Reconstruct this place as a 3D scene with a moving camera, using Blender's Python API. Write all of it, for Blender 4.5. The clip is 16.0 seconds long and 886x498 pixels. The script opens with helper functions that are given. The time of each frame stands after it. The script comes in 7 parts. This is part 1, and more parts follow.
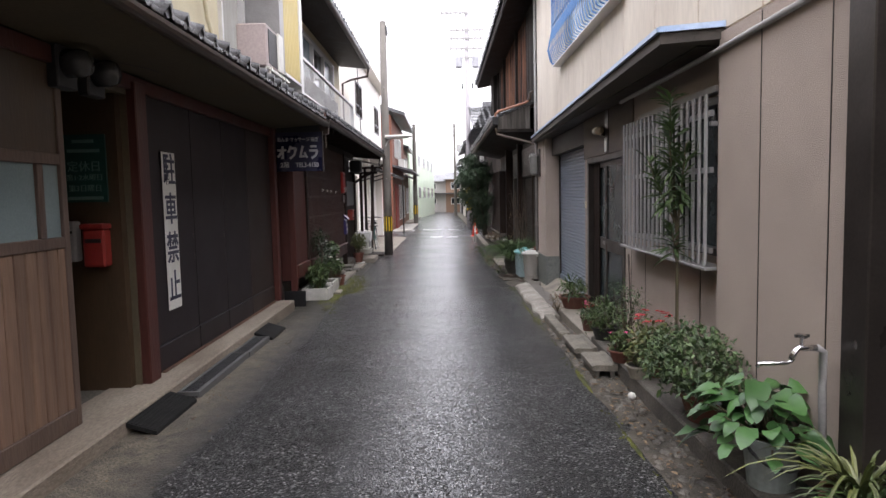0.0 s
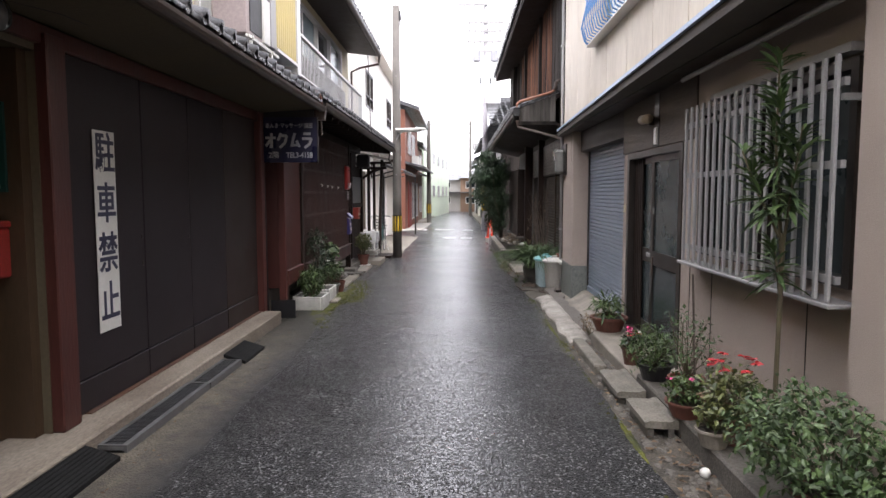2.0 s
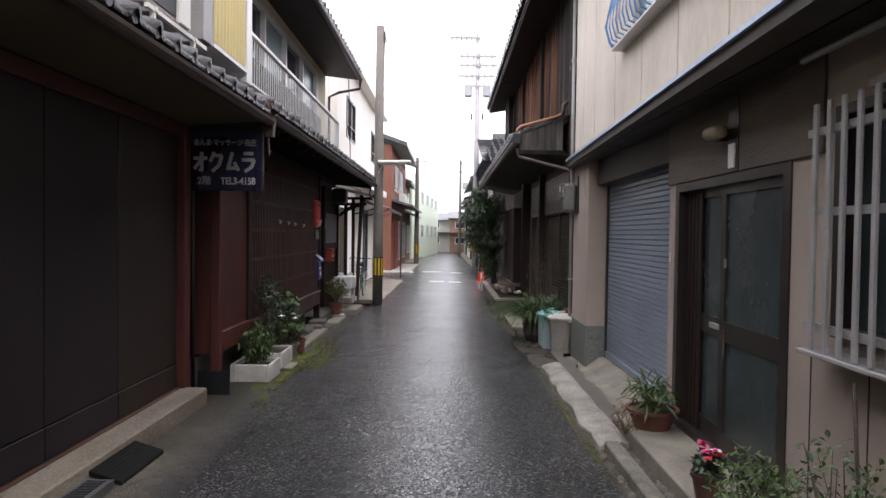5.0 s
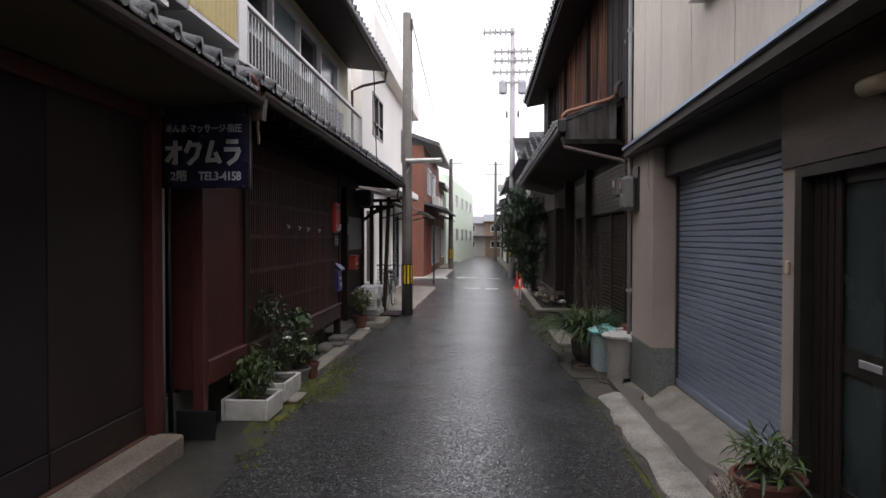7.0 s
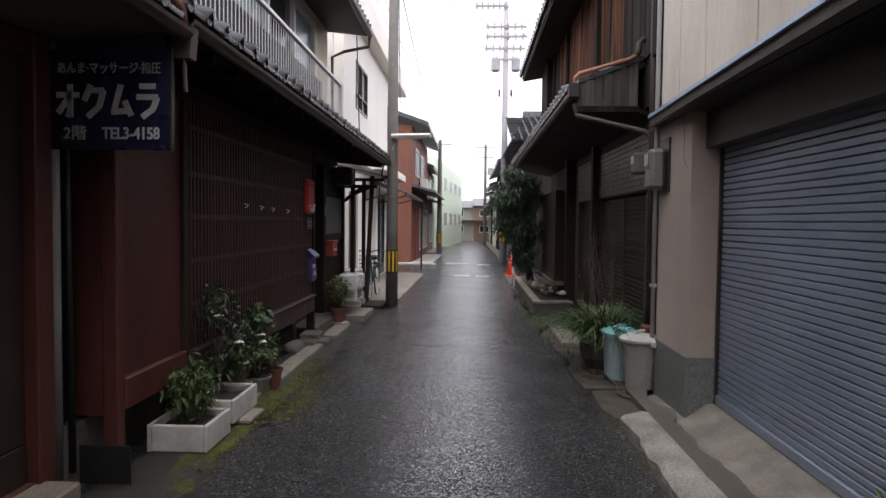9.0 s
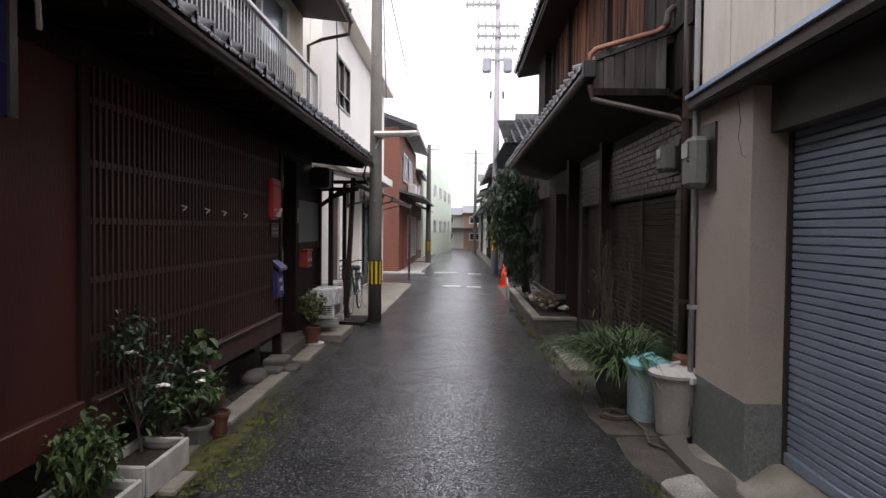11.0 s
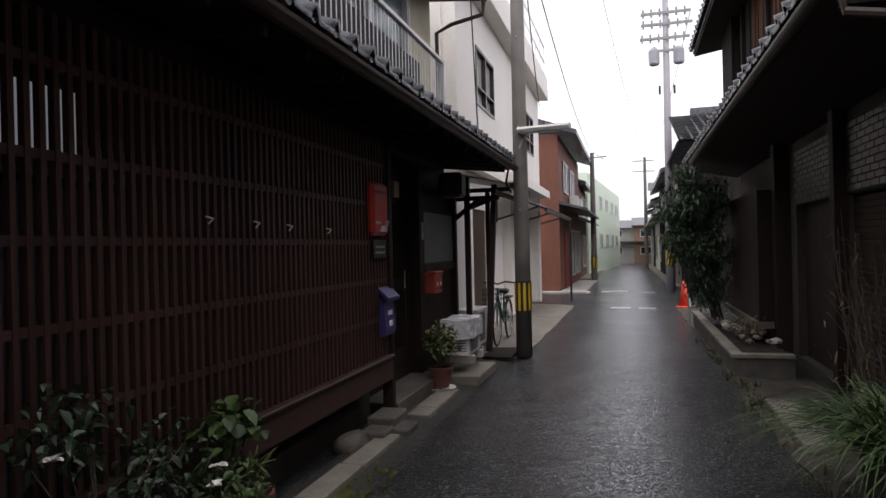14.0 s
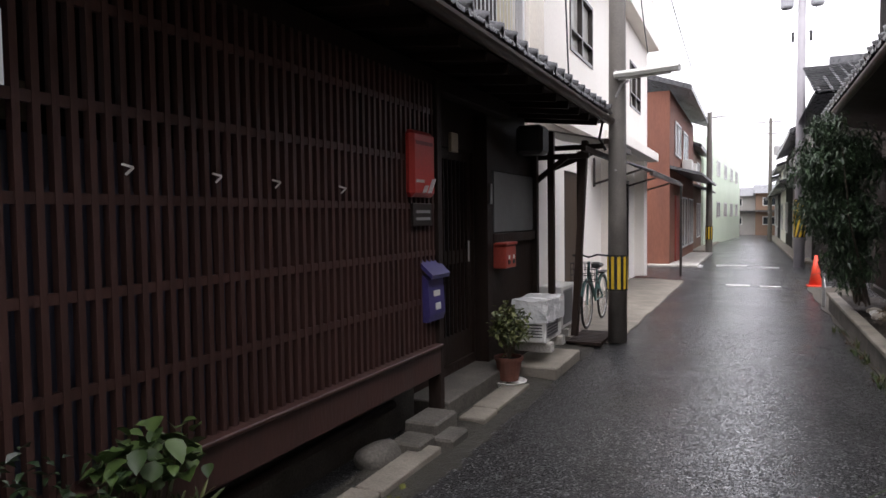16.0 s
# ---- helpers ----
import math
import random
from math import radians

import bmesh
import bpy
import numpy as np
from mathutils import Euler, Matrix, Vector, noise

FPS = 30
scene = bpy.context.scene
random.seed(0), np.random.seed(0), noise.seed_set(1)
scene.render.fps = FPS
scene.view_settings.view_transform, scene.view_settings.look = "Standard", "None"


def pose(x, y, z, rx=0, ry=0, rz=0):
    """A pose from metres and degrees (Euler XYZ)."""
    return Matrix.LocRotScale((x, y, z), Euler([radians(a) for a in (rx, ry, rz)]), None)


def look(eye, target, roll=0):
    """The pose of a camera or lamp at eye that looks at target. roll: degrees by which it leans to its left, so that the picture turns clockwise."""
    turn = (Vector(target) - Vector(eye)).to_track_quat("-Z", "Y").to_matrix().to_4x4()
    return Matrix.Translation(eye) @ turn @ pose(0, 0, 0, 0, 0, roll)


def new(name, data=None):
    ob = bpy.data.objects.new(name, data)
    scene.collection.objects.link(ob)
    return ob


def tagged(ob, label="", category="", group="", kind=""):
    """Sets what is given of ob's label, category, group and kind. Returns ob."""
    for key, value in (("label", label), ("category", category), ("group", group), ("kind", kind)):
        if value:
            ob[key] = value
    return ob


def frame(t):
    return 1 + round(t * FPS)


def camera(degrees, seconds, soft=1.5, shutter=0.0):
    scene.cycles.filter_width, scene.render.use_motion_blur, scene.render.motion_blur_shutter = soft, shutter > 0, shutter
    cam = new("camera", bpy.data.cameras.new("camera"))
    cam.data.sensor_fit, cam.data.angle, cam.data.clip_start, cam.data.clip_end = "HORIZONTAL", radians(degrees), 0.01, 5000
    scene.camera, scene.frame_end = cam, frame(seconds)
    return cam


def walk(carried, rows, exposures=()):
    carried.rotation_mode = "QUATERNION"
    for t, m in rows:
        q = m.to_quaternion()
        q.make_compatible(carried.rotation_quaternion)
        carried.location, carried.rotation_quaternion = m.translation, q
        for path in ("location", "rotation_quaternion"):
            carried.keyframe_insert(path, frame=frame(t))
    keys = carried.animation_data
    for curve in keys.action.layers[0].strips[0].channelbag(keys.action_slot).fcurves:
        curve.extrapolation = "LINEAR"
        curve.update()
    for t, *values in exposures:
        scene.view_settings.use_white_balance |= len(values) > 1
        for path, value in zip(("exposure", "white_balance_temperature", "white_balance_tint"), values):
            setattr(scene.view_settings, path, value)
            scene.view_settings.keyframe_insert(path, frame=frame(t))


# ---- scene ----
cam = camera(67.1, 16.0)
METRES, EYE, TILT, LEAN, TURN = 10.3, 1.5, 0.0, 0.0, 0.1
ROWS = [
    (0.0, 0.0, 0.0, 0.0, -0.1, -4.67, 1.25),
    (0.5, -0.0012, 0.0325, 0.0005, -1.0, -4.24, 0.87),
    (1.0, 0.0012, 0.0631, -0.0008, -1.15, -4.8, 1.43),
    (1.5, 0.0043, 0.0955, 0.0005, 0.49, -4.71, 1.15),
    (2.0, 0.0026, 0.1262, -0.0009, 1.16, -4.75, 0.04),
    (2.5, 0.0005, 0.1569, 0.001, 1.54, -4.76, -0.1),
    (3.0, 0.0036, 0.1893, 0.0002, 1.52, -4.56, -0.2),
    (3.5, 0.006, 0.2175, 0.0015, 1.85, -3.98, -0.76),
    (4.0, 0.005, 0.2497, 0.0008, 0.45, -2.25, -1.12),
    (6.5, 0.0048, 0.4095, -0.0004, 1.16, -1.06, 0.27),
    (7.0, 0.0057, 0.4417, 0.0005, 3.29, -1.01, -0.07),
    (7.5, 0.0023, 0.4737, -0.0008, 2.96, -0.73, -0.75),
    (8.0, -0.0009, 0.5016, -0.0002, 2.64, -1.48, -0.54),
    (8.5, -0.0013, 0.5348, -0.0001, 2.32, -1.82, -0.43),
    (9.0, -0.0024, 0.5628, -0.0006, 2.26, -2.35, -0.63),
    (9.5, -0.0062, 0.595, 0.0004, 1.55, -1.75, -0.9),
    (10.0, -0.0068, 0.6238, -0.0008, 1.22, -1.94, -0.7),
    (12.5, -0.0041, 0.7801, -0.0022, 3.31, -1.16, 0.17),
    (13.0, -0.0052, 0.8105, -0.0043, 7.43, -1.06, 0.44),
    (13.5, -0.0054, 0.8406, -0.0034, 10.57, -0.35, 0.92),
    (14.0, -0.0017, 0.8742, -0.005, 15.56, -0.1, 1.32),
    (14.5, -0.0001, 0.9027, -0.0064, 19.7, -0.91, 1.19),
    (15.0, -0.0023, 0.9365, -0.0071, 20.82, -1.26, 0.42),
    (15.5, -0.0041, 0.9658, -0.0069, 22.77, -2.36, 0.39),
    (16.0, -0.0033, 0.9978, -0.0069, 24.61, -2.72, 0.76),
]
walk(cam, [(t, pose(0, 0, EYE, TILT, LEAN, TURN) @ pose(METRES * x, METRES * y, METRES * z, 90 + pitch, roll, yaw)) for t, x, y, z, yaw, pitch, roll in ROWS],
     exposures=[(0.0, 1.74, 6500, 15), (1.2, 1.8, 6500, 15), (2.4, 1.98, 6500, 15), (4.0, 1.82, 6500, 15), (7.0, 0.95, 6500, 15), (8.2, 0.93, 6500, 15), (10.0, 1.22, 6500, 15), (12.5, 0.9, 6500, 15), (13.5, 0.78, 6500, 15),
                (14.5, 0.42, 6500, 15), (15.0, 0.6, 6500, 15), (15.5, 0.88, 6500, 15), (16.0, 1.36, 6500, 15)])

# ---- world and light ----
world = bpy.data.worlds.new("overcast_sky")
scene.world = world
world.use_nodes = True
wn, wl = world.node_tree.nodes, world.node_tree.links
sky = wn.new("ShaderNodeTexSky")
sky.sky_type, sky.sun_disc = "NISHITA", False
sky.sun_elevation, sky.sun_rotation = radians(67), radians(170)
sky.dust_density, sky.air_density, sky.altitude = 4.0, 1.0, 0
pale = wn.new("ShaderNodeHueSaturation")
pale.inputs["Saturation"].default_value = 0.12
wl.new(sky.outputs[0], pale.inputs["Color"])
veil = wn.new("ShaderNodeMix")
veil.data_type = "RGBA"
veil.inputs[0].default_value = 0.5
wl.new(pale.outputs[0], veil.inputs[6])
veil.inputs[7].default_value = (8.6, 8.75, 9.5, 1)
wl.new(veil.outputs[2], wn["Background"].inputs["Color"])
wn["Background"].inputs["Strength"].default_value = 0.15
sun_data = bpy.data.lights.new("sun", "SUN")
sun_data.energy, sun_data.angle, sun_data.color = 0.35, radians(60), (1.0, 0.98, 0.96)
sun = new("sun", sun_data)
sun.matrix_world = look((2, -11, 26), (0, 0, 0))

# ---- materials ----
MATS = {}


def mat(name, c, c2=None, rough=0.6, scale=3.0, fine=60.0, bump=0.15, metal=0.0, stretch=(1, 1, 1), rand=0.0, fvar=0.1, spec=0.5, contrast=0.5):
    """Two-scale noise between two base colours, fine grain, bump; rand varies alike pieces by object."""
    if name in MATS:
        return MATS[name]
    m = bpy.data.materials.new(name)
    m.use_nodes = True
    n, l = m.node_tree.nodes, m.node_tree.links
    b = n["Principled BSDF"]
    c2 = c2 or tuple(v * 0.7 for v in c)
    geo = n.new("ShaderNodeNewGeometry")
    mp = n.new("ShaderNodeMapping")
    mp.inputs["Scale"].default_value = stretch
    l.new(geo.outputs["Position"], mp.inputs["Vector"])
    n1 = n.new("ShaderNodeTexNoise")
    n1.inputs["Scale"].default_value, n1.inputs["Detail"].default_value = scale, 4
    l.new(mp.outputs[0], n1.inputs["Vector"])
    rp = n.new("ShaderNodeValToRGB")
    rp.color_ramp.elements[0].position, rp.color_ramp.elements[1].position = 0.5 - contrast / 2, 0.5 + contrast / 2
    rp.color_ramp.elements[0].color, rp.color_ramp.elements[1].color = (*c2, 1), (*c, 1)
    l.new(n1.outputs["Fac"], rp.inputs["Fac"])
    n2 = n.new("ShaderNodeTexNoise")
    n2.inputs["Scale"].default_value, n2.inputs["Detail"].default_value = fine, 3
    l.new(mp.outputs[0], n2.inputs["Vector"])
    mr = n.new("ShaderNodeMapRange")
    mr.inputs["From Min"].default_value, mr.inputs["From Max"].default_value = 0.3, 0.7
    mr.inputs["To Min"].default_value, mr.inputs["To Max"].default_value = 1 - fvar, 1 + fvar
    l.new(n2.outputs["Fac"], mr.inputs["Value"])
    hs = n.new("ShaderNodeHueSaturation")
    l.new(rp.outputs["Color"], hs.inputs["Color"])
    if rand:
        oi = n.new("ShaderNodeObjectInfo")
        r2 = n.new("ShaderNodeMapRange")
        r2.inputs["To Min"].default_value, r2.inputs["To Max"].default_value = 1 - rand, 1 + rand
        l.new(oi.outputs["Random"], r2.inputs["Value"])
        mu = n.new("ShaderNodeMath")
        mu.operation = "MULTIPLY"
        l.new(mr.outputs[0], mu.inputs[0])
        l.new(r2.outputs[0], mu.inputs[1])
        l.new(mu.outputs[0], hs.inputs["Value"])
    else:
        l.new(mr.outputs[0], hs.inputs["Value"])
    l.new(hs.outputs[0], b.inputs["Base Color"])
    rr = n.new("ShaderNodeMapRange")
    rr.inputs["To Min"].default_value, rr.inputs["To Max"].default_value = max(0.03, rough - 0.15), min(1, rough + 0.15)
    l.new(n1.outputs["Fac"], rr.inputs["Value"])
    l.new(rr.outputs[0], b.inputs["Roughness"])
    b.inputs["Metallic"].default_value = metal
    b.inputs["Specular IOR Level"].default_value = spec
    if bump:
        bp = n.new("ShaderNodeBump")
        bp.inputs["Strength"].default_value, bp.inputs["Distance"].default_value = bump, 0.02
        l.new(n2.outputs["Fac"], bp.inputs["Height"])
        l.new(bp.outputs[0], b.inputs["Normal"])
    MATS[name] = m
    return m


def glass(name, tint=(0.9, 0.95, 0.95), rough=0.03, trans=1.0):
    m = bpy.data.materials.new(name)
    m.use_nodes = True
    b = m.node_tree.nodes["Principled BSDF"]
    b.inputs["Base Color"].default_value = (*tint, 1)
    b.inputs["Roughness"].default_value = rough
    b.inputs["Transmission Weight"].default_value = trans
    return m


def leaf_mat(name, c, c2, rough=0.4, rand=0.3):
    m = bpy.data.materials.new(name)
    m.use_nodes = True
    n, l = m.node_tree.nodes, m.node_tree.links
    b = n["Principled BSDF"]
    geo = n.new("ShaderNodeNewGeometry")
    rp = n.new("ShaderNodeValToRGB")
    rp.color_ramp.elements[0].color, rp.color_ramp.elements[1].color = (*c2, 1), (*c, 1)
    l.new(geo.outputs["Random Per Island"], rp.inputs["Fac"])
    n2 = n.new("ShaderNodeTexNoise")
    n2.inputs["Scale"].default_value = 25
    l.new(geo.outputs["Position"], n2.inputs["Vector"])
    hs = n.new("ShaderNodeHueSaturation")
    mr = n.new("ShaderNodeMapRange")
    mr.inputs["To Min"].default_value, mr.inputs["To Max"].default_value = 1 - rand, 1 + rand
    l.new(n2.outputs["Fac"], mr.inputs["Value"])
    l.new(rp.outputs[0], hs.inputs["Color"])
    l.new(mr.outputs[0], hs.inputs["Value"])
    l.new(hs.outputs[0], b.inputs["Base Color"])
    b.inputs["Roughness"].default_value = rough
    return m


def asphalt_mat():
    m = bpy.data.materials.new("wet_asphalt")
    m.use_nodes = True
    n, l = m.node_tree.nodes, m.node_tree.links
    b = n["Principled BSDF"]
    geo = n.new("ShaderNodeNewGeometry")
    vor = n.new("ShaderNodeTexVoronoi")
    vor.inputs["Scale"].default_value = 100
    l.new(geo.outputs["Position"], vor.inputs["Vector"])
    big = n.new("ShaderNodeTexNoise")
    big.inputs["Scale"].default_value, big.inputs["Detail"].default_value = 1.1, 6
    l.new(geo.outputs["Position"], big.inputs["Vector"])
    stone = n.new("ShaderNodeSeparateColor")
    l.new(vor.outputs["Color"], stone.inputs[0])
    rp = n.new("ShaderNodeValToRGB")
    e = rp.color_ramp.elements
    e[0].position, e[0].color = 0.0, (0.006, 0.006, 0.0065, 1)
    e[1].position, e[1].color = 1.0, (0.27, 0.268, 0.27, 1)
    for at_, v_ in ((0.45, 0.004), (0.84, 0.016)):
        mid = e.new(at_)
        mid.color = (v_, v_, v_ * 1.03, 1)
    l.new(stone.outputs[0], rp.inputs["Fac"])
    hs = n.new("ShaderNodeHueSaturation")
    mr = n.new("ShaderNodeMapRange")
    mr.inputs["From Min"].default_value, mr.inputs["From Max"].default_value = 0.3, 0.7
    mr.inputs["To Min"].default_value, mr.inputs["To Max"].default_value = 0.7, 1.35
    l.new(big.outputs["Fac"], mr.inputs["Value"])
    l.new(mr.outputs[0], hs.inputs["Value"])
    l.new(rp.outputs[0], hs.inputs["Color"])
    l.new(hs.outputs[0], b.inputs["Base Color"])
    wet = n.new("ShaderNodeMapRange")
    wet.inputs["From Min"].default_value, wet.inputs["From Max"].default_value = 0.35, 0.65
    wet.inputs["To Min"].default_value, wet.inputs["To Max"].default_value = 0.3, 0.44
    l.new(big.outputs["Fac"], wet.inputs["Value"])
    l.new(wet.outputs[0], b.inputs["Roughness"])
    n3 = n.new("ShaderNodeTexNoise")
    n3.inputs["Scale"].default_value, n3.inputs["Detail"].default_value = 18, 2
    l.new(geo.outputs["Position"], n3.inputs["Vector"])
    ad = n.new("ShaderNodeMath")
    ad.operation = "ADD"
    l.new(vor.outputs["Distance"], ad.inputs[0])
    l.new(n3.outputs["Fac"], ad.inputs[1])
    bp = n.new("ShaderNodeBump")
    bp.inputs["Strength"].default_value, bp.inputs["Distance"].default_value = 1.0, 0.012
    bp.invert = True
    l.new(ad.outputs[0], bp.inputs["Height"])
    swell = n.new("ShaderNodeTexNoise")
    swell.inputs["Scale"].default_value, swell.inputs["Detail"].default_value = 3.4, 5
    sm = n.new("ShaderNodeMapping")
    sm.inputs["Scale"].default_value = (0.3, 1.0, 1.0)
    l.new(geo.outputs["Position"], sm.inputs["Vector"])
    l.new(sm.outputs[0], swell.inputs["Vector"])
    b2 = n.new("ShaderNodeBump")
    b2.inputs["Strength"].default_value, b2.inputs["Distance"].default_value = 0.5, 0.03
    l.new(swell.outputs["Fac"], b2.inputs["Height"])
    l.new(b2.outputs[0], bp.inputs["Normal"])
    l.new(bp.outputs[0], b.inputs["Normal"])
    b.inputs["Coat Weight"].default_value, b.inputs["Coat Roughness"].default_value, b.inputs["Coat IOR"].default_value = 0.75, 0.3, 1.42
    b.inputs["Specular IOR Level"].default_value = 0.3
    film = n.new("ShaderNodeMapRange")
    film.inputs["From Min"].default_value, film.inputs["From Max"].default_value = 0.35, 0.65
    film.inputs["To Min"].default_value, film.inputs["To Max"].default_value = 0.14, 0.24
    l.new(big.outputs["Fac"], film.inputs["Value"])
    l.new(film.outputs[0], b.inputs["Coat Roughness"])
    grit = n.new("ShaderNodeBump")
    grit.inputs["Strength"].default_value, grit.inputs["Distance"].default_value = 0.2, 0.006
    grit.invert = True
    l.new(vor.outputs["Distance"], grit.inputs["Height"])
    l.new(b2.outputs[0], grit.inputs["Normal"])
    l.new(grit.outputs[0], b.inputs["Coat Normal"])
    patch = n.new("ShaderNodeTexNoise")
    patch.inputs["Scale"].default_value, patch.inputs["Detail"].default_value, patch.inputs["Roughness"].default_value = 4.5, 9, 0.72
    l.new(sm.outputs[0], patch.inputs["Vector"])
    pm = n.new("ShaderNodeMapRange")
    pm.inputs["From Min"].default_value, pm.inputs["From Max"].default_value = 0.36, 0.62
    pm.inputs["To Min"].default_value, pm.inputs["To Max"].default_value = 0.5, 1.15
    l.new(patch.outputs["Fac"], pm.inputs["Value"])
    chip = n.new("ShaderNodeTexVoronoi")
    chip.inputs["Scale"].default_value = 88
    l.new(geo.outputs["Position"], chip.inputs["Vector"])
    cs = n.new("ShaderNodeSeparateColor")
    l.new(chip.outputs["Color"], cs.inputs[0])
    cm = n.new("ShaderNodeMapRange")
    cm.inputs["From Min"].default_value, cm.inputs["From Max"].default_value = 0.45, 0.6
    cm.inputs["To Min"].default_value, cm.inputs["To Max"].default_value = 0.0, 1.5
    l.new(cs.outputs[1], cm.inputs["Value"])
    gl = n.new("ShaderNodeMath")
    gl.operation, gl.use_clamp = "MULTIPLY", True
    l.new(pm.outputs[0], gl.inputs[0])
    l.new(cm.outputs[0], gl.inputs[1])
    l.new(gl.outputs[0], b.inputs["Coat Weight"])
    return m


ASPHALT = asphalt_mat()
CONC = mat("concrete", (0.31, 0.275, 0.225), (0.15, 0.132, 0.108), 0.75, 3.5, 70, 0.25, fvar=0.16)
CONC_DARK = mat("dirty_concrete", (0.15, 0.135, 0.115), (0.06, 0.055, 0.046), 0.8, 4, 60, 0.35, fvar=0.28)
DIRT = mat("damp_soil_and_broken_concrete", (0.1, 0.086, 0.066), (0.028, 0.024, 0.018), 0.85, 5, 60, 0.6, fvar=0.35)
CONC_PALE = mat("pale_concrete", (0.5, 0.48, 0.44), (0.33, 0.31, 0.28), 0.75, 3, 60, 0.25, fvar=0.28)
APRON = mat("gutter_apron_concrete", (0.18, 0.155, 0.118), (0.04, 0.035, 0.027), 0.65, 9, 85, 1.0, fvar=0.6)


def bitumen_edge(m, x0, x1):
    """Bitumen worn over the concrete towards the road, with a ragged edge."""
    n, l = m.node_tree.nodes, m.node_tree.links
    b = n["Principled BSDF"]
    col = b.inputs["Base Color"].links[0].from_socket
    geo = n.new("ShaderNodeNewGeometry")
    sx = n.new("ShaderNodeSeparateXYZ")
    l.new(geo.outputs["Position"], sx.inputs[0])
    nz = n.new("ShaderNodeTexNoise")
    nz.inputs["Scale"].default_value, nz.inputs["Detail"].default_value, nz.inputs["Roughness"].default_value = 4, 10, 0.75
    l.new(geo.outputs["Position"], nz.inputs["Vector"])
    ma = n.new("ShaderNodeMath")
    ma.operation = "MULTIPLY_ADD"
    l.new(nz.outputs["Fac"], ma.inputs[0])
    ma.inputs[1].default_value = 0.55
    l.new(sx.outputs["X"], ma.inputs[2])
    mr = n.new("ShaderNodeMapRange")
    mr.inputs["From Min"].default_value, mr.inputs["From Max"].default_value = x0 + 0.275, x1 + 0.275
    l.new(ma.outputs[0], mr.inputs["Value"])
    mx = n.new("ShaderNodeMix")
    mx.data_type = "RGBA"
    l.new(mr.outputs[0], mx.inputs["Factor"])
    l.new(col, mx.inputs["A"])
    mx.inputs["B"].default_value = (0.02, 0.019, 0.018, 1)
    l.new(mx.outputs["Result"], b.inputs["Base Color"])


bitumen_edge(APRON, -1.86, -1.55)


def silt_and_shade(m, y0, y1):
    """Silt and algae washed over concrete along the lane, with eave shade painted in."""
    n, l = m.node_tree.nodes, m.node_tree.links
    b = n["Principled BSDF"]
    col = b.inputs["Base Color"].links[0].from_socket
    geo = n.new("ShaderNodeNewGeometry")
    sx = n.new("ShaderNodeSeparateXYZ")
    l.new(geo.outputs["Position"], sx.inputs[0])
    nz = n.new("ShaderNodeTexNoise")
    nz.inputs["Scale"].default_value, nz.inputs["Detail"].default_value = 2.2, 8
    l.new(geo.outputs["Position"], nz.inputs["Vector"])
    ma = n.new("ShaderNodeMath")
    ma.operation = "MULTIPLY_ADD"
    l.new(nz.outputs["Fac"], ma.inputs[0])
    ma.inputs[1].default_value = 2.4
    l.new(sx.outputs["Y"], ma.inputs[2])
    mr = n.new("ShaderNodeMapRange")
    mr.inputs["From Min"].default_value, mr.inputs["From Max"].default_value = y0 + 1.2, y1 + 1.2
    mr.inputs["To Max"].default_value = 0.85
    l.new(ma.outputs[0], mr.inputs["Value"])
    mx = n.new("ShaderNodeMix")
    mx.data_type = "RGBA"
    l.new(mr.outputs[0], mx.inputs["Factor"])
    l.new(col, mx.inputs["A"])
    mx.inputs["B"].default_value = (0.022, 0.02, 0.013, 1)
    l.new(mx.outputs["Result"], b.inputs["Base Color"])


# this stretch of the apron is coloured darker for the eave's shade too
silt_and_shade(APRON, 7.6, 9.0)
MOSS = mat("moss", (0.125, 0.13, 0.016), (0.028, 0.033, 0.009), 0.95, 9, 120, 0.8, fvar=0.28)
STUCCO = mat("rough_taupe_stucco", (0.48, 0.4, 0.34), (0.36, 0.295, 0.25), 0.85, 1.2, 230, 0.55, fvar=0.2)
PANEL = mat("cream_wall_panel", (0.78, 0.71, 0.61), (0.58, 0.51, 0.42), 0.7, 1.5, 30, 0.05, stretch=(1, 1, 0.25), fvar=0.06)
GRANITE = mat("grey_green_granite_dado", (0.2, 0.21, 0.19), (0.1, 0.11, 0.1), 0.6, 40, 160, 0.2, fvar=0.28)
WHITE_WALL = mat("white_render", (0.88, 0.84, 0.78), (0.8, 0.75, 0.68), 0.8, 0.8, 60, 0.1, stretch=(1, 1, 0.3), fvar=0.05)
CREAM = mat("cream_plaster", (0.66, 0.6, 0.42), (0.52, 0.46, 0.32), 0.8, 2, 60, 0.1, fvar=0.08)
YELLOW = mat("yellow_corrugated_sheet", (0.6, 0.48, 0.19), (0.52, 0.42, 0.18), 0.5, 2, 40, 0.05, fvar=0.06)
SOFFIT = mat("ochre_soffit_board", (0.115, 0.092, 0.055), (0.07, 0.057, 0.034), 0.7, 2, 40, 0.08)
DARK_WOOD = mat("dark_stained_timber", (0.034, 0.021, 0.016), (0.016, 0.011, 0.009), 0.6, 4, 60, 0.25, stretch=(1, 1, 0.15), rand=0.2, spec=0.18)
RED_WOOD = mat("red_brown_stained_timber", (0.1, 0.026, 0.019), (0.05, 0.014, 0.011), 0.5, 3, 50, 0.15, stretch=(1, 1, 0.2), rand=0.1)
MUSTARD = mat("varnished_tan_board", (0.075, 0.046, 0.025), (0.042, 0.026, 0.014), 0.5, 2.5, 50, 0.08, stretch=(1, 1, 0.2))
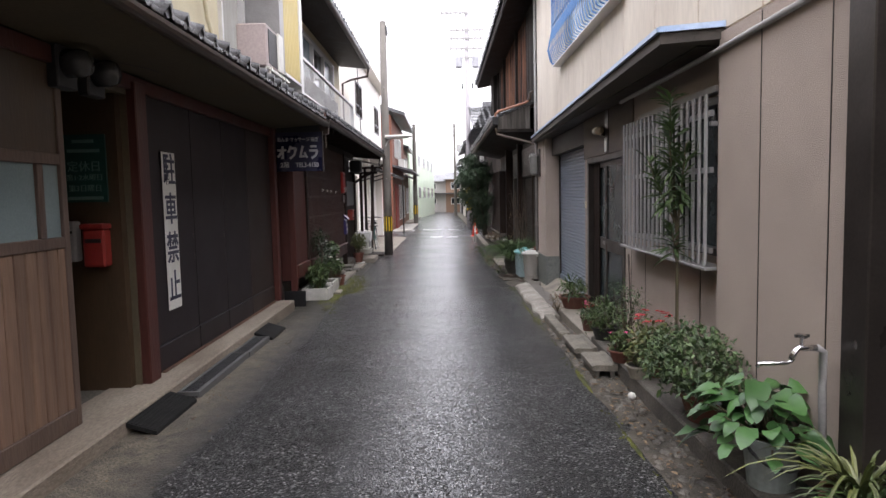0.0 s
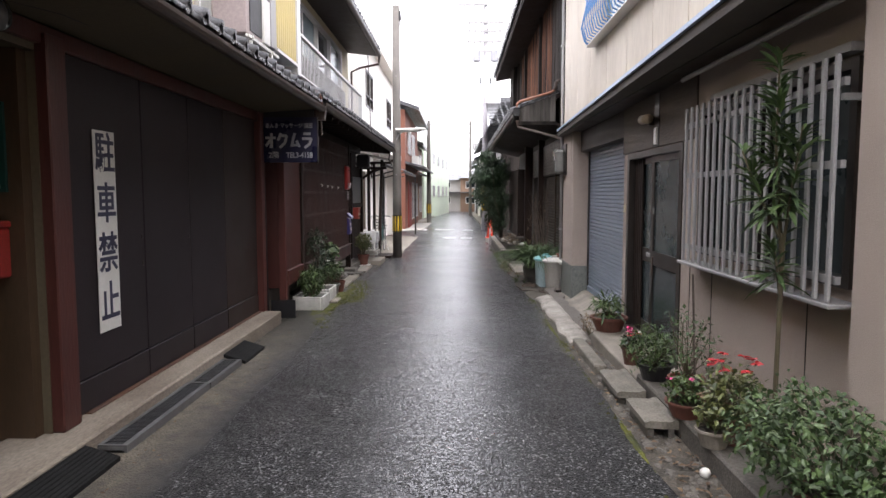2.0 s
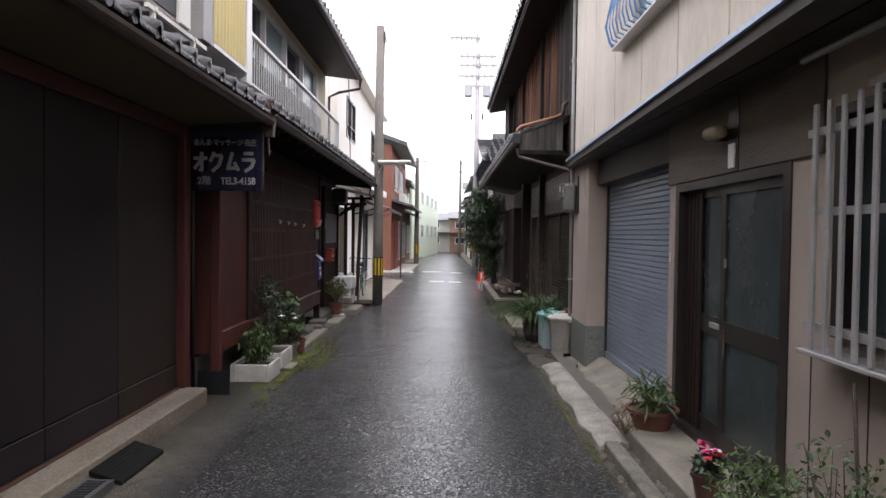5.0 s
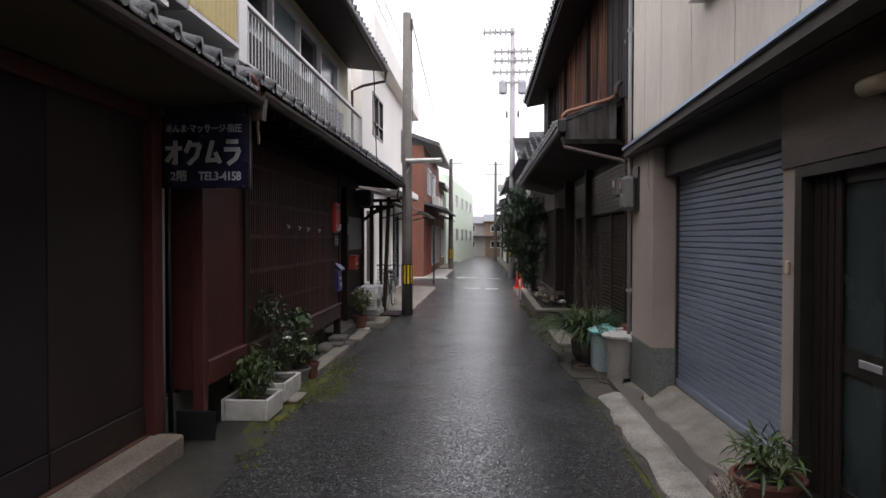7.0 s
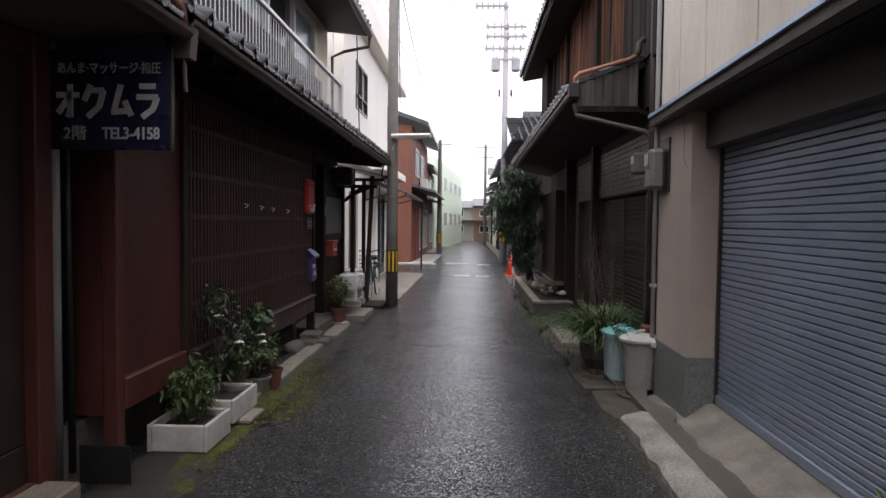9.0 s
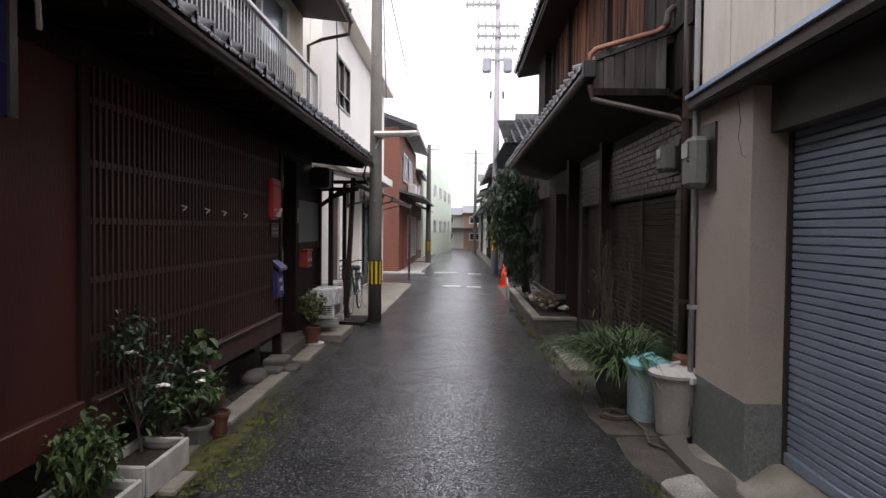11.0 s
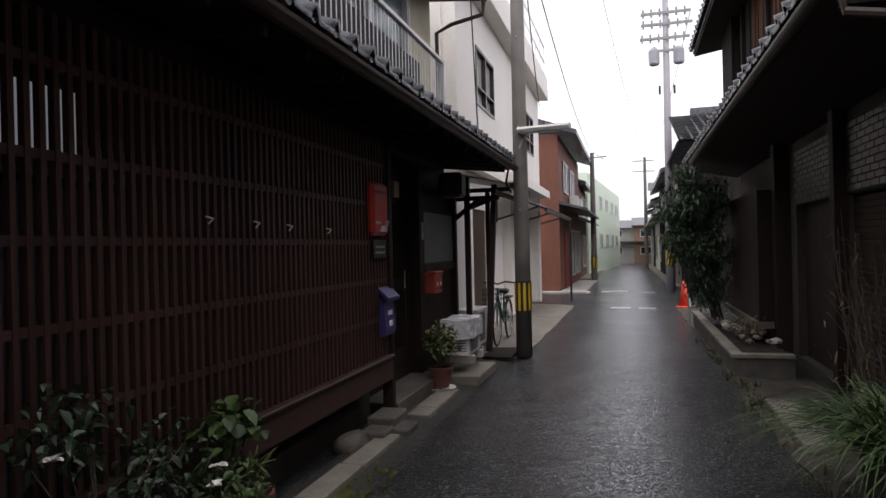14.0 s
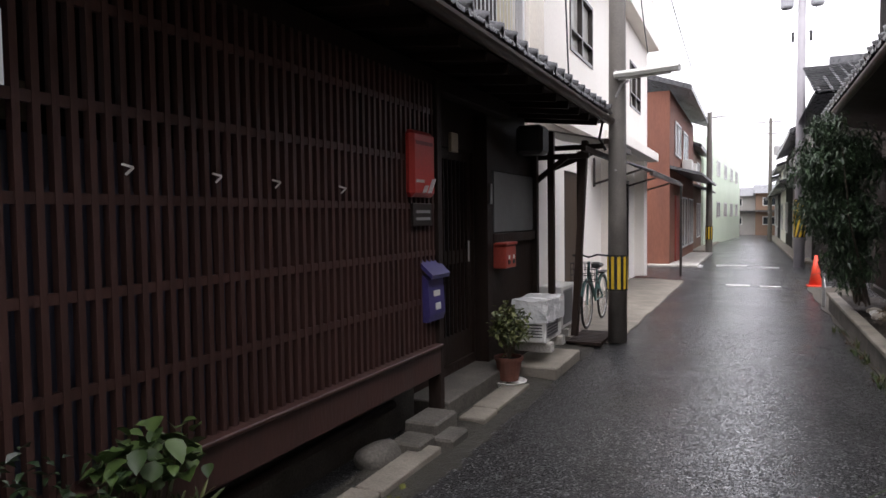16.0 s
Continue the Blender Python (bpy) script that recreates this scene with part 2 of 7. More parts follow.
PLANK = mat("weathered_wood_plank", (0.27, 0.17, 0.115), (0.12, 0.072, 0.05), 0.65, 7, 60, 0.3, stretch=(1, 1, 0.1), rand=0.15)
PALE_BOARDS = mat("silvery_weathered_board", (0.14, 0.128, 0.115), (0.03, 0.027, 0.024), 0.85, 12, 60, 0.5, stretch=(1, 1, 0.1), rand=0.3, spec=0.15)
CURTAIN_PANE = mat("curtained_glass_pane", (0.5, 0.49, 0.44), (0.4, 0.39, 0.36), 0.2, 2, 30, 0, stretch=(1, 5, 0.2))
GARAGE = mat("dark_brown_painted_steel", (0.033, 0.026, 0.029), (0.019, 0.015, 0.017), 0.5, 2, 80, 0.06, spec=0.2)
DOORFRAME = mat("dull_brown_door_frame", (0.13, 0.088, 0.068), (0.08, 0.052, 0.04), 0.6, 4, 50, 0.2, stretch=(1, 1, 0.2))
# near-black base colour stands in for the shade behind openings and gaps
BLACK = mat("unlit_interior_black", (0.012, 0.011, 0.01), (0.006, 0.006, 0.006), 0.9, 3, 30, 0, spec=0.1)
OLDWOOD = mat("weathered_grey_board", (0.05, 0.042, 0.037), (0.012, 0.01, 0.009), 0.85, 12, 60, 0.5, stretch=(1, 1, 0.08), rand=0.35, spec=0.12)
RUSTWOOD = mat("bleached_rust_brown_board", (0.17, 0.07, 0.035), (0.008, 0.006, 0.006), 0.85, 11, 60, 0.5, stretch=(1, 1, 0.07), rand=0.35, spec=0.12, contrast=0.22)
TILE = mat("grey_roof_tile", (0.105, 0.105, 0.11), (0.03, 0.03, 0.032), 0.3, 11, 60, 0.3, rand=0.4, fvar=0.25)
GUTTER = mat("brown_gutter_plastic", (0.085, 0.06, 0.048), (0.045, 0.034, 0.028), 0.4, 5, 60, 0.05, spec=0.25)
COPPER = mat("faded_orange_pipe", (0.4, 0.17, 0.1), (0.26, 0.11, 0.07), 0.5, 6, 60, 0.1)
ALU = mat("aluminium", (0.72, 0.71, 0.69), (0.62, 0.61, 0.6), 0.4, 5, 60, 0.03, metal=0.15, fvar=0.06)
ALU_GREY = mat("grey_painted_bar", (0.34, 0.33, 0.325), (0.27, 0.262, 0.255), 0.45, 5, 60, 0.05, fvar=0.08)
BRONZE = mat("bronze_aluminium_frame", (0.06, 0.05, 0.045), (0.04, 0.034, 0.03), 0.35, 5, 60, 0.03, metal=0.5)
SHUTTER = mat("blue_grey_shutter_steel", (0.3, 0.35, 0.425), (0.235, 0.28, 0.345), 0.38, 1.5, 40, 0.03, metal=0.3, fvar=0.06)
SLAT = mat("brown_slat", (0.075, 0.058, 0.043), (0.035, 0.028, 0.021), 0.6, 4, 50, 0.15, rand=0.2, spec=0.2)
PALE_BLUE = mat("weathered_pale_blue_metal", (0.5, 0.58, 0.7), (0.3, 0.42, 0.62), 0.35, 3, 40, 0.03, metal=0.3)
# darker copy of the frosted pane; dimness under the canopy is in its colour
FROST_SHADED = mat("shaded_frosted_pane", (0.045, 0.06, 0.062), (0.03, 0.043, 0.045), 0.25, 2, 90, 0.05)
BLUE = mat("blue_paint", (0.12, 0.3, 0.62), (0.08, 0.22, 0.5), 0.4, 5, 60, 0.05)
STEEL_POLE = mat("pole_concrete", (0.16, 0.145, 0.128), (0.1, 0.09, 0.08), 0.7, 3, 60, 0.15)
PALE_POLE = mat("pale_concrete_pole", (0.42, 0.4, 0.42), (0.36, 0.34, 0.36), 0.7, 3, 60, 0.1)
WHITE = mat("white_enamel", (0.78, 0.77, 0.73), (0.66, 0.65, 0.6), 0.45, 4, 60, 0.03, fvar=0.05)
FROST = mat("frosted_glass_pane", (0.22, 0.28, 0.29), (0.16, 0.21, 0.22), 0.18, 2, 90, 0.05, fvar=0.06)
DARK_GLASS = mat("dark_window_glass", (0.03, 0.035, 0.04), (0.02, 0.024, 0.028), 0.06, 2, 30, 0)
RED = mat("red_enamel", (0.5, 0.04, 0.03), (0.38, 0.035, 0.03), 0.4, 4, 60, 0.03)
STYRO = mat("white_styrofoam", (0.58, 0.57, 0.53), (0.33, 0.32, 0.28), 0.85, 6, 90, 0.15, fvar=0.1)
TERRA = mat("terracotta", (0.17, 0.06, 0.04), (0.1, 0.04, 0.028), 0.75, 6, 60, 0.1)
SOIL = mat("soil", (0.05, 0.037, 0.027), (0.025, 0.02, 0.015), 0.95, 20, 80, 0.8, fvar=0.28)
BLACKPL = mat("black_rubber", (0.02, 0.02, 0.021), (0.014, 0.014, 0.015), 0.5, 6, 60, 0.1)
NAVY = mat("navy_sign_enamel", (0.016, 0.017, 0.048), (0.012, 0.012, 0.035), 0.3, 4, 60, 0)
LETTER = mat("white_lettering", (0.52, 0.52, 0.52), (0.4, 0.4, 0.4), 0.5, 5, 60, 0)
INK = mat("dark_blue_lettering", (0.035, 0.037, 0.075), (0.03, 0.03, 0.06), 0.5, 5, 60, 0)

# ---- building helpers ----
ORG = {}
LEVEL = {"house", "door", "lattice", "shutter", "porch", "pipe", "joint"}


def fall(y):
    """How far the lane has dropped at y."""
    return 0.0085 * max(0.0, min(y, 84) - 4)


def thing(name, loc, label="", category="", group="", kind=""):
    e = new(name)
    e.location = loc
    if category not in LEVEL and loc[1] > 4 and (loc[2] < 0.03 or (loc[0] < 0 and loc[1] > 9.5 and loc[2] < 0.13)):
        e.location.z -= fall(loc[1])
    e.empty_display_size = 0.1
    ORG[e.name] = Vector(loc)
    return tagged(e, label, category, group, kind)


def part(name, bm, material, parent=None, label="", smooth=False):
    """Links a bmesh, given in world metres, as one mesh under a thing or a part."""
    org = ORG[parent.name] if parent else Vector((0, 0, 0))
    if parent and "house" in parent.name or parent and "building" in parent.name:
        for v in bm.verts:
            if v.co.z < 0.02 and v.co.y > 9:
                v.co.z -= fall(v.co.y) + 0.05
    if parent:
        bmesh.ops.translate(bm, verts=bm.verts[:], vec=-org)
    me = bpy.data.meshes.new(name)
    bm.to_mesh(me)
    bm.free()
    me.materials.append(material)
    if smooth:
        for p in me.polygons:
            p.use_smooth = True
    ob = new(name, me)
    if parent:
        ob.parent = parent
    ORG[ob.name] = org
    return tagged(ob, label)


def struct(name, bm, material, label="", category=""):
    return tagged(part(name, bm, material), label, category, kind="structure")


def cube(bm, x0, x1, y0, y1, z0, z1, bev=0.0):
    m = Matrix.LocRotScale(((x0 + x1) / 2, (y0 + y1) / 2, (z0 + z1) / 2), None, (abs(x1 - x0), abs(y1 - y0), abs(z1 - z0)))
    vs = bmesh.ops.create_cube(bm, size=1, matrix=m)["verts"]
    if bev:
        es = list({e for v in vs for e in v.link_edges})
        bmesh.ops.bevel(bm, geom=es, offset=bev, segments=1, affect="EDGES")
    return bm


def B(x0, x1, y0, y1, z0, z1, bev=0.0):
    return cube(bmesh.new(), x0, x1, y0, y1, z0, z1, bev)


def beam(bm, a, b, w, h=None, r=0):
    """A square (or, with r sides, round) bar from a to b."""
    a, b = Vector(a), Vector(b)
    d = b - a
    q = d.to_track_quat("Z", "Y")
    if r:
        vs = bmesh.ops.create_cone(bm, cap_ends=True, segments=r, radius1=w, radius2=h if h is not None else w, depth=d.length)["verts"]
    else:
        vs = bmesh.ops.create_cube(bm, size=1, matrix=Matrix.Diagonal((w, h or w, d.length, 1)))["verts"]
    bmesh.ops.transform(bm, verts=vs, matrix=Matrix.Translation((a + b) / 2) @ q.to_matrix().to_4x4())
    return bm


def tube(pts, r, sides=8):
    """A round pipe through points, with mitred bends."""
    bm = bmesh.new()
    pts = [Vector(p) for p in pts]
    rings = []
    for i, p in enumerate(pts):
        d = (pts[min(i + 1, len(pts) - 1)] - pts[max(i - 1, 0)]).normalized()
        q = d.to_track_quat("Z", "Y").to_matrix()
        rings.append([bm.verts.new(p + q @ Vector((r * math.cos(k * math.tau / sides), r * math.sin(k * math.tau / sides), 0))) for k in range(sides)])
    for a, b in zip(rings, rings[1:]):
        for k in range(sides):
            bm.faces.new((a[k], a[(k + 1) % sides], b[(k + 1) % sides], b[k]))
    bm.faces.new(rings[0][::-1])
    bm.faces.new(rings[-1])
    return bm


def lathe(profile, at=(0, 0, 0), sides=20):
    """Turns (radius, height) pairs round the upright axis at a place."""
    bm = bmesh.new()
    rings = []
    for r, z in profile:
        rings.append([bm.verts.new((at[0] + r * math.cos(k * math.tau / sides), at[1] + r * math.sin(k * math.tau / sides), at[2] + z)) for k in range(sides)])
    for a, b in zip(rings, rings[1:]):
        for k in range(sides):
            bm.faces.new((a[k], a[(k + 1) % sides], b[(k + 1) % sides], b[k]))
    bm.faces.new(rings[0][::-1])
    bm.faces.new(rings[-1])
    return bm


def prism(outline, y0, y1):
    """A solid whose (x, z) outline runs from y0 to y1."""
    bm = bmesh.new()
    a = [bm.verts.new((x, y0, z)) for x, z in outline]
    b = [bm.verts.new((x, y1, z)) for x, z in outline]
    bm.faces.new(a)
    bm.faces.new(b[::-1])
    for i in range(len(a)):
        j = (i + 1) % len(a)
        bm.faces.new((a[i], b[i], b[j], a[j]))
    bmesh.ops.recalc_face_normals(bm, faces=bm.faces[:])
    return bm


def wall_x(x0, x1, y0, y1, z0, z1, holes=()):
    """One connected slab along y with rectangular openings (ya, yb, za, zb) that go through it."""
    bm = bmesh.new()
    ys = sorted({y0, y1, *(h[0] for h in holes), *(h[1] for h in holes)})
    zs = sorted({z0, z1, *(h[2] for h in holes), *(h[3] for h in holes)})
    ny, nz = len(ys) - 1, len(zs) - 1

    def solid(i, k):
        if not (0 <= i < ny and 0 <= k < nz):
            return False
        cy, cz = (ys[i] + ys[i + 1]) / 2, (zs[k] + zs[k + 1]) / 2
        return not any(h[0] <= cy <= h[1] and h[2] <= cz <= h[3] for h in holes)

    spots = {}

    def at(x, i, k):
        key = (x, i, k)
        if key not in spots:
            spots[key] = bm.verts.new((x, ys[i], zs[k]))
        return spots[key]

    for i in range(ny):
        for k in range(nz):
            if not solid(i, k):
                continue
            for x in (x0, x1):
                bm.faces.new((at(x, i, k), at(x, i + 1, k), at(x, i + 1, k + 1), at(x, i, k + 1)))
            for di, dk, a, b in ((-1, 0, (i, k), (i, k + 1)), (1, 0, (i + 1, k), (i + 1, k + 1)), (0, -1, (i, k), (i + 1, k)), (0, 1, (i, k + 1), (i + 1, k + 1))):
                if not solid(i + di, k + dk):
                    bm.faces.new((at(x0, *a), at(x1, *a), at(x1, *b), at(x0, *b)))
    bmesh.ops.recalc_face_normals(bm, faces=bm.faces[:])
    return bm


def pieces(name, me_bm, material, parent, places, smooth=False):
    """Alike pieces that share one mesh, each an object under parent; places are poses in world metres."""
    me = bpy.data.meshes.new(name)
    me_bm.to_mesh(me)
    me_bm.free()
    me.materials.append(material)
    if smooth:
        for p in me.polygons:
            p.use_smooth = True
    org = Matrix.Translation(-ORG[parent.name])
    for m in places:
        ob = bpy.data.objects.new(name, me)
        scene.collection.objects.link(ob)
        ob.parent = parent
        ob.matrix_local = org @ m


NARROW = ((0.4, 1.0), (0.78, 0.64))
BROAD = ((0.14, 0.62), (0.36, 1.0), (0.6, 0.95), (0.82, 0.58))


def leaves(name, material, parent, pts, length, width, droop=0.3, up=0.3, rng=None, dirs=None, curl=0.25, label="", shape=NARROW, wave=0.0):
    """One mesh of many small folded leaves that start at the given points; shape lists where each is how wide."""
    rng = rng or random.Random(1)
    vs, fs = [], []
    org = ORG[parent.name]
    for i, p in enumerate(pts):
        d = Vector(dirs[i]) if dirs else Vector((rng.uniform(-1, 1), rng.uniform(-1, 1), rng.uniform(-1, 1) + up))
        if d.length < 0.05:
            d = Vector((1, 0, 0))
        d.normalize()
        s = d.cross(Vector((rng.uniform(-0.4, 0.4), rng.uniform(-0.4, 0.4), 1)))
        if s.length < 0.05:
            s = Vector((1, 0, 0))
        s.normalize()
        u = s.cross(d)
        k = rng.uniform(0.6, 1.25)
        L, W = length * k, width * k
        p = Vector(p) - org
        b = len(vs)
        vs.append(p)
        for f, w in shape:
            c = p + d * L * f - Vector((0, 0, droop * L * f * f * 0.8))
            wv = [wave * W * rng.uniform(-1, 1) for _ in range(2)]
            vs += [c + s * W * w / 2 + u * (W * w * curl + wv[0]), c, c - s * W * w / 2 + u * (W * w * curl + wv[1])]
        vs.append(p + d * L - Vector((0, 0, droop * L * 0.85)))
        n = len(shape)
        e = b + 1 + 3 * n
        fs += [(b, b + 1, b + 2), (b, b + 2, b + 3)]
        for j in range(n - 1):
            o = b + 1 + 3 * j
            fs += [(o, o + 3, o + 4, o + 1), (o + 1, o + 4, o + 5, o + 2)]
        o = b + 1 + 3 * (n - 1)
        fs += [(o, e, o + 1), (o + 1, e, o + 2)]
    me = bpy.data.meshes.new(name)
    me.from_pydata([tuple(v) for v in vs], [], fs)
    me.materials.append(material)
    for q in me.polygons:
        q.use_smooth = n > 2
    ob = new(name, me)
    ob.parent = parent
    ORG[ob.name] = org
    return tagged(ob, label)


def lettering(txt, size, m, material, parent, name="lettering", bold=0.0, sx=1.0):
    """Words in the built-in font as a mesh part, laid in the pose m."""
    cu = bpy.data.curves.new(name, "FONT")
    cu.body, cu.size, cu.extrude, cu.offset = txt, size, 0.002, bold
    cu.align_x, cu.align_y = "CENTER", "CENTER"
    tmp = new("tmp", cu)
    me = bpy.data.meshes.new_from_object(tmp.evaluated_get(bpy.context.evaluated_depsgraph_get()))
    bpy.data.objects.remove(tmp)
    me.name = name
    me.materials.clear()
    me.materials.append(material)
    ob = new(name, me)
    ob.parent = parent
    ob.matrix_local = Matrix.Translation(-ORG[parent.name]) @ m @ Matrix.Diagonal((sx, 1, 1, 1))
    ORG[ob.name] = ORG[parent.name]
    return ob

# ---- ground ----


def sheet(xs, ys, zf):
    bm = bmesh.new()
    g = [[bm.verts.new((x, y, zf(x, y))) for x in xs] for y in ys]
    for a, b in zip(g, g[1:]):
        for i in range(len(xs) - 1):
            bm.faces.new((a[i], a[i + 1], b[i + 1], b[i]))
    return bm


def road_z(x, y):
    crown = -0.05 * min(1.0, (abs(x + 0.1) / 1.4)) ** 2
    return (crown + 0.004 * noise.noise((x * 0.9, y * 0.5, 0)) if abs(x) < 1.8 and -8 < y < 90 else -0.056) - fall(y)


struct("ground", sheet([-400, -40, -8, -3, -1.9] + [-1.6 + 0.16 * i for i in range(21)] + [1.9, 3, 8, 40, 400],
                       [-400, -60, -8] + [-6 + 0.5 * i for i in range(100)] + [46, 50, 55, 60, 70, 80, 90, 150, 400], road_z), ASPHALT,
       "dark wet asphalt of a narrow lane", "road")


def strip(name, material, left, right, y0, y1, step, top, label, category="pavement", cols=2, floor_z=-0.12, level=False):
    """A thin paving strip between two wavering edges, with its own thickness."""
    bm = bmesh.new()
    n = max(2, round((y1 - y0) / step))
    rows = []
    for i in range(n + 1):
        y = y0 + (y1 - y0) * i / n
        a, b = left(y), right(y)
        across = [a + (b - a) * k / cols for k in range(cols + 1)]
        d = 0.0 if level else fall(y)
        rows.append([bm.verts.new((a, y, floor_z - d))] + [bm.verts.new((x, y, top(x, y) - d)) for x in across] + [bm.verts.new((b, y, floor_z - d))])
    for p, q in zip(rows, rows[1:]):
        for k in range(cols + 2):
            bm.faces.new((p[k], p[k + 1], q[k + 1], q[k]))
    bm.faces.new(rows[0])
    bm.faces.new(rows[-1][::-1])
    bmesh.ops.recalc_face_normals(bm, faces=bm.faces[:])
    return struct(name, bm, material, label, category)


def wob(y, s, k=1.3, o=0.0):
    return s * noise.noise((y * k, o, 3.1))



def apron_edge(y):
    return -1.5 - 0.09 * max(0, min(1, (5 - y) / 3)) - 0.25 * max(0, min(1, (y - 7.5) / 3)) + wob(y, 0.03)


def apron_top(x, y):
    """Flat by the wall, thinning out unevenly into the road."""
    f = max(0.0, (x - apron_edge(y) + 0.2) / 0.32)
    grit = 0.009 * noise.noise((x * 13, y * 9, 0)) + 0.007 * noise.noise((x * 34, y * 30, 4))
    return -0.03 - 0.034 * f + grit * min(1.0, 0.25 + f)


strip("pavement_left", APRON, lambda y: -2.2, lambda y: apron_edge(y) + 0.12, -6, 18.6, 0.045, apron_top,
      "stained concrete gutter apron beside the asphalt", cols=26)
strip("pavement_left_far", CONC, lambda y: -2.9, lambda y: -1.55 + wob(y, 0.04), 18.7, 27.9, 0.5, lambda x, y: 0.0 if x < -1.8 else -0.03,
      "pale concrete walk in front of the white building")
strip("pavement_right", DIRT, lambda y: 1.14 + wob(y, 0.06, 1.5, 9), lambda y: 1.5, -6, 12.2, 0.25,
      lambda x, y: -0.035 + 0.018 * noise.noise((x * 7, y * 7, 5)), "broken dirty concrete and soil beside the asphalt")
strip("pavement_right_far", DIRT, lambda y: 1.06 + wob(y, 0.07, 1.2, 4), lambda y: 2.0, 12.2, 27, 0.25,
      lambda x, y: -0.02 + 0.012 * noise.noise((x * 5, y * 5, 7)), "dirty concrete verge in front of the old house")



def moss_left(x, y):
    return apron_top(x, y) + 0.012 * noise.noise((x * 5, y * 2.2, 8)) + 0.007 * noise.noise((x * 19, y * 15, 3)) + 0.003 * noise.noise((x * 60, y * 60, 3)) + 0.004 - 0.003 * abs(y - 11.3) ** 1.3


def moss_right(x, y):
    return -0.037 + 0.012 * noise.noise((x * 6, y * 1.4, 18)) + 0.008 * noise.noise((x * 22, y * 15, 13)) + 0.004 * noise.noise((x * 60, y * 60, 3)) - 0.35 * abs(x - 1.12)


tagged(strip("moss", MOSS, lambda y: apron_edge(y) - 0.2, lambda y: apron_edge(y) + 0.09, 8.8, 14.2, 0.03, moss_left, "yellow-green moss along the gutter apron", "moss", cols=16), "yellow-green moss along the gutter apron", "moss", kind="stuff")
tagged(strip("moss", MOSS, lambda y: 1.04, lambda y: 1.2, 3.0, 12.2, 0.03, moss_right, "yellow-green moss along the asphalt edge", "moss", cols=10), "yellow-green moss along the asphalt edge", "moss", kind="stuff")
tagged(strip("moss", MOSS, lambda y: 0.98, lambda y: 1.14, 12.2, 19, 0.04, lambda x, y: moss_right(x + 0.06, y), "yellow-green moss along the verge", "moss", cols=10), "yellow-green moss along the verge", "moss", kind="stuff")
strip("damp_stain", mat("damp_stained_concrete", (0.12, 0.105, 0.085), (0.085, 0.072, 0.058), 0.5, 5, 70, 0.2, fvar=0.2), lambda y: 1.425, lambda y: 1.56 + wob(y, 0.09, 2.2, 5) + wob(y, 0.03, 7, 5), 8.75, 12.0, 0.06,
      lambda x, y: -0.045 + 0.2063 * (x - 1.405) + 0.004, "damp dark band on the doorstep slab", floor_z=-0.1, level=True)

GREY_WALL = mat("dull_grey_render", (0.3, 0.28, 0.25), (0.22, 0.2, 0.18), 0.8, 1, 30, 0.1)
# ---- left: near townhouse with garage ----
SILLC = mat("worn_sill_concrete", (0.33, 0.285, 0.23), (0.14, 0.108, 0.08), 0.75, 2.6, 70, 0.35, stretch=(1, 0.35, 1), fvar=0.2)
WL = -2.37
sill = struct("sill_left", B(-2.6, -2.11, -6, 9.26, -0.1, 0.075, 0.012), SILLC, "worn concrete door sill along the house front", "sill")
struct("orange_sill_edge", B(-2.38, -2.33, 5.45, 9.2, 0.07, 0.082), mat("rust_stained_timber", (0.13, 0.06, 0.035), (0.06, 0.03, 0.02), 0.8, 6, 60, 0.2), "rust-stained edge under the garage doors", "sill")

house_a = thing("townhouse", (-3.5, 2, 0), "two-storey townhouse with dark garage doors and cream upper wall", "house")
part("wall", wall_x(-2.5, WL, -6, 9.3, 0.0, 2.9, [(3.2, 5.1, 0.0, 2.3), (5.28, 9.22, 0.0, 2.36)]), SOFFIT, house_a, "ochre wall above the garage")
part("recess_floor", B(-4.2, -2.5, 3.2, 5.2, 0.0, 0.06), CONC_DARK, house_a)
part("recess_side", B(-4.2, -2.421, 5.018, 5.1, 0.06, 2.35), MUSTARD, house_a, "tan board side of the entrance")
part("recess_back", B(-4.3, -4.2, 3.0, 5.2, 0.0, 2.4), MUSTARD, house_a)
part("recess_near", B(-4.2, -2.5, 3.05, 3.15, 0.06, 2.35), MUSTARD, house_a)
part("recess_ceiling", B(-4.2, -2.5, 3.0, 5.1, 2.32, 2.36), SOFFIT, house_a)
part("post", B(-2.47, -2.3, 5.106, 5.29, 0.075, 2.4, 0.008), RED_WOOD, house_a, "red-brown entrance post")
part("post", B(-2.44, -2.3, 9.2, 9.34, -0.03, 2.45, 0.008), RED_WOOD, house_a, "red-brown corner post")
part("lintel", B(-2.43, -2.33, -6, 9.3, 2.34, 2.45, 0.006), RED_WOOD, house_a)
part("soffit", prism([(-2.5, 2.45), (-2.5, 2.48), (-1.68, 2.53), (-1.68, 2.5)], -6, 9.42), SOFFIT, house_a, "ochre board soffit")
up_holes = [(8.2, 10.1, 3.3, 4.35), (4.5, 6.6, 3.3, 4.35)]
part("upper_wall", wall_x(-2.85, -2.65, -6, 11.35, 2.85, 5.1, up_holes), CREAM, house_a, "cream plaster upper wall")
part("upper_wall_back", B(-6, -5.9, -6, 11.3, 0, 5.1), CREAM, house_a)
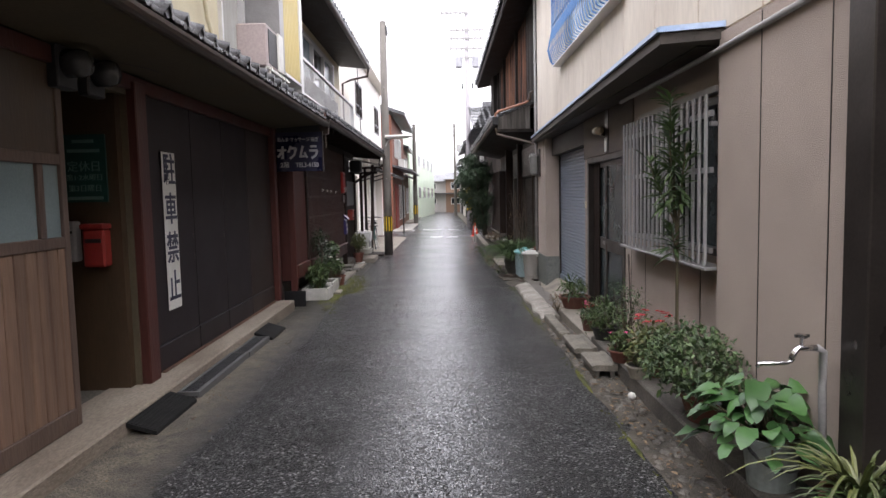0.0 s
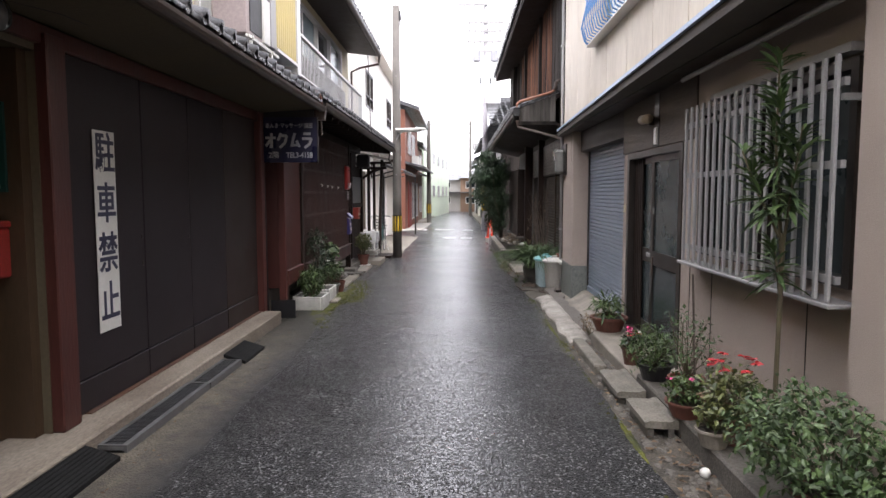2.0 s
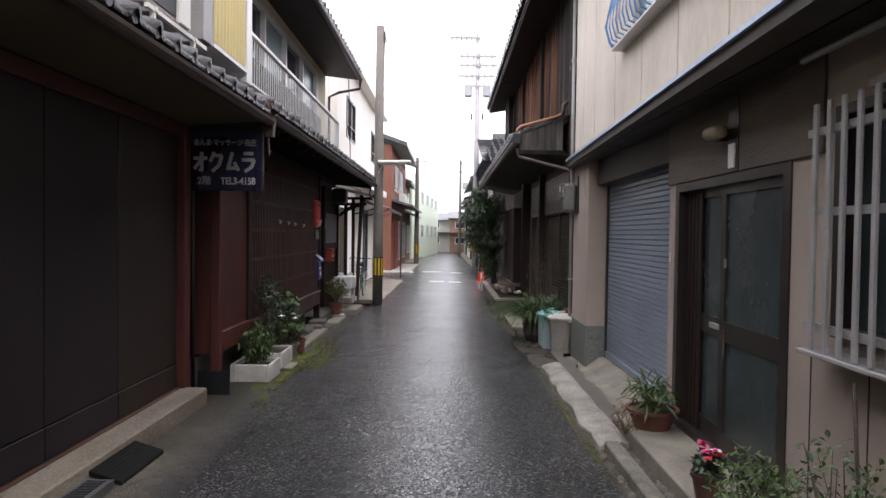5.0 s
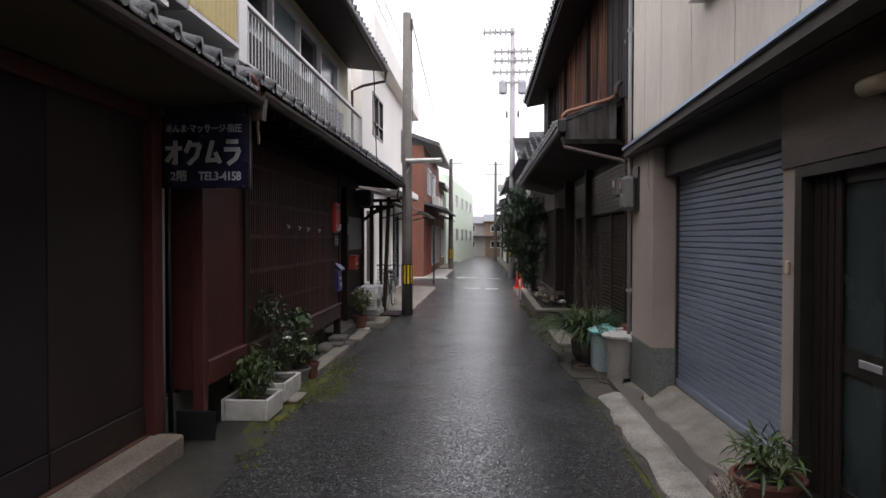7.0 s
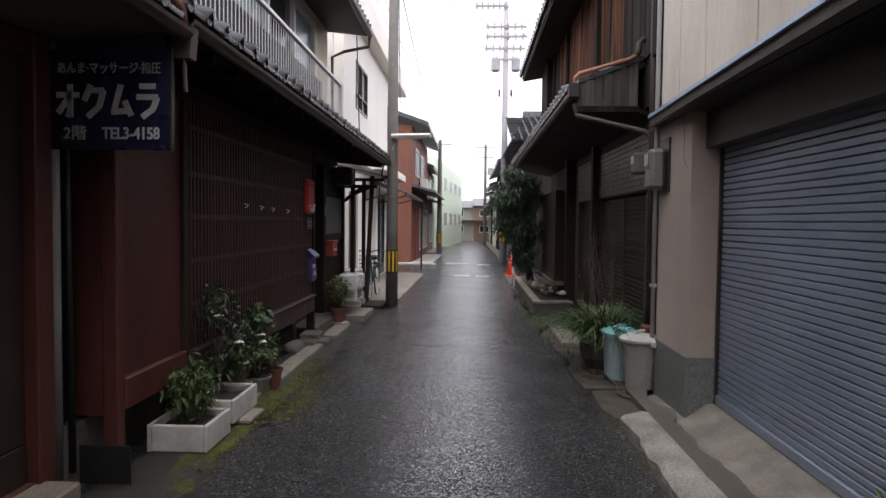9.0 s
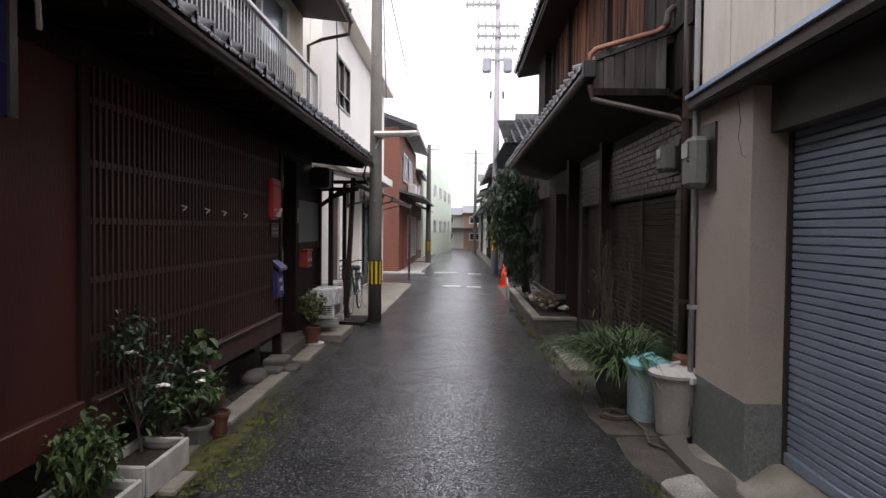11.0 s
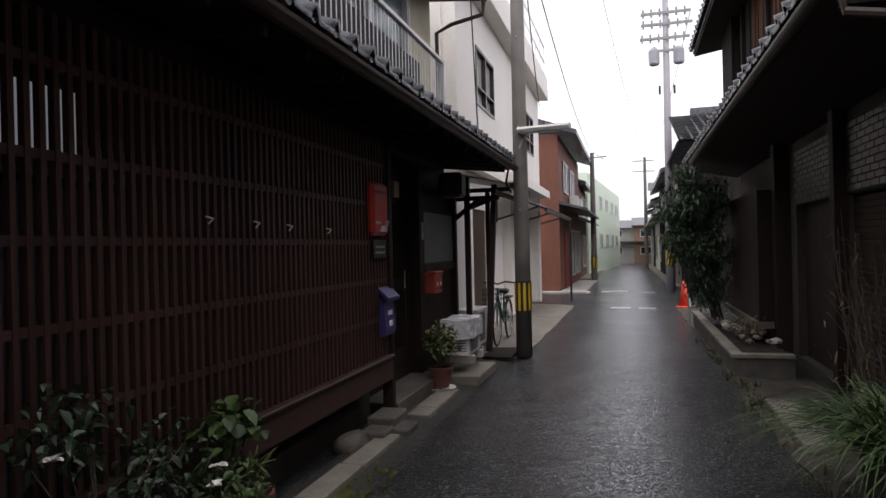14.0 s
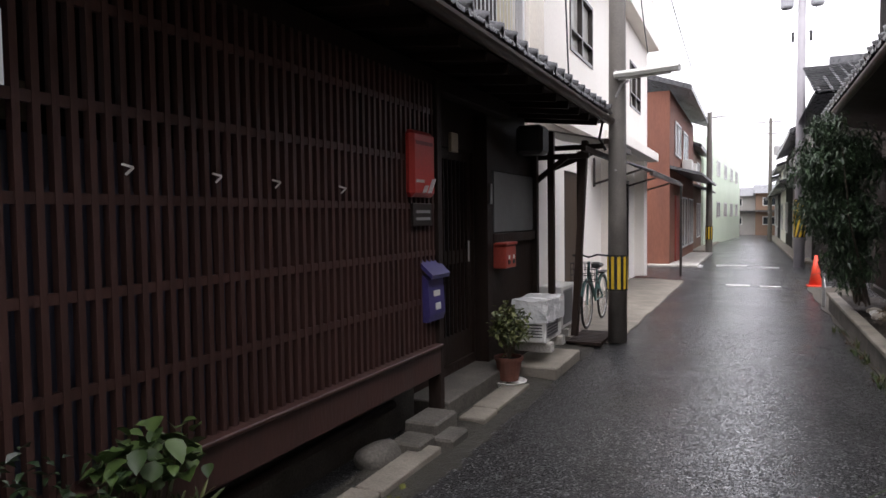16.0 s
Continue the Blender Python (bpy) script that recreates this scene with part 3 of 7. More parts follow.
for y0, y1 in ((8.2, 10.1), (4.5, 6.6)):
    ym = (y0 + y1) / 2
    w = part("window", wall_x(-2.72, -2.6, y0, y1, 3.26, 4.38, [(y0 + 0.05, ym - 0.03, 3.31, 4.33), (ym + 0.03, y1 - 0.05, 3.31, 4.33)]), ALU, house_a, "aluminium window frame")
    part("pane", B(-2.69, -2.68, y0 + 0.05, y1 - 0.05, 3.31, 4.33), CURTAIN_PANE, w)
part("upper_roof", prism([(-6, 6.3), (-6, 6.36), (-2.0, 5.06), (-2.0, 5.0)], -6, 11.4), TILE, house_a)
part("floor_slab", B(-5.9, -2.85, -6, 11.3, 2.6, 2.7), DARK_WOOD, house_a)


def tile_shape(w, ln):
    """A curved pan tile: x down the slope, y across, a rolled edge and real thickness."""
    bm = bmesh.new()
    prof = []
    n = 8
    for i in range(n + 1):
        s = i / n
        z = 0.068 * math.exp(-((s - 0.16) / 0.13) ** 2) + 0.012 * (s - 0.6) ** 2
        prof.append((s * w * 1.06 - 0.03 * w, z))
    top = [[bm.verts.new((x, y, z + dz)) for y, z in prof] for x, dz in ((0, 0.0), (ln, 0.028))]
    bot = [[bm.verts.new((x, y, z + dz - 0.022)) for y, z in prof] for x, dz in ((0, 0.0), (ln, 0.022))]
    for i in range(n):
        bm.faces.new((top[0][i], top[1][i], top[1][i + 1], top[0][i + 1]))
        bm.faces.new((top[1][i], bot[1][i], bot[1][i + 1], top[1][i + 1]))
    for r, s in ((0, 0), (n, n)):
        bm.faces.new((top[0][r], bot[0][r], bot[1][r], top[1][r]))
    bmesh.ops.recalc_face_normals(bm, faces=bm.faces[:])
    return bm


def tiled_slope(house, side, xe, ze, xt, zt, y0, y1, w=0.27, ln=0.26, rows=99, material=TILE, tile_from=None, seed=3):
    """A roof slab from the eave (xe, ze) up to (xt, zt), laid with tiles; side 1 slopes down towards +x, -1 towards -x."""
    a = math.atan2(zt - ze, abs(xt - xe))
    slab = part("roof", prism([(xe, ze - 0.06), (xe, ze), (xt, zt), (xt, zt - 0.06)], y0, y1), DARK_WOOD, house, "tiled roof")
    rng = random.Random(seed)
    nr = min(rows, max(1, round(math.hypot(xt - xe, zt - ze) / (ln * 0.86))))
    nc = round((y1 - (tile_from or y0)) / w)
    spots = []
    for r in range(nr):
        s = r * ln * 0.86 + ln
        x, z = xe - side * (s * math.cos(a) - 0.05), ze + s * math.sin(a) + 0.02
        for c in range(nc):
            y = (tile_from or y0) + c * w + (0 if side > 0 else w)
            spots.append(pose(x + rng.uniform(-0.006, 0.006), y, z + rng.uniform(0, 0.006), 0, math.degrees(a) + rng.uniform(-1, 1), (0 if side > 0 else 180) + rng.uniform(-1, 1)))
    pieces("roof_tile", tile_shape(w, ln), material, slab, spots, True)
    cap = tube([(-0.05, 0, 0), (0.012, 0, 0)], 0.042, 12)
    pieces("eave_tile", cap, material, slab, [pose(xe + side * 0.045, (tile_from or y0) + c * w + w * 0.15 + (0 if side > 0 else w * 0.7), ze + 0.055, 0, 0, 0 if side > 0 else 180) for c in range(nc)])
    return slab


def half_gutter(house, x, z, y0, y1, r=0.055, material=GUTTER, name="gutter"):
    """An open half-round eaves gutter along y."""
    bm = bmesh.new()
    n = 8
    ring = []
    for y in (y0, y1):
        ring.append([bm.verts.new((x + rr * math.cos(math.pi + k * math.pi / n), y, z + rr * math.sin(math.pi + k * math.pi / n))) for rr in (r, r - 0.008) for k in range(n + 1)])
    a, b = ring
    m = n + 1
    for k in range(n):
        bm.faces.new((a[k], a[k + 1], b[k + 1], b[k]))
        bm.faces.new((a[m + k], b[m + k], b[m + k + 1], a[m + k + 1]))
    for k in (0, n):
        bm.faces.new((a[k], b[k], b[m + k], a[m + k]))
    for g in (a, b):
        for k in range(n):
            bm.faces.new((g[k], g[m + k], g[m + k + 1], g[k + 1]))
    bmesh.ops.recalc_face_normals(bm, faces=bm.faces[:])
    return part(name, bm, material, house)


tiled_slope(house_a, 1, -1.66, 2.56, -2.66, 2.96, -3, 9.42, rows=4, tile_from=3.2)
half_gutter(house_a, -1.62, 2.53, -3, 9.45, 0.06)

# ---- left: lattice townhouse ----
house_b = thing("townhouse", (-3.5, 14, 0), "dark timber lattice townhouse with tiled eaves and upper balcony rail", "house")
part("return_wall", B(-2.45, -2.2, 9.76, 9.82, 0.28, 2.5), RED_WOOD, house_b, "red-brown return board")
part("corner_post", B(-2.26, -2.17, 9.74, 9.83, -0.03, 2.5, 0.006), RED_WOOD, house_b)
part("panel", B(-2.25, -2.2, 9.83, 10.72, 0.5, 2.5), RED_WOOD, house_b, "red-brown board panel")
part("panel_rail", B(-2.25, -2.16, 9.83, 10.72, 0.3, 0.5, 0.008), RED_WOOD, house_b)
part("post", B(-2.27, -2.17, 10.7, 10.8, 0.28, 2.5, 0.006), DARK_WOOD, house_b)
part("back_wall", wall_x(-2.55, -2.48, 9.3, 14.8, -0.05, 2.55, [(10.9, 11.95, 1.8, 2.25)]), BLACK, house_b, "wall behind the lattice, coloured black as unlit interior")
part("plinth", B(-2.48, -2.4, 9.3, 14.8, -0.05, 0.25), CONC_DARK, house_b)
part("lintel", B(-2.3, -2.18, 9.75, 16.5, 2.38, 2.52, 0.006), DARK_WOOD, house_b)
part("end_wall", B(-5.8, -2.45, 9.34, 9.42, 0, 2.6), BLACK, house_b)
part("soffit", prism([(-2.6, 2.62), (-2.6, 2.66), (-1.68, 2.59), (-1.68, 2.55)], 9.44, 18.6), DARK_WOOD, house_b, "dark timber soffit")
pieces("rafter", B(-0.5, 0.42, -0.02, 0.02, -0.04, 0.04), DARK_WOOD, house_b, [pose(-2.1, y, 2.56, 0, 6.2, 0) for y in [9.6 + 0.45 * i for i in range(20)]])
lattice = thing("lattice_screen", (-2.2, 12.75, 0.29), "dark brown timber lattice screen over a window", "lattice")
LATT = mat("red_brown_lattice_bar", (0.07, 0.031, 0.025), (0.042, 0.02, 0.016), 0.5, 4, 50, 0.15, stretch=(1, 1, 0.2), rand=0.15)
part("sill_board", B(-2.27, -2.14, 10.78, 14.75, 0.265, 0.47, 0.008), LATT, lattice)
part("sill_cap", B(-2.27, -2.115, 10.78, 14.75, 0.47, 0.492, 0.005), LATT, lattice)
pieces("lattice_bar", B(-0.016, 0.016, -0.0135, 0.0135, 0, 1.95), LATT, lattice, [pose(-2.19, 10.84 + 0.068 * i, 0.45) for i in range(58)])
for z in (0.83, 1.17, 1.51, 1.84, 2.2):
    part("rail", B(-2.204, -2.179, 10.8, 14.75, z - 0.02, z + 0.02), LATT, lattice)
part("end_post", B(-2.25, -2.15, 14.75, 14.83, -0.02, 2.45, 0.006), DARK_WOOD, lattice)
part("window_curtain", B(-2.4, -2.39, 10.9, 14.6, 0.4, 1.75), mat("blue_grey_curtain", (0.05, 0.06, 0.1), (0.03, 0.035, 0.055), 0.8, 3, 40, 0.2, stretch=(1, 6, 0.2)), lattice)
tiled_slope(house_b, 1, -1.66, 2.63, -2.66, 3.05, 9.46, 18.6, rows=5)
half_gutter(house_b, -1.62, 2.59, 9.46, 18.6, 0.06)

# door bay and end panel
part("bay_wall", wall_x(-2.62, -2.5, 14.8, 17.95, -0.05, 2.6, [(14.95, 16.3, 0.1, 2.05)]), DARK_WOOD, house_b)
part("frame_post", B(-2.5, -2.36, 16.32, 16.48, -0.03, 2.4, 0.005), DARK_WOOD, house_b)
part("board_wall", B(-2.46, -2.4, 16.48, 17.9, -0.02, 2.1), DARK_WOOD, house_b, "dark board wall")
part("corner_post", B(-2.46, -2.34, 17.88, 17.98, -0.03, 2.45, 0.005), DARK_WOOD, house_b)
door = tagged(thing("sliding_door", (-2.5, 15.6, 0), "dark timber lattice sliding entrance door, closed", "door"), kind="structure")
part("leaf", wall_x(-2.56, -2.53, 14.95, 16.3, 0.1, 2.05, [(15.05, 15.6, 0.35, 1.0), (15.66, 16.2, 0.35, 1.0), (15.05, 15.6, 1.12, 1.95), (15.66, 16.2, 1.12, 1.95)]), DARK_WOOD, door)
part("pane", B(-2.55, -2.545, 15.0, 16.25, 0.3, 2.0), DARK_GLASS, door)
pieces("muntin", B(-0.012, 0.012, -0.01, 0.01, 0.35, 1.95), DARK_WOOD, door, [pose(-2.53, 15.12 + 0.09 * i, 0) for i in range(13)])
part("handle", B(-2.53, -2.515, 16.2, 16.24, 1.0, 1.2, 0.004), ALU, door, "small steel pull")

# upper floor of the lattice house
part("upper_wall", wall_x(-2.85, -2.7, 11.35, 18.1, 2.9, 5.0, [(11.9, 17.1, 3.35, 4.75)]), CREAM, house_b, "ochre plaster upper wall")
part("upper_floor", B(-5.8, -2.85, 9.4, 18.1, 2.66, 2.74), DARK_WOOD, house_b)
part("upper_back", B(-5.9, -5.8, 9.4, 18.1, 0, 5.6), CREAM, house_b)
# dark sheet added so the gaps of the rail show the eave's shade
part("balcony_back", B(-2.7, -2.67, 11.5, 17.5, 2.98, 3.9), DARK_WOOD, house_b, "dark sheet added behind the rail as eave shade")
win = part("window", wall_x(-2.82, -2.68, 11.86, 17.14, 3.3, 4.8, [(11.9, 17.1, 3.36, 4.74)]), ALU, house_b, "row of aluminium sliding windows")
for i in range(5):
    y = 11.9 + 1.3 * i
    part("mullion", B(-2.8, -2.69, y - 0.035, y + 0.035, 3.36, 4.74), ALU, win)
for i in range(4):
    part("pane", B(-2.77, -2.76, 11.94 + 1.3 * i, 13.16 + 1.3 * i, 3.36, 4.74), (DARK_GLASS, FROST, DARK_GLASS, FROST)[i], win)
part("upper_soffit", prism([(-2.9, 4.98), (-2.9, 5.02), (-1.98, 4.92), (-1.98, 4.88)], 11.2, 18.15), DARK_WOOD, house_b)
tiled_slope(house_b, 1, -1.96, 4.94, -3.0, 5.4, 11.2, 18.15, rows=2)
part("upper_roof", prism([(-5.9, 6.6), (-5.9, 6.68), (-3.0, 5.42), (-3.0, 5.34)], 11.2, 18.15), TILE, house_b)
half_gutter(house_b, -1.92, 4.9, 11.2, 18.15, 0.05)
part("downpipe", tube([(-1.92, 18.1, 4.86), (-1.94, 18.12, 4.68), (-2.4, 18.15, 4.6), (-2.62, 18.15, 4.5), (-2.62, 18.15, 3.1)], 0.03), GUTTER, house_b)
rail = thing("balcony_rail", (-2.24, 13.9, 3.17), "aluminium balcony railing with thin upright bars", "railing")
part("top_rail", B(-2.27, -2.21, 10.8, 17.02, 3.73, 3.78, 0.008), ALU, rail)
part("bottom_rail", B(-2.26, -2.22, 10.8, 17.02, 3.17, 3.2), ALU, rail)
pieces("bar", B(-0.003, 0.003, -0.007, 0.007, 3.19, 3.74), ALU, rail, [pose(-2.24, 10.9 + 0.1 * i, 0) for i in range(61)])
for y in (10.83, 17.0):
    part("post", B(-2.28, -2.2, y - 0.03, y + 0.03, 2.98, 3.77), ALU, rail)
part("floor_board", B(-2.7, -2.2, 10.8, 17.02, 3.09, 3.16), DARK_WOOD, rail)
ybox = thing("shutter_box", (-2.4, 10.0, 3.15), "yellow corrugated shutter box with white trim on the upper wall", "shutter box")
bm = bmesh.new()
cols = [(bm.verts.new((-2.162 + 0.012 * (i % 4 in (1, 2)), 9.5 + i / 41, 3.26)), bm.verts.new((-2.162 + 0.012 * (i % 4 in (1, 2)), 9.5 + i / 41, 4.85))) for i in range(41)]
for c, d in zip(cols, cols[1:]):
    bm.faces.new((c[0], d[0], d[1], c[1]))
part("sheet", bm, YELLOW, ybox)
part("body", B(-2.66, -2.17, 9.48, 10.48, 3.24, 4.85), YELLOW, ybox)
part("trim", B(-2.66, -2.14, 9.46, 10.48, 3.2, 3.238), ALU, ybox, "white metal trim")
part("trim", B(-2.66, -2.14, 10.485, 10.66, 3.1, 4.9, 0.006), ALU, ybox, "white metal corner post")
part("trim", B(-2.66, -2.15, 9.22, 9.455, 3.2, 4.9, 0.006), ALU_GREY, ybox, "grey metal side panel")

# ---- left: white building ----
white_b = thing("white_building", (-5, 23, 0), "white rendered building with roof terrace and dark windows", "house")
white_b.location = (-5.2, 23.95, 0.08)
part("wall", wall_x(-2.6, -2.4, 18.2, 27.9, 2.75, 5.7, [(19.6, 21.2, 3.9, 4.95), (25.2, 26.8, 3.85, 4.9)]), WHITE_WALL, white_b)
part("lower_wall", wall_x(-2.85, -2.65, 18.0, 27.9, -0.05, 2.76, [(20.2, 21.5, 0.0, 2.1), (24.4, 26.6, 0.0, 2.2)]), WHITE_WALL, white_b)
part("end_wall", B(-7, -2.4, 27.9, 28.05, -0.05, 5.7), WHITE_WALL, white_b)
part("back_wall", B(-7.1, -7, 18, 28, -0.05, 5.7), WHITE_WALL, white_b)
part("near_wall", B(-7, -2.6, 18.05, 18.2, 2.6, 6.6), WHITE_WALL, white_b)
part("corner_pier", B(-2.65, -2.4, 27.5, 27.9, 0.0, 2.75), WHITE_WALL, white_b)
part("pier", B(-2.65, -2.45, 23.2, 23.6, 0.0, 2.75), WHITE_WALL, white_b)
part("ledge", B(-2.4, -2.12, 22.3, 28.2, 2.76, 2.98, 0.01), WHITE_WALL, white_b)
part("roof_slab", B(-7, -2.1, 18.2, 28.2, 5.7, 6.0, 0.01), WHITE_WALL, white_b)
part("parapet", B(-2.25, -2.12, 18.2, 28.2, 6.0, 6.35), WHITE_WALL, white_b)
rb = bmesh.new()
for i in range(11):
    beam(rb, (-2.18, 18.4 + 0.96 * i, 6.35), (-2.18, 18.4 + 0.96 * i, 7.25), 0.03)
for z in (6.8, 7.25):
    beam(rb, (-2.18, 18.3, z), (-2.18, 28.1, z), 0.035)
part("terrace_rail", rb, ALU, white_b)
for y0, y1, z0, z1 in ((19.6, 21.2, 3.9, 4.95), (25.2, 26.8, 3.85, 4.9)):
    ym, zm = (y0 + y1) / 2, z0 + 0.34
    wbm = wall_x(-2.46, -2.38, y0, y1, z0, z1, [(a, b, c, d) for a, b in ((y0 + 0.05, ym - 0.03), (ym + 0.03, y1 - 0.05)) for c, d in ((z0 + 0.05, zm - 0.015), (zm + 0.015, z1 - 0.05))])
    w = part("window", wbm, BRONZE, white_b)
    part("pane", B(-2.47, -2.46, y0, y1, z0, z1), CURTAIN_PANE, w)
part("door", B(-2.75, -2.7, 24.4, 26.6, 0.0, 2.2), FROST, white_b, "grey glazed door")
part("door_frame", wall_x(-2.72, -2.64, 24.4, 26.6, 0, 2.2, [(24.5, 25.45, 0.05, 2.12), (25.55, 26.5, 0.05, 2.12)]), BRONZE, white_b)
part("door", B(-2.75, -2.7, 20.2, 21.5, 0.0, 2.1), MUSTARD, white_b)
bm = bmesh.new()
nw = 80
for i in range(nw):
    y = 22.2 + 6.0 * i / nw
    z = 0.018 * (i % 2)
    vs = [bm.verts.new(v) for v in ((-2.4, y, 2.5 + z), (-1.5, y, 2.16 + z), (-1.5, y + 6.0 / nw, 2.16 + 0.018 - z), (-2.4, y + 6.0 / nw, 2.5 + 0.018 - z))]
    bm.faces.new(vs)
bmesh.ops.solidify(bm, geom=bm.faces[:], thickness=0.012)
can = part("awning", bm, TILE, white_b, "grey corrugated awning")
part("awning_beam", B(-1.56, -1.5, 22.2, 28.2, 2.08, 2.15), BRONZE, white_b)
for y in (22.3, 25.0, 28.0):
    part("bracket", beam(beam(bmesh.new(), (-2.6, y, 1.95), (-1.7, y, 2.2), 0.04), (-2.6, y, 2.45), (-2.6, y, 1.9), 0.04), BRONZE, white_b)
part("post", B(-1.56, -1.5, 28.0, 28.06, -0.03, 2.1), BRONZE, white_b)

# ---- right: stucco house ----
house_c = thing("stucco_house", (3.5, 7.5, 0), "two-storey house with taupe stucco and cream panelled upper wall", "house")
part("near_wall", B(1.7, 1.95, 2.78, 4.15, 0.0, 2.44), STUCCO, house_c, "rough taupe stucco wall")
part("near_corner", B(1.66, 1.95, 2.6, 2.775, 0.0, 2.9, 0.006), BRONZE, house_c, "dark brown corner post")
part("wall", wall_x(1.83, 2.0, 4.15, 8.63, 0.0, 2.44, [(4.35, 6.3, 1.05, 2.1), (6.72, 8.46, 0.05, 1.9)]), STUCCO, house_c, "taupe stucco wall under the canopy")
part("pier", B(1.72, 2.1, 11.22, 12.12, 0.42, 2.44), STUCCO, house_c)
part("pier_dado", B(1.71, 2.1, 11.21, 12.125, 0.0, 0.42), GRANITE, house_c, "speckled grey stone dado")
# the shade under the canopy is painted into this dark brown
part("shutter_lintel", B(1.83, 2.1, 8.63, 11.22, 2.1, 2.44), mat("shutter_case_shade_brown", (0.05, 0.04, 0.034), (0.03, 0.025, 0.021), 0.6, 3, 60, 0.1), house_c, "shutter case with canopy shade put into its dark brown")
part("shutter_back", B(2.3, 2.4, 8.7, 11.3, 0, 2.44), BLACK, house_c)
part("floor_slab", B(1.42, 2.2, 6.45, 8.7, -0.1, 0.05, 0.008), CONC, house_c, "concrete doorstep slab")
part("floor_slab", prism([(1.405, -0.2), (1.405, -0.045), (1.72, 0.02), (1.93, 0.05), (2.3, 0.052), (2.3, -0.2)], 8.7, 12.06), CONC, house_c, "sloping concrete apron before the shutter")
part("floor_kerb", B(1.42, 1.9, -3, 6.45, -0.06, 0.09, 0.012), CONC_DARK, house_c, "concrete planting ledge")
part("end_wall", B(1.75, 6, 12.0, 12.12, 0, 5.4), STUCCO, house_c)
part("back_wall", B(6, 6.1, 0, 12.1, 0, 5.4), STUCCO, house_c)
part("upper_backing", wall_x(1.74, 1.9, 2.6, 12.12, 2.44, 5.4, [(6.4, 9.5, 3.4, 4.8)]), PANEL, house_c)
part("upper_floor", B(1.9, 6, 2.6, 12.1, 2.5, 2.6), STUCCO, house_c)
part("roof", B(1.3, 6.2, 2.4, 12.3, 5.4, 5.5), TILE, house_c)
part("wall_crack", tube([(1.719, 11.45, 2.38), (1.719, 11.4, 2.2), (1.719, 11.43, 2.1), (1.719, 11.37, 1.98), (1.719, 11.3, 1.95)], 0.0025, 4), BRONZE, house_c, "fine crack in the stucco")
edges = [2.6, 3.64, 4.55, 5.46, 6.38, 7.3, 8.2, 9.12, 10.05, 10.97, 11.6, 12.12]
for a, b in zip(edges, edges[1:]):
    if 6.3 < a < 9.4:
        part("wall_panel", B(1.72, 1.738, a + 0.011, b - 0.011, 2.46, 3.38, 0.003), PANEL, house_c)
        part("wall_panel", B(1.72, 1.738, a + 0.011, b - 0.011, 4.82, 5.38, 0.003), PANEL, house_c)
    else:
        part("wall_panel", B(1.72, 1.738, a + 0.011, b - 0.011, 2.46, 5.38, 0.003), PANEL, house_c)
part("upper_window", B(1.8, 1.81, 6.4, 9.5, 3.4, 4.8), FROST, house_c)
bm = bmesh.new()
o = [(1.37, 4.24), (1.72, 4.12), (1.86, 4.12), (1.86, 12.15), (1.72, 12.15), (1.62, 12.12)]
lo, hi = [bm.verts.new((x, y, 2.40)) for x, y in o], [bm.verts.new((x, y, 2.475)) for x, y in o]
bm.faces.new(lo[::-1]), bm.faces.new(hi)
for i in range(6):
    bm.faces.new((lo[i], lo[(i + 1) % 6], hi[(i + 1) % 6], hi[i]))
canopy = part("canopy", bm, mat("canopy_timber", (0.1, 0.082, 0.068), (0.05, 0.042, 0.035), 0.75, 5, 60, 0.25), house_c, "flat canopy over door and window")
part("canopy_flashing", beam(beam(bmesh.new(), (1.36, 4.23, 2.485), (1.615, 12.12, 2.485), 0.03, 0.03), (1.36, 4.23, 2.485), (1.72, 4.11, 2.485), 0.03, 0.035), PALE_BLUE, canopy, "pale blue metal flashing")
part("canopy_soffit", B(1.62, 1.84, 4.3, 12.1, 2.39, 2.398), BRONZE, canopy)

# board added over the stucco; its brown stands in for the canopy's shade
part("header_board", B(1.812, 1.83, 6.42, 8.62, 1.905, 2.395, 0.003), mat("header_shade_brown", (0.15, 0.118, 0.096), (0.07, 0.055, 0.045), 0.7, 5, 60, 0.2, stretch=(1, 0.2, 1)), house_c, "brown board added over the entrance door as canopy shade")
shutter = thing("roller_shutter", (1.98, 10.2, 0.05), "closed blue-grey steel roller shutter", "shutter")
shutter["kind"] = "structure"
slat = prism([(-0.004, 0.0), (0.013, 0.003), (0.02, 0.007), (0.0205, 0.040), (0.012, 0.0455), (-0.004, 0.0495), (-0.008, 0.025)], -1.32, 1.32)
bmesh.ops.scale(slat, vec=(-1, 1, 1), verts=slat.verts[:])
bmesh.ops.recalc_face_normals(slat, faces=slat.faces[:])
pieces("slat", slat, SHUTTER, shutter, [pose(1.985, 9.92, 0.13 + 0.0495 * i) for i in range(40)])
part("bottom_bar", B(1.945, 1.995, 8.6, 11.22, 0.055, 0.13, 0.006), SHUTTER, shutter)
part("guide", B(1.94, 2.02, 11.19, 11.22, 0.05, 2.1), BRONZE, shutter)
part("guide", B(2.0, 2.04, 8.58, 8.62, 0.05, 2.1), BRONZE, shutter)

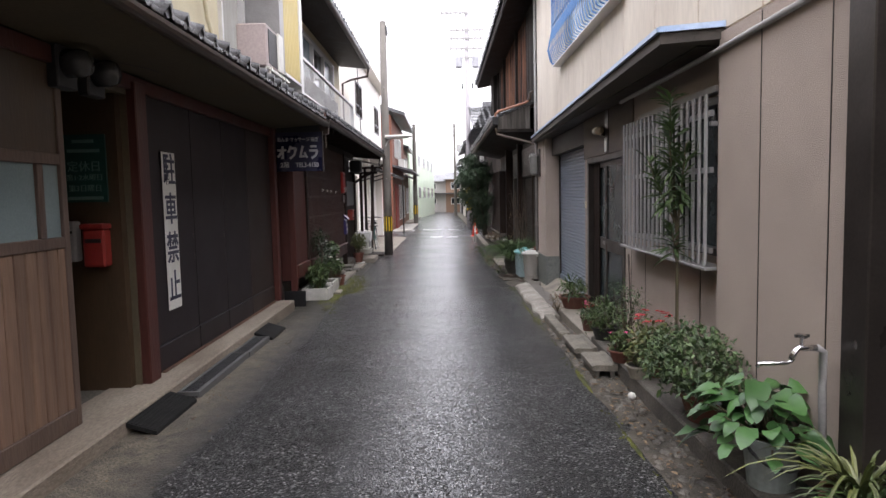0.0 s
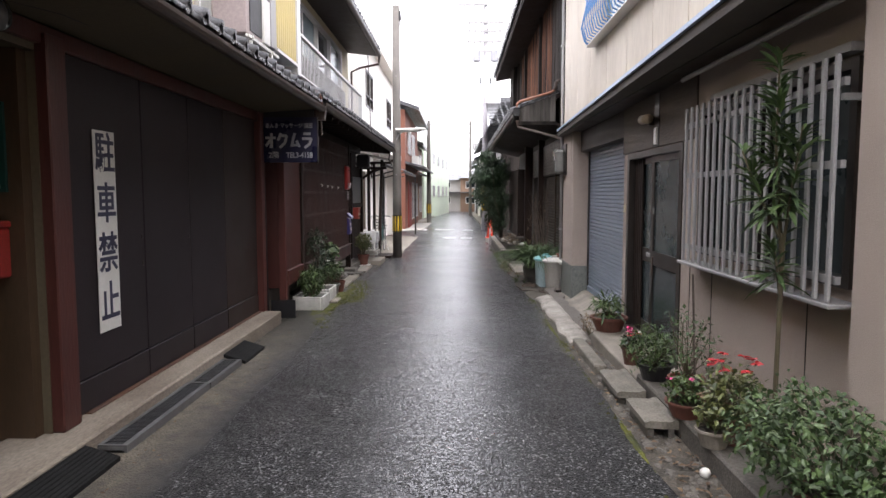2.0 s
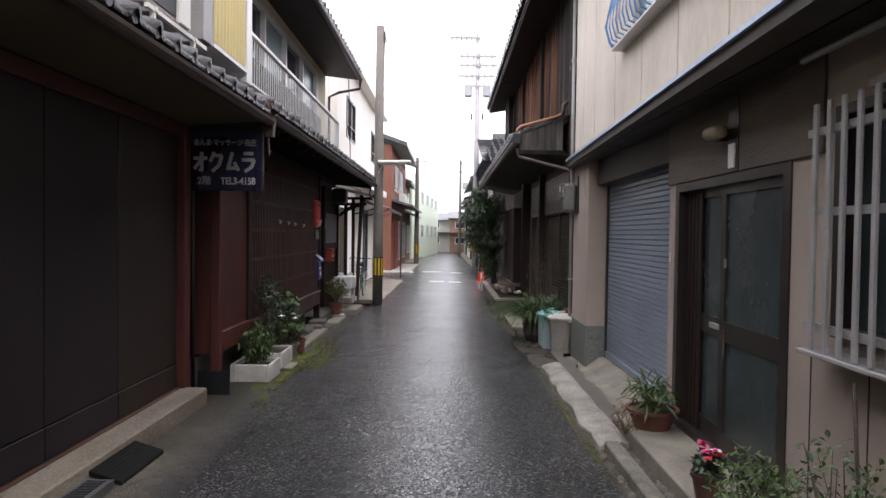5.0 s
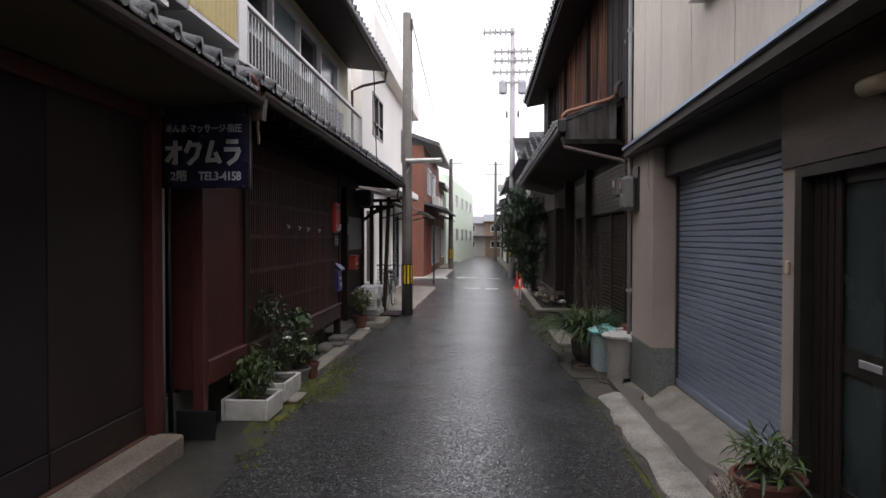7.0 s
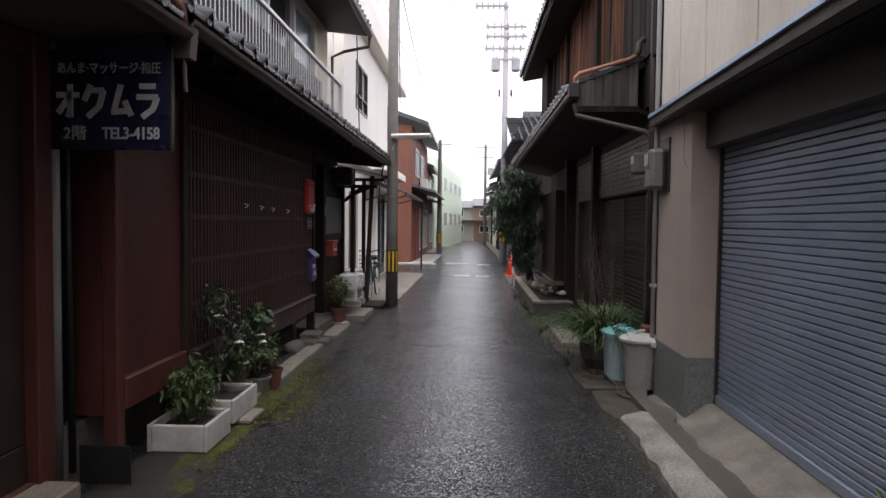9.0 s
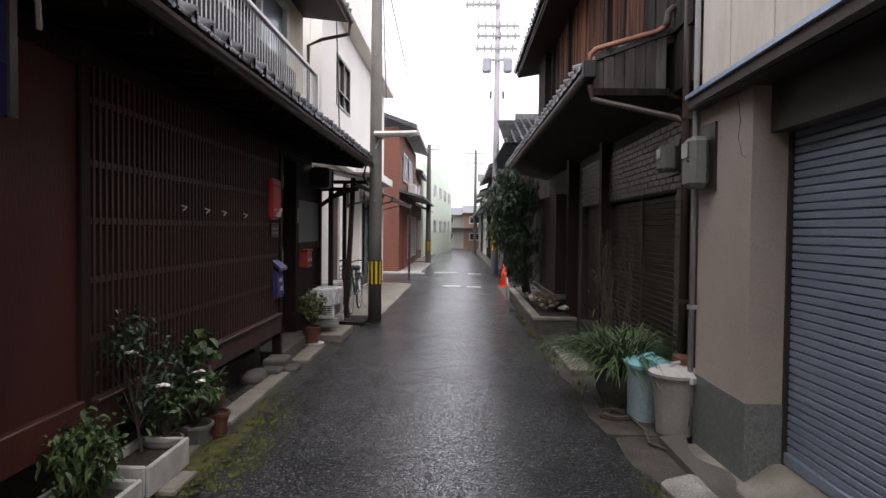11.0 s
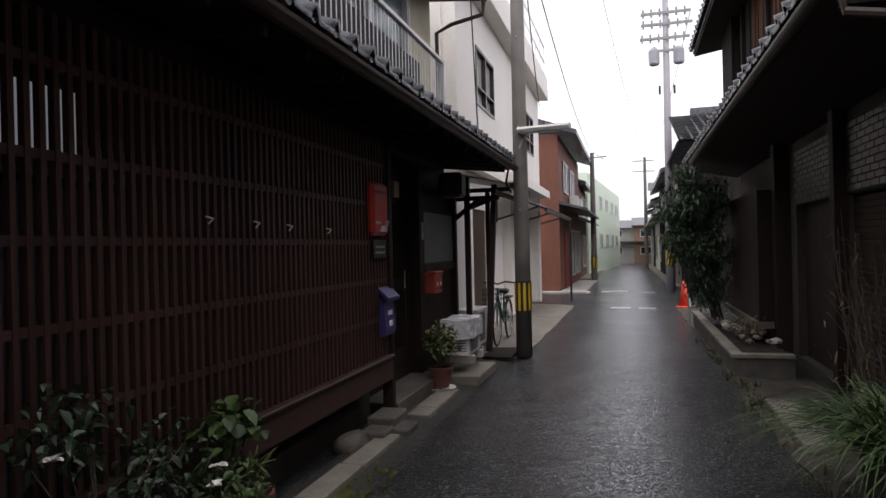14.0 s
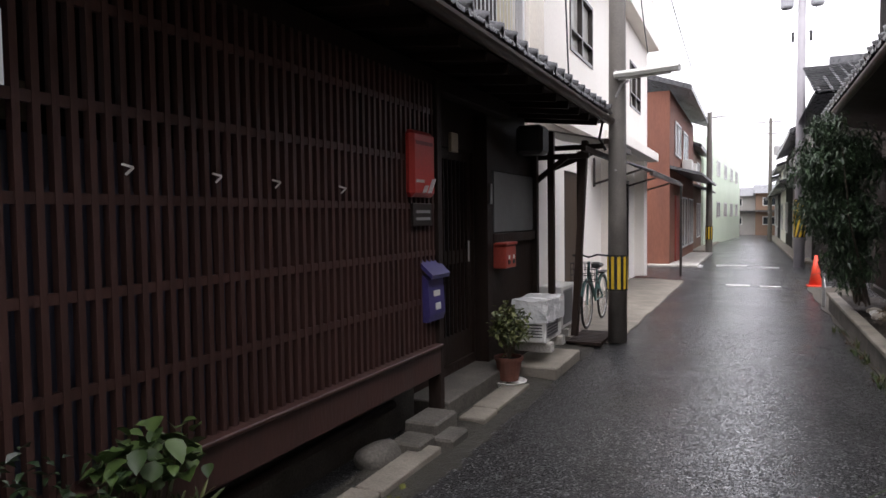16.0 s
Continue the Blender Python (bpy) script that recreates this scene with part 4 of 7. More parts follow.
entrance = tagged(thing("entrance_door", (1.9, 7.6, 0.05), "closed bronze aluminium sliding door with frosted glass", "door"), kind="structure")
fb = wall_x(1.82, 1.96, 6.72, 8.46, 0.05, 1.9, [(6.8, 8.38, 0.1, 1.84)])
part("door_frame", fb, BRONZE, entrance)
for y0, y1, x in ((6.8, 7.66, 1.87), (7.6, 8.38, 1.91)):
    lb = wall_x(x - 0.018, x + 0.018, y0, y1, 0.1, 1.84, [(y0 + 0.07, y1 - 0.07, 0.22, 0.82), (y0 + 0.07, y1 - 0.07, 0.95, 1.78)])
    leaf = part("door_leaf", lb, BRONZE, entrance)
    part("pane", B(x - 0.004, x + 0.004, y0 + 0.07, y1 - 0.07, 0.22, 1.78), FROST_SHADED, leaf, "frosted glass")
part("letter_slot", B(1.885, 1.9, 7.72, 7.92, 0.87, 0.91, 0.004), ALU_GREY, entrance)
pieces("batten", B(-0.008, 0.008, -0.028, 0.028, 0.1, 1.84, 0.003), DARK_WOOD, entrance, [pose(1.885, 8.1 + 0.07 * i, 0) for i in range(4)])
part("pull_handle", B(1.844, 1.852, 7.565, 7.585, 0.72, 0.9, 0.003), DOORFRAME, entrance, "dull metal pull handle")
part("keeper", B(1.84, 1.852, 7.56, 7.58, 1.3, 1.36, 0.003), ALU_GREY, entrance)

bay = thing("window_grille", (1.72, 5.3, 1.0), "grey upright-bar metal window grille on the stucco wall", "grille")
pieces("bar", B(-0.008, 0.008, -0.015, 0.015, 0, 1.1, 0.003), ALU_GREY, bay, [pose(1.69, 4.32 + 0.1075 * i, 1.0) for i in range(19)])
for z in (1.1, 1.62, 1.98):
    part("cross_rail", B(1.71, 1.735, 4.3, 6.36, z - 0.018, z + 0.018), ALU_GREY, bay)
part("sill", B(1.678, 1.86, 4.29, 6.36, 0.97, 0.992, 0.004), ALU_GREY, bay)
part("stay", B(1.72, 1.83, 4.31, 4.34, 1.9, 1.93), ALU_GREY, bay)
window = tagged(thing("window_1", (1.9, 5.3, 1.05), "frosted sliding window behind the grille", "window"), kind="structure")
fb = wall_x(1.8, 1.9, 4.352, 6.298, 1.052, 2.098, [(4.41, 5.29, 1.1, 2.05), (5.36, 6.24, 1.1, 2.05)])
part("window_frame", fb, BRONZE, window)
part("pane", B(1.88, 1.89, 4.4, 6.25, 1.1, 2.05), FROST_SHADED, window)
dark_gate = tagged(thing("door_2", (1.85, 1.8, 0), "dark brown metal gate beside the stucco wall", "door"), kind="structure")
part("leaf", B(1.85, 1.9, -0.5, 2.6, 0.1, 2.4), BRONZE, dark_gate)
for i in range(8):
    part("stile", B(1.82, 1.85, 0.2 + 0.34 * i, 0.26 + 0.34 * i, 0.1, 2.4), BRONZE, dark_gate)
struct("wall_right_near", B(1.75, 1.95, -6, -0.5, -0.05, 5.4), STUCCO, "taupe stucco wall", "wall")
struct("wall_right_upper", B(1.75, 1.95, -0.5, 2.6, 2.4, 5.4), PANEL, "cream upper wall", "wall")
# unseen walls behind the camera, added to keep low sky light out
struct("wall_behind", B(-7, 7, -30.2, -30, -0.06, 5.0), STUCCO, "unseen taupe wall added across the lane behind to block low sky", "wall")
struct("wall_left_behind", B(-2.6, -2.37, -30, -6, -0.06, 5.2), GREY_WALL, "unseen grey wall added along the lane behind to block low sky", "wall")
struct("wall_right_behind", B(1.75, 1.95, -30, -6, -0.06, 5.4), STUCCO, "unseen taupe stucco wall added along the lane behind to block low sky", "wall")

# ---- right: old timber house ----
house_d = thing("old_timber_house", (4, 17, 0), "old dark timber house with tiled lower eave and weathered boards", "house")
part("wall", wall_x(1.9, 2.05, 12.12, 22.0, 0.0, 2.75, [(12.95, 15.9, 0.05, 1.85), (16.5, 17.9, 0.05, 1.9)]), mat("brown_wall_tile_grout", (0.06, 0.05, 0.04), (0.032, 0.027, 0.022), 0.8, 3, 60, 0.3), house_d)
part("end_wall", B(2.05, 6, 21.9, 22.0, 0, 5.0), OLDWOOD, house_d)
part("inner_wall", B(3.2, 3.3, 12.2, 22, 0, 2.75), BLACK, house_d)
part("upper_wall", B(1.78, 1.9, 12.2, 21.9, 2.7, 5.3), OLDWOOD, house_d)
rng = random.Random(8)
y = 12.25
i = 0
while y < 21.6:
    w = 0.2 + rng.uniform(-0.02, 0.03)
    part("wall_board", B(1.755 - rng.uniform(0, 0.012), 1.78, y + 0.004, y + w - 0.004, 3.2 + rng.uniform(-0.03, 0.03), 5.1, 0.003), RUSTWOOD if 13.8 < y < 19.5 else OLDWOOD, house_d)
    y += w
    i += 1
for y in (12.25, 15.3, 18.3, 20.2):
    part("wall_post", B(1.69, 1.755, y, y + 0.13, 3.1, 5.15), OLDWOOD, house_d)
part("corner_board", B(1.6, 1.76, 20.6, 21.7, 3.1, 5.1), OLDWOOD, house_d)
part("soffit", prism([(1.9, 2.62), (1.9, 2.66), (1.05, 2.84), (1.05, 2.8)], 12.95, 22.4), DARK_WOOD, house_d)
tiled_slope(house_d, -1, 1.02, 2.87, 1.78, 3.2, 12.95, 22.4, rows=3)
half_gutter(house_d, 1.02, 2.85, 12.9, 22.4, 0.055)
part("upper_soffit", prism([(1.9, 5.1), (1.9, 5.14), (1.22, 5.02), (1.22, 4.98)], 11.9, 22.6), DARK_WOOD, house_d)
tiled_slope(house_d, -1, 1.2, 5.08, 3.0, 5.85, 11.9, 22.6, rows=3)
for i in range(7):
    part("end_board", B(1.07 + 0.09 * i, 1.155 + 0.09 * i, 12.92 - 0.004 * (i % 2), 12.95, 2.72, 2.96 + 0.035 * i), PALE_BOARDS, house_d, "weathered grey end board")
part("end_cap", beam(bmesh.new(), (1.08, 12.95, 2.98), (1.74, 12.95, 3.22), 0.1, 0.04), TILE, house_d)
part("end_sill", B(1.05, 1.72, 12.9, 12.97, 2.66, 2.72), OLDWOOD, house_d)
part("rain_pipe", tube([(1.03, 12.87, 2.93), (1.03, 12.87, 3.0), (1.08, 12.87, 3.05), (1.6, 12.87, 3.2), (1.66, 12.87, 3.24), (1.675, 12.87, 3.26)], 0.022), COPPER, house_d, "faded orange rain pipe", True)
part("pipe_elbow", tube([(1.66, 12.87, 3.235), (1.685, 12.87, 3.28), (1.69, 12.87, 3.36), (1.73, 12.87, 3.4), (1.86, 12.87, 3.41)], 0.03), GUTTER, house_d, "dark rain pipe elbow", True)
part("hopper", B(0.97, 1.08, 12.84, 12.94, 2.8, 2.95, 0.008), BLACKPL, house_d)
part("drain_pipe", tube([(1.03, 12.89, 2.74), (1.06, 12.89, 2.62), (1.7, 12.62, 2.42), (1.75, 12.58, 2.38)], 0.026), GUTTER, house_d)
BRICKT = mat("glazed_brown_wall_tile", (0.06, 0.047, 0.034), (0.03, 0.025, 0.02), 0.4, 6, 60, 0.1, rand=0.3)
brick_wall = part("brick_band", B(1.885, 1.9, 12.9, 17.9, 1.86, 2.52), MATS["brown_wall_tile_grout"], house_d, "brown glazed brick tile band")
pieces("brick", B(-0.012, 0, 0.004, 0.206, 0.004, 0.058, 0.003), BRICKT, brick_wall, [pose(1.886, 12.92 + 0.21 * c + (0.105 if r % 2 else 0), 1.87 + 0.062 * r) for r in range(10) for c in range(23)])
brick_post = part("brick_post", B(1.84, 1.885, 12.84, 13.02, 0.0, 1.86), CONC_DARK, house_d, "brown glazed brick post")
pieces("brick", B(-0.012, 0, 0.0, 0.17, 0.004, 0.058, 0.003), BRICKT, brick_post, [pose(1.841, 12.845, 0.02 + 0.062 * r) for r in range(29)])
pieces("brick", B(0, 0.045, -0.012, 0, 0.004, 0.058, 0.003), BRICKT, brick_post, [pose(1.838, 12.842, 0.02 + 0.062 * r) for r in range(29)])
part("column", B(1.72, 1.9, 18.2, 18.4, 0.0, 2.66, 0.006), DARK_WOOD, house_d)
part("column", B(1.78, 1.9, 15.9, 16.05, 0.0, 2.66, 0.006), DARK_WOOD, house_d)
for y0 in (13.0, 14.5):
    # black sheet behind the slats paints the shade between them
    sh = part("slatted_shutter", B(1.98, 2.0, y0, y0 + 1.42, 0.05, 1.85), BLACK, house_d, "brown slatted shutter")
    pieces("slat", B(-0.012, 0.012, 0, 1.38, -0.024, 0.024), SLAT, sh, [pose(1.955, y0 + 0.02, 0.12 + 0.056 * i, 0, -20, 0) for i in range(31)])
part("shutter_post", B(1.92, 1.98, 14.42, 14.5, 0.05, 1.85), SLAT, house_d)
part("bay_window", B(1.55, 1.9, 18.4, 21.4, 0.4, 2.1), DARK_WOOD, house_d, "dark timber bay window")
part("bay_sill", B(1.5, 1.9, 18.35, 21.4, 0.32, 0.4), CONC_DARK, house_d)
part("back_door", B(2.0, 2.05, 16.5, 17.9, 0.05, 1.9), DARK_WOOD, house_d)

# ---- far houses ----


def far_house(name, x, y0, y1, depth, h, m_wall, m_gable, label, eave=0.5, mid=2.7, side=-1, gable_roof=True, windows=(), bend=0.0):
    """A two-storey house whose front stands at x and faces the lane; side -1 is the left of the lane."""
    h_ob = thing(name, (x + side * depth / 2, (y0 + y1) / 2, 0), label, "house")
    xb = x + side * depth
    part("wall", B(min(x, xb), max(x, xb), y0 + 0.02, y1, -0.06, h), m_wall, h_ob)
    if m_gable:
        part("gable_wall", B(min(x, xb) + 0.01, max(x, xb) - 0.01, y0 - 0.02, y0 + 0.02, -0.06, h), m_gable, h_ob)
    xe, xm = x - side * eave, x + side * depth / 2
    if gable_roof:
        part("roof", prism([(xe, h - 0.1), (xe, h + 0.02), (xm, h + depth * 0.22), (xb + side * eave, h + 0.02), (xb + side * eave, h - 0.1), (xm, h + depth * 0.22 - 0.14)], y0 - 0.4, y1 + 0.2), TILE, h_ob, "grey tiled roof")
        rb = bmesh.new()
        for k in range(round((y1 - y0 + 0.6) / 0.3)):
            beam(rb, (xe, y0 - 0.35 + 0.3 * k, h + 0.04), (xm, y0 - 0.35 + 0.3 * k, h + depth * 0.22 + 0.02), 0.07, 0.05)
        part("ribbing", rb, TILE, h_ob)
        part("ridge", B(xm - 0.12, xm + 0.12, y0 - 0.4, y1 + 0.2, h + depth * 0.22, h + depth * 0.22 + 0.15), TILE, h_ob)
    if mid:
        part("lower_eave", prism([(x, mid + 0.3), (x, mid + 0.2), (xe - side * 0.3, mid - 0.06), (xe - side * 0.3, mid + 0.02)], y0, y1), TILE, h_ob)
    for wy0, wy1, wz0, wz1, mm in windows:
        xo = x - side * 0.05
        wm = (wy0 + wy1) / 2
        fbm = wall_x(min(x, xo) - 0.01, max(x, xo), wy0, wy1, wz0, wz1, [(wy0 + 0.06, wm - 0.03, wz0 + 0.06, wz1 - 0.06), (wm + 0.03, wy1 - 0.06, wz0 + 0.06, wz1 - 0.06)])
        w_ob = part("window", fbm, ALU, h_ob)
        xp = x - side * 0.02
        part("pane", B(min(x, xp) - 0.004, max(x, xp), wy0, wy1, wz0, wz1), mm, w_ob)
    if bend:
        h_ob.matrix_world = Matrix.Translation((x, y0, 0)) @ Matrix.Rotation(-bend, 4, "Z") @ Matrix.Translation((side * depth / 2, (y1 - y0) / 2, 0))
    return h_ob


BRICKRED = mat("red_brown_board_wall", (0.24, 0.09, 0.052), (0.16, 0.06, 0.038), 0.7, 2, 30, 0.1, stretch=(1, 1, 0.2))
DOOR_RED = mat("dark_red_door", (0.3, 0.05, 0.04), (0.2, 0.04, 0.03), 0.6, 2, 30, 0.1)
GREEN = mat("pale_green_render", (0.76, 0.85, 0.7), (0.7, 0.8, 0.64), 0.8, 0.5, 20, 0.05)
BROWN_W = mat("brown_render", (0.28, 0.175, 0.12), (0.21, 0.13, 0.09), 0.8, 1, 20, 0.05)
GREY_W = mat("grey_render", (0.42, 0.4, 0.38), (0.32, 0.3, 0.28), 0.8, 1, 20, 0.05)
red_h = far_house("red_house", -2.5, 33.6, 43.5, 6, 5.5, BRICKRED, BRICKRED, "red-brown boarded house with tiled roof and air conditioners", 0.7, 2.75,
                  windows=[(35.2, 37.2, 3.5, 4.7, DARK_GLASS), (38.2, 40.2, 3.5, 4.7, FROST), (37.6, 40.2, 0.1, 2.1, DARK_GLASS), (41, 43, 0.1, 2.1, DARK_GLASS)])
part("door", B(-2.5, -2.44, 35.2, 37.2, 0.0, 2.1), DOOR_RED, red_h)
for y in (37.4, 39.6):
    part("condenser", B(-2.45, -2.1, y, y + 0.75, 2.95, 3.5, 0.02), WHITE, red_h)
far_house("brown_house", -2.6, 44.0, 50.6, 6, 4.6, BROWN_W, BROWN_W, "brown two-storey house with small balcony", 0.45, 2.6, windows=[(47, 49, 3.0, 4.1, DARK_GLASS), (47, 49.5, 0.2, 2.0, DARK_GLASS)])
GREEN_BEND = math.atan2(1.55, 24)
far_house("green_building", -2.5, 51, 75, 8, 5.9, GREEN, GREEN, "pale green three-storey building at the bend of the lane", 0.1, 0, gable_roof=False, bend=GREEN_BEND, windows=[(53 + 4.4 * k, 54.8 + 4.4 * k, z, z + 1.0, DARK_GLASS) for k in range(5) for z in (1.2, 3.9)])
r1 = far_house("tiled_house", 1.9, 29.0, 37, 8, 4.2, OLDWOOD, OLDWOOD, "old house with grey tiled roof beyond the side lane", 0.5, 2.6, side=1, gable_roof=False, windows=[(30.5, 33, 3.0, 4.2, DARK_GLASS)])
for k, (a, b, c) in enumerate([(38, 46, 4.4), (46.4, 54, 4.6), (54.4, 63, 4.2), (63.4, 70, 4.4), (70.4, 78, 4.2)]):
    far_house("lane_house", 1.75 + 0.05 * k, a, b, 6, c, (GREY_W, OLDWOOD, WHITE_WALL, OLDWOOD, GREY_W, BROWN_W)[k], GREY_W, ("grey", "dark timber", "white", "brown timber", "grey rendered", "brown rendered")[k] + " two-storey house along the lane", 0.55, 2.6, side=1,
              windows=[(a + 1.5, a + 3.5, 3.0, 4.1, DARK_GLASS), (a + 5, a + 7, 0.3, 2.0, DARK_GLASS)])
# hipped tile roof facing the side lane
bm = bmesh.new()
v = [bm.verts.new(p) for p in ((1.25, 28.4, 4.2), (9.5, 28.4, 4.2), (9.5, 33, 5.7), (2.1, 33, 5.7), (1.25, 37.4, 4.2), (9.5, 37.4, 4.2))]
for f in ((0, 1, 2, 3), (0, 3, 4), (3, 2, 5, 4), (1, 5, 2)):
    bm.faces.new([v[i] for i in f])
bmesh.ops.solidify(bm, geom=bm.faces[:], thickness=0.1)
part("roof", bm, TILE, r1, "grey tiled hip roof")
for k in range(30):
    x = 1.4 + 0.27 * k
    top = 33 if x > 2.1 else 28.4 + 4.6 * (x - 1.25) / 0.85
    part("roof_rib", beam(bmesh.new(), (x, 28.36, 4.25), (x, top, 4.25 + 1.5 * (top - 28.4) / 4.6), 0.06, 0.04), TILE, r1)
for k in range(14):
    part("tile_course", beam(bmesh.new(), (1.3, 28.5 + 0.32 * k, 4.28 + 0.104 * k), (9.4, 28.5 + 0.32 * k, 4.28 + 0.104 * k), 0.3, 0.02), TILE, r1)
part("ridge", B(2.0, 9.5, 32.85, 33.15, 5.7, 5.95, 0.02), TILE, r1)
for nm, x0, x1, yy, hh, mm, lb in (("end_house_white", -3.0, 0.35, 82, 3.1, GREY_W, "white house closing the far end of the lane"), ("end_house_brown", 0.35, 4.5, 80.5, 3.3, BROWN_W, "brown house closing the far end of the lane"), ("end_house_grey", -9, -3.0, 82, 3.2, GREY_W, "grey house at the far end of the lane")):
    h = thing(nm.rsplit("_", 1)[0], ((x0 + x1) / 2, yy + 3, 0), lb, "house")
    part("wall", B(x0, x1, yy, yy + 6, -0.06, hh), mm, h)
    rbm = B(x0 - 0.2, x1 + 0.2, yy - 0.5, yy + 6.2, hh, hh + 0.9)
    for v in rbm.verts:
        if v.co.z > hh + 0.4:
            v.co.y = yy + 2.85 + (0.1 if v.co.y > yy + 3 else -0.1)
    part("roof", rbm, TILE, h)
    part("eave", B(x0, x1, yy - 0.9, yy, 1.55, 1.68), TILE, h)
    for zz in (0.3, 2.1):
        w = part("window", B(x0 + 0.6, x0 + 2.2, yy - 0.05, yy, zz, zz + 0.8), ALU, h)
        part("pane", B(x0 + 0.68, x0 + 2.12, yy - 0.06, yy - 0.05, zz + 0.08, zz + 0.72), DARK_GLASS, w)

# ---- left: things on the near house ----
planked = tagged(thing("sliding_door", (-2.4, 3.7, 0.08), "weathered plank sliding door with two frosted panes, slid aside", "door"), kind="structure")
DX = -2.36
for i in range(9):
    part("plank", B(DX - 0.03, DX - 0.002, 3.22 + 0.106 * i + 0.005, 3.22 + 0.106 * (i + 1) - 0.005, 0.2, 1.22, 0.005), PLANK, planked)
part("bottom_rail", B(DX - 0.035, DX + 0.006, 3.2, 4.2, 0.08, 0.2, 0.005), DOORFRAME, planked)
part("mid_rail", B(DX - 0.035, DX + 0.006, 3.2, 4.2, 1.22, 1.29, 0.005), DOORFRAME, planked)
part("top_rail", B(DX - 0.035, DX + 0.006, 3.2, 4.2, 1.73, 1.8, 0.005), DOORFRAME, planked)
part("upper_panel", B(DX - 0.03, DX - 0.005, 3.2, 4.2, 1.8, 2.34), MUSTARD, planked)
for y in (3.2, 3.9, 4.14):
    part("stile", B(DX - 0.036, DX + 0.008, y, y + 0.06, 0.08 if y != 3.9 else 1.29, 2.34 if y != 3.9 else 1.73, 0.004), DOORFRAME, planked)
part("backing", B(DX - 0.045, DX - 0.036, 3.2, 4.2, 0.08, 1.25), BLACK, planked)
for y0, y1 in ((3.26, 3.9), (3.96, 4.14)):
    part("pane", B(DX - 0.02, DX - 0.014, y0, y1, 1.29, 1.73), FROST, planked, "frosted glass")
garage = tagged(thing("garage_door", (-2.4, 7.3, 0.08), "dark brown folding steel garage doors, closed", "door"), kind="structure")
for a, b, mm in ((5.3, 6.35, GARAGE), (6.35, 7.23, GARAGE), (7.23, 8.13, GARAGE), (8.13, 9.2, mat("dark_brown_board", (0.03, 0.016, 0.013), (0.017, 0.01, 0.008), 0.55, 2, 50, 0.08))):
    lf = part("door_leaf", B(-2.42, WL, a + 0.006, b - 0.006, 0.3, 2.34, 0.004), mm, garage)
    part("kick_rail", B(-2.42, WL + 0.006, a + 0.006, b - 0.006, 0.085, 0.292, 0.004), mm, lf)
for y, z in ((6.3, 1.15), (6.3, 0.95), (7.18, 1.1)):
    part("latch", B(WL, WL + 0.01, y - 0.008, y + 0.008, z, z + 0.035, 0.003), BRONZE, garage)
part("backing", B(-2.48, -2.44, 5.3, 9.2, 0.0, 2.36), BLACK, garage)

side = pose(0, 0, 0, 90, 0, 90)
board = thing("no_parking_sign", (WL + 0.012, 5.78, 0.56), "white vertical board with dark blue no-parking lettering", "sign")
part("board", B(WL + 0.008, WL + 0.014, 5.65, 5.92, 0.56, 1.91), WHITE, board)
for k, ch in enumerate("駐車禁止"):
    lettering(ch, 0.285, pose(WL + 0.017, 5.785, 1.745 - 0.335 * k, 90, 0, 90), INK, board, bold=0.004, sx=0.88)

hours = thing("green_signboard", (-2.66, 5.0, 1.5), "dark green board with white opening-day lettering", "sign")
part("board", B(-2.86, -2.5, 4.995, 5.015, 1.5, 2.0), mat("dark_green_enamel", (0.012, 0.06, 0.05), (0.01, 0.045, 0.04), 0.4, 4, 40, 0), hours)
PALEGREEN = mat("pale_green_lettering", (0.14, 0.22, 0.2), (0.11, 0.17, 0.15), 0.5, 4, 40, 0)
for txt, z, s in (("定休日", 1.76, 0.085), ("第1·2水曜日", 1.68, 0.052), ("第3日曜日", 1.6, 0.056)):
    lettering(txt, s, pose(-2.66, 4.992, z, 90, 0, 0), PALEGREEN, hours)
for z, w in ((1.95, 0.16), (1.88, 0.24), (1.53, 0.26)):
    part("text_bar", B(-2.66 - w / 2, -2.66 + w / 2, 4.99, 4.994, z - 0.012, z + 0.012), PALEGREEN, hours)
mb = thing("red_mailbox", (-2.58, 4.95, 1.0), "red metal mailbox on the tan entrance board", "mailbox")
part("body", B(-2.66, -2.5, 4.9, 5.015, 1.02, 1.3, 0.012), mat("dull_red_enamel", (0.32, 0.03, 0.022), (0.24, 0.024, 0.02), 0.5, 4, 60, 0.03), mb)
part("hood", B(-2.67, -2.49, 4.88, 5.015, 1.3, 1.34, 0.01), mat("dull_red_enamel", (0.32, 0.03, 0.022)), mb)
part("slot", B(-2.64, -2.52, 4.894, 4.9, 1.2, 1.23), BLACKPL, mb)
gb = thing("grey_letter_box", (-2.78, 4.95, 1.0), "grey metal letter box beside the red mailbox", "mailbox")
part("body", B(-2.84, -2.72, 4.92, 5.015, 1.06, 1.36, 0.012), ALU_GREY, gb)
part("slot", B(-2.82, -2.74, 4.914, 4.92, 1.27, 1.29), BLACKPL, gb)
for i, y in enumerate((4.2, 4.55)):
    me = thing("electricity_meter", (-2.3, y, 2.2), "dark round electricity meter under the eave", "meter", group="electricity meters")
    part("base", B(-2.38, -2.3, y - 0.11, y + 0.11, 2.2, 2.46, 0.01), BLACKPL, me)
    cyl = lathe([(0.088, 0), (0.088, 0.09), (0.07, 0.135), (0.02, 0.145)], sides=20)
    bmesh.ops.transform(cyl, matrix=pose(-2.3, y, 2.355, 0, 90, 0), verts=cyl.verts[:])
    part("glass_cover", cyl, mat("smoked_meter_cover", (0.06, 0.06, 0.06), (0.04, 0.04, 0.04), 0.2, 4, 40, 0), me, smooth=True)
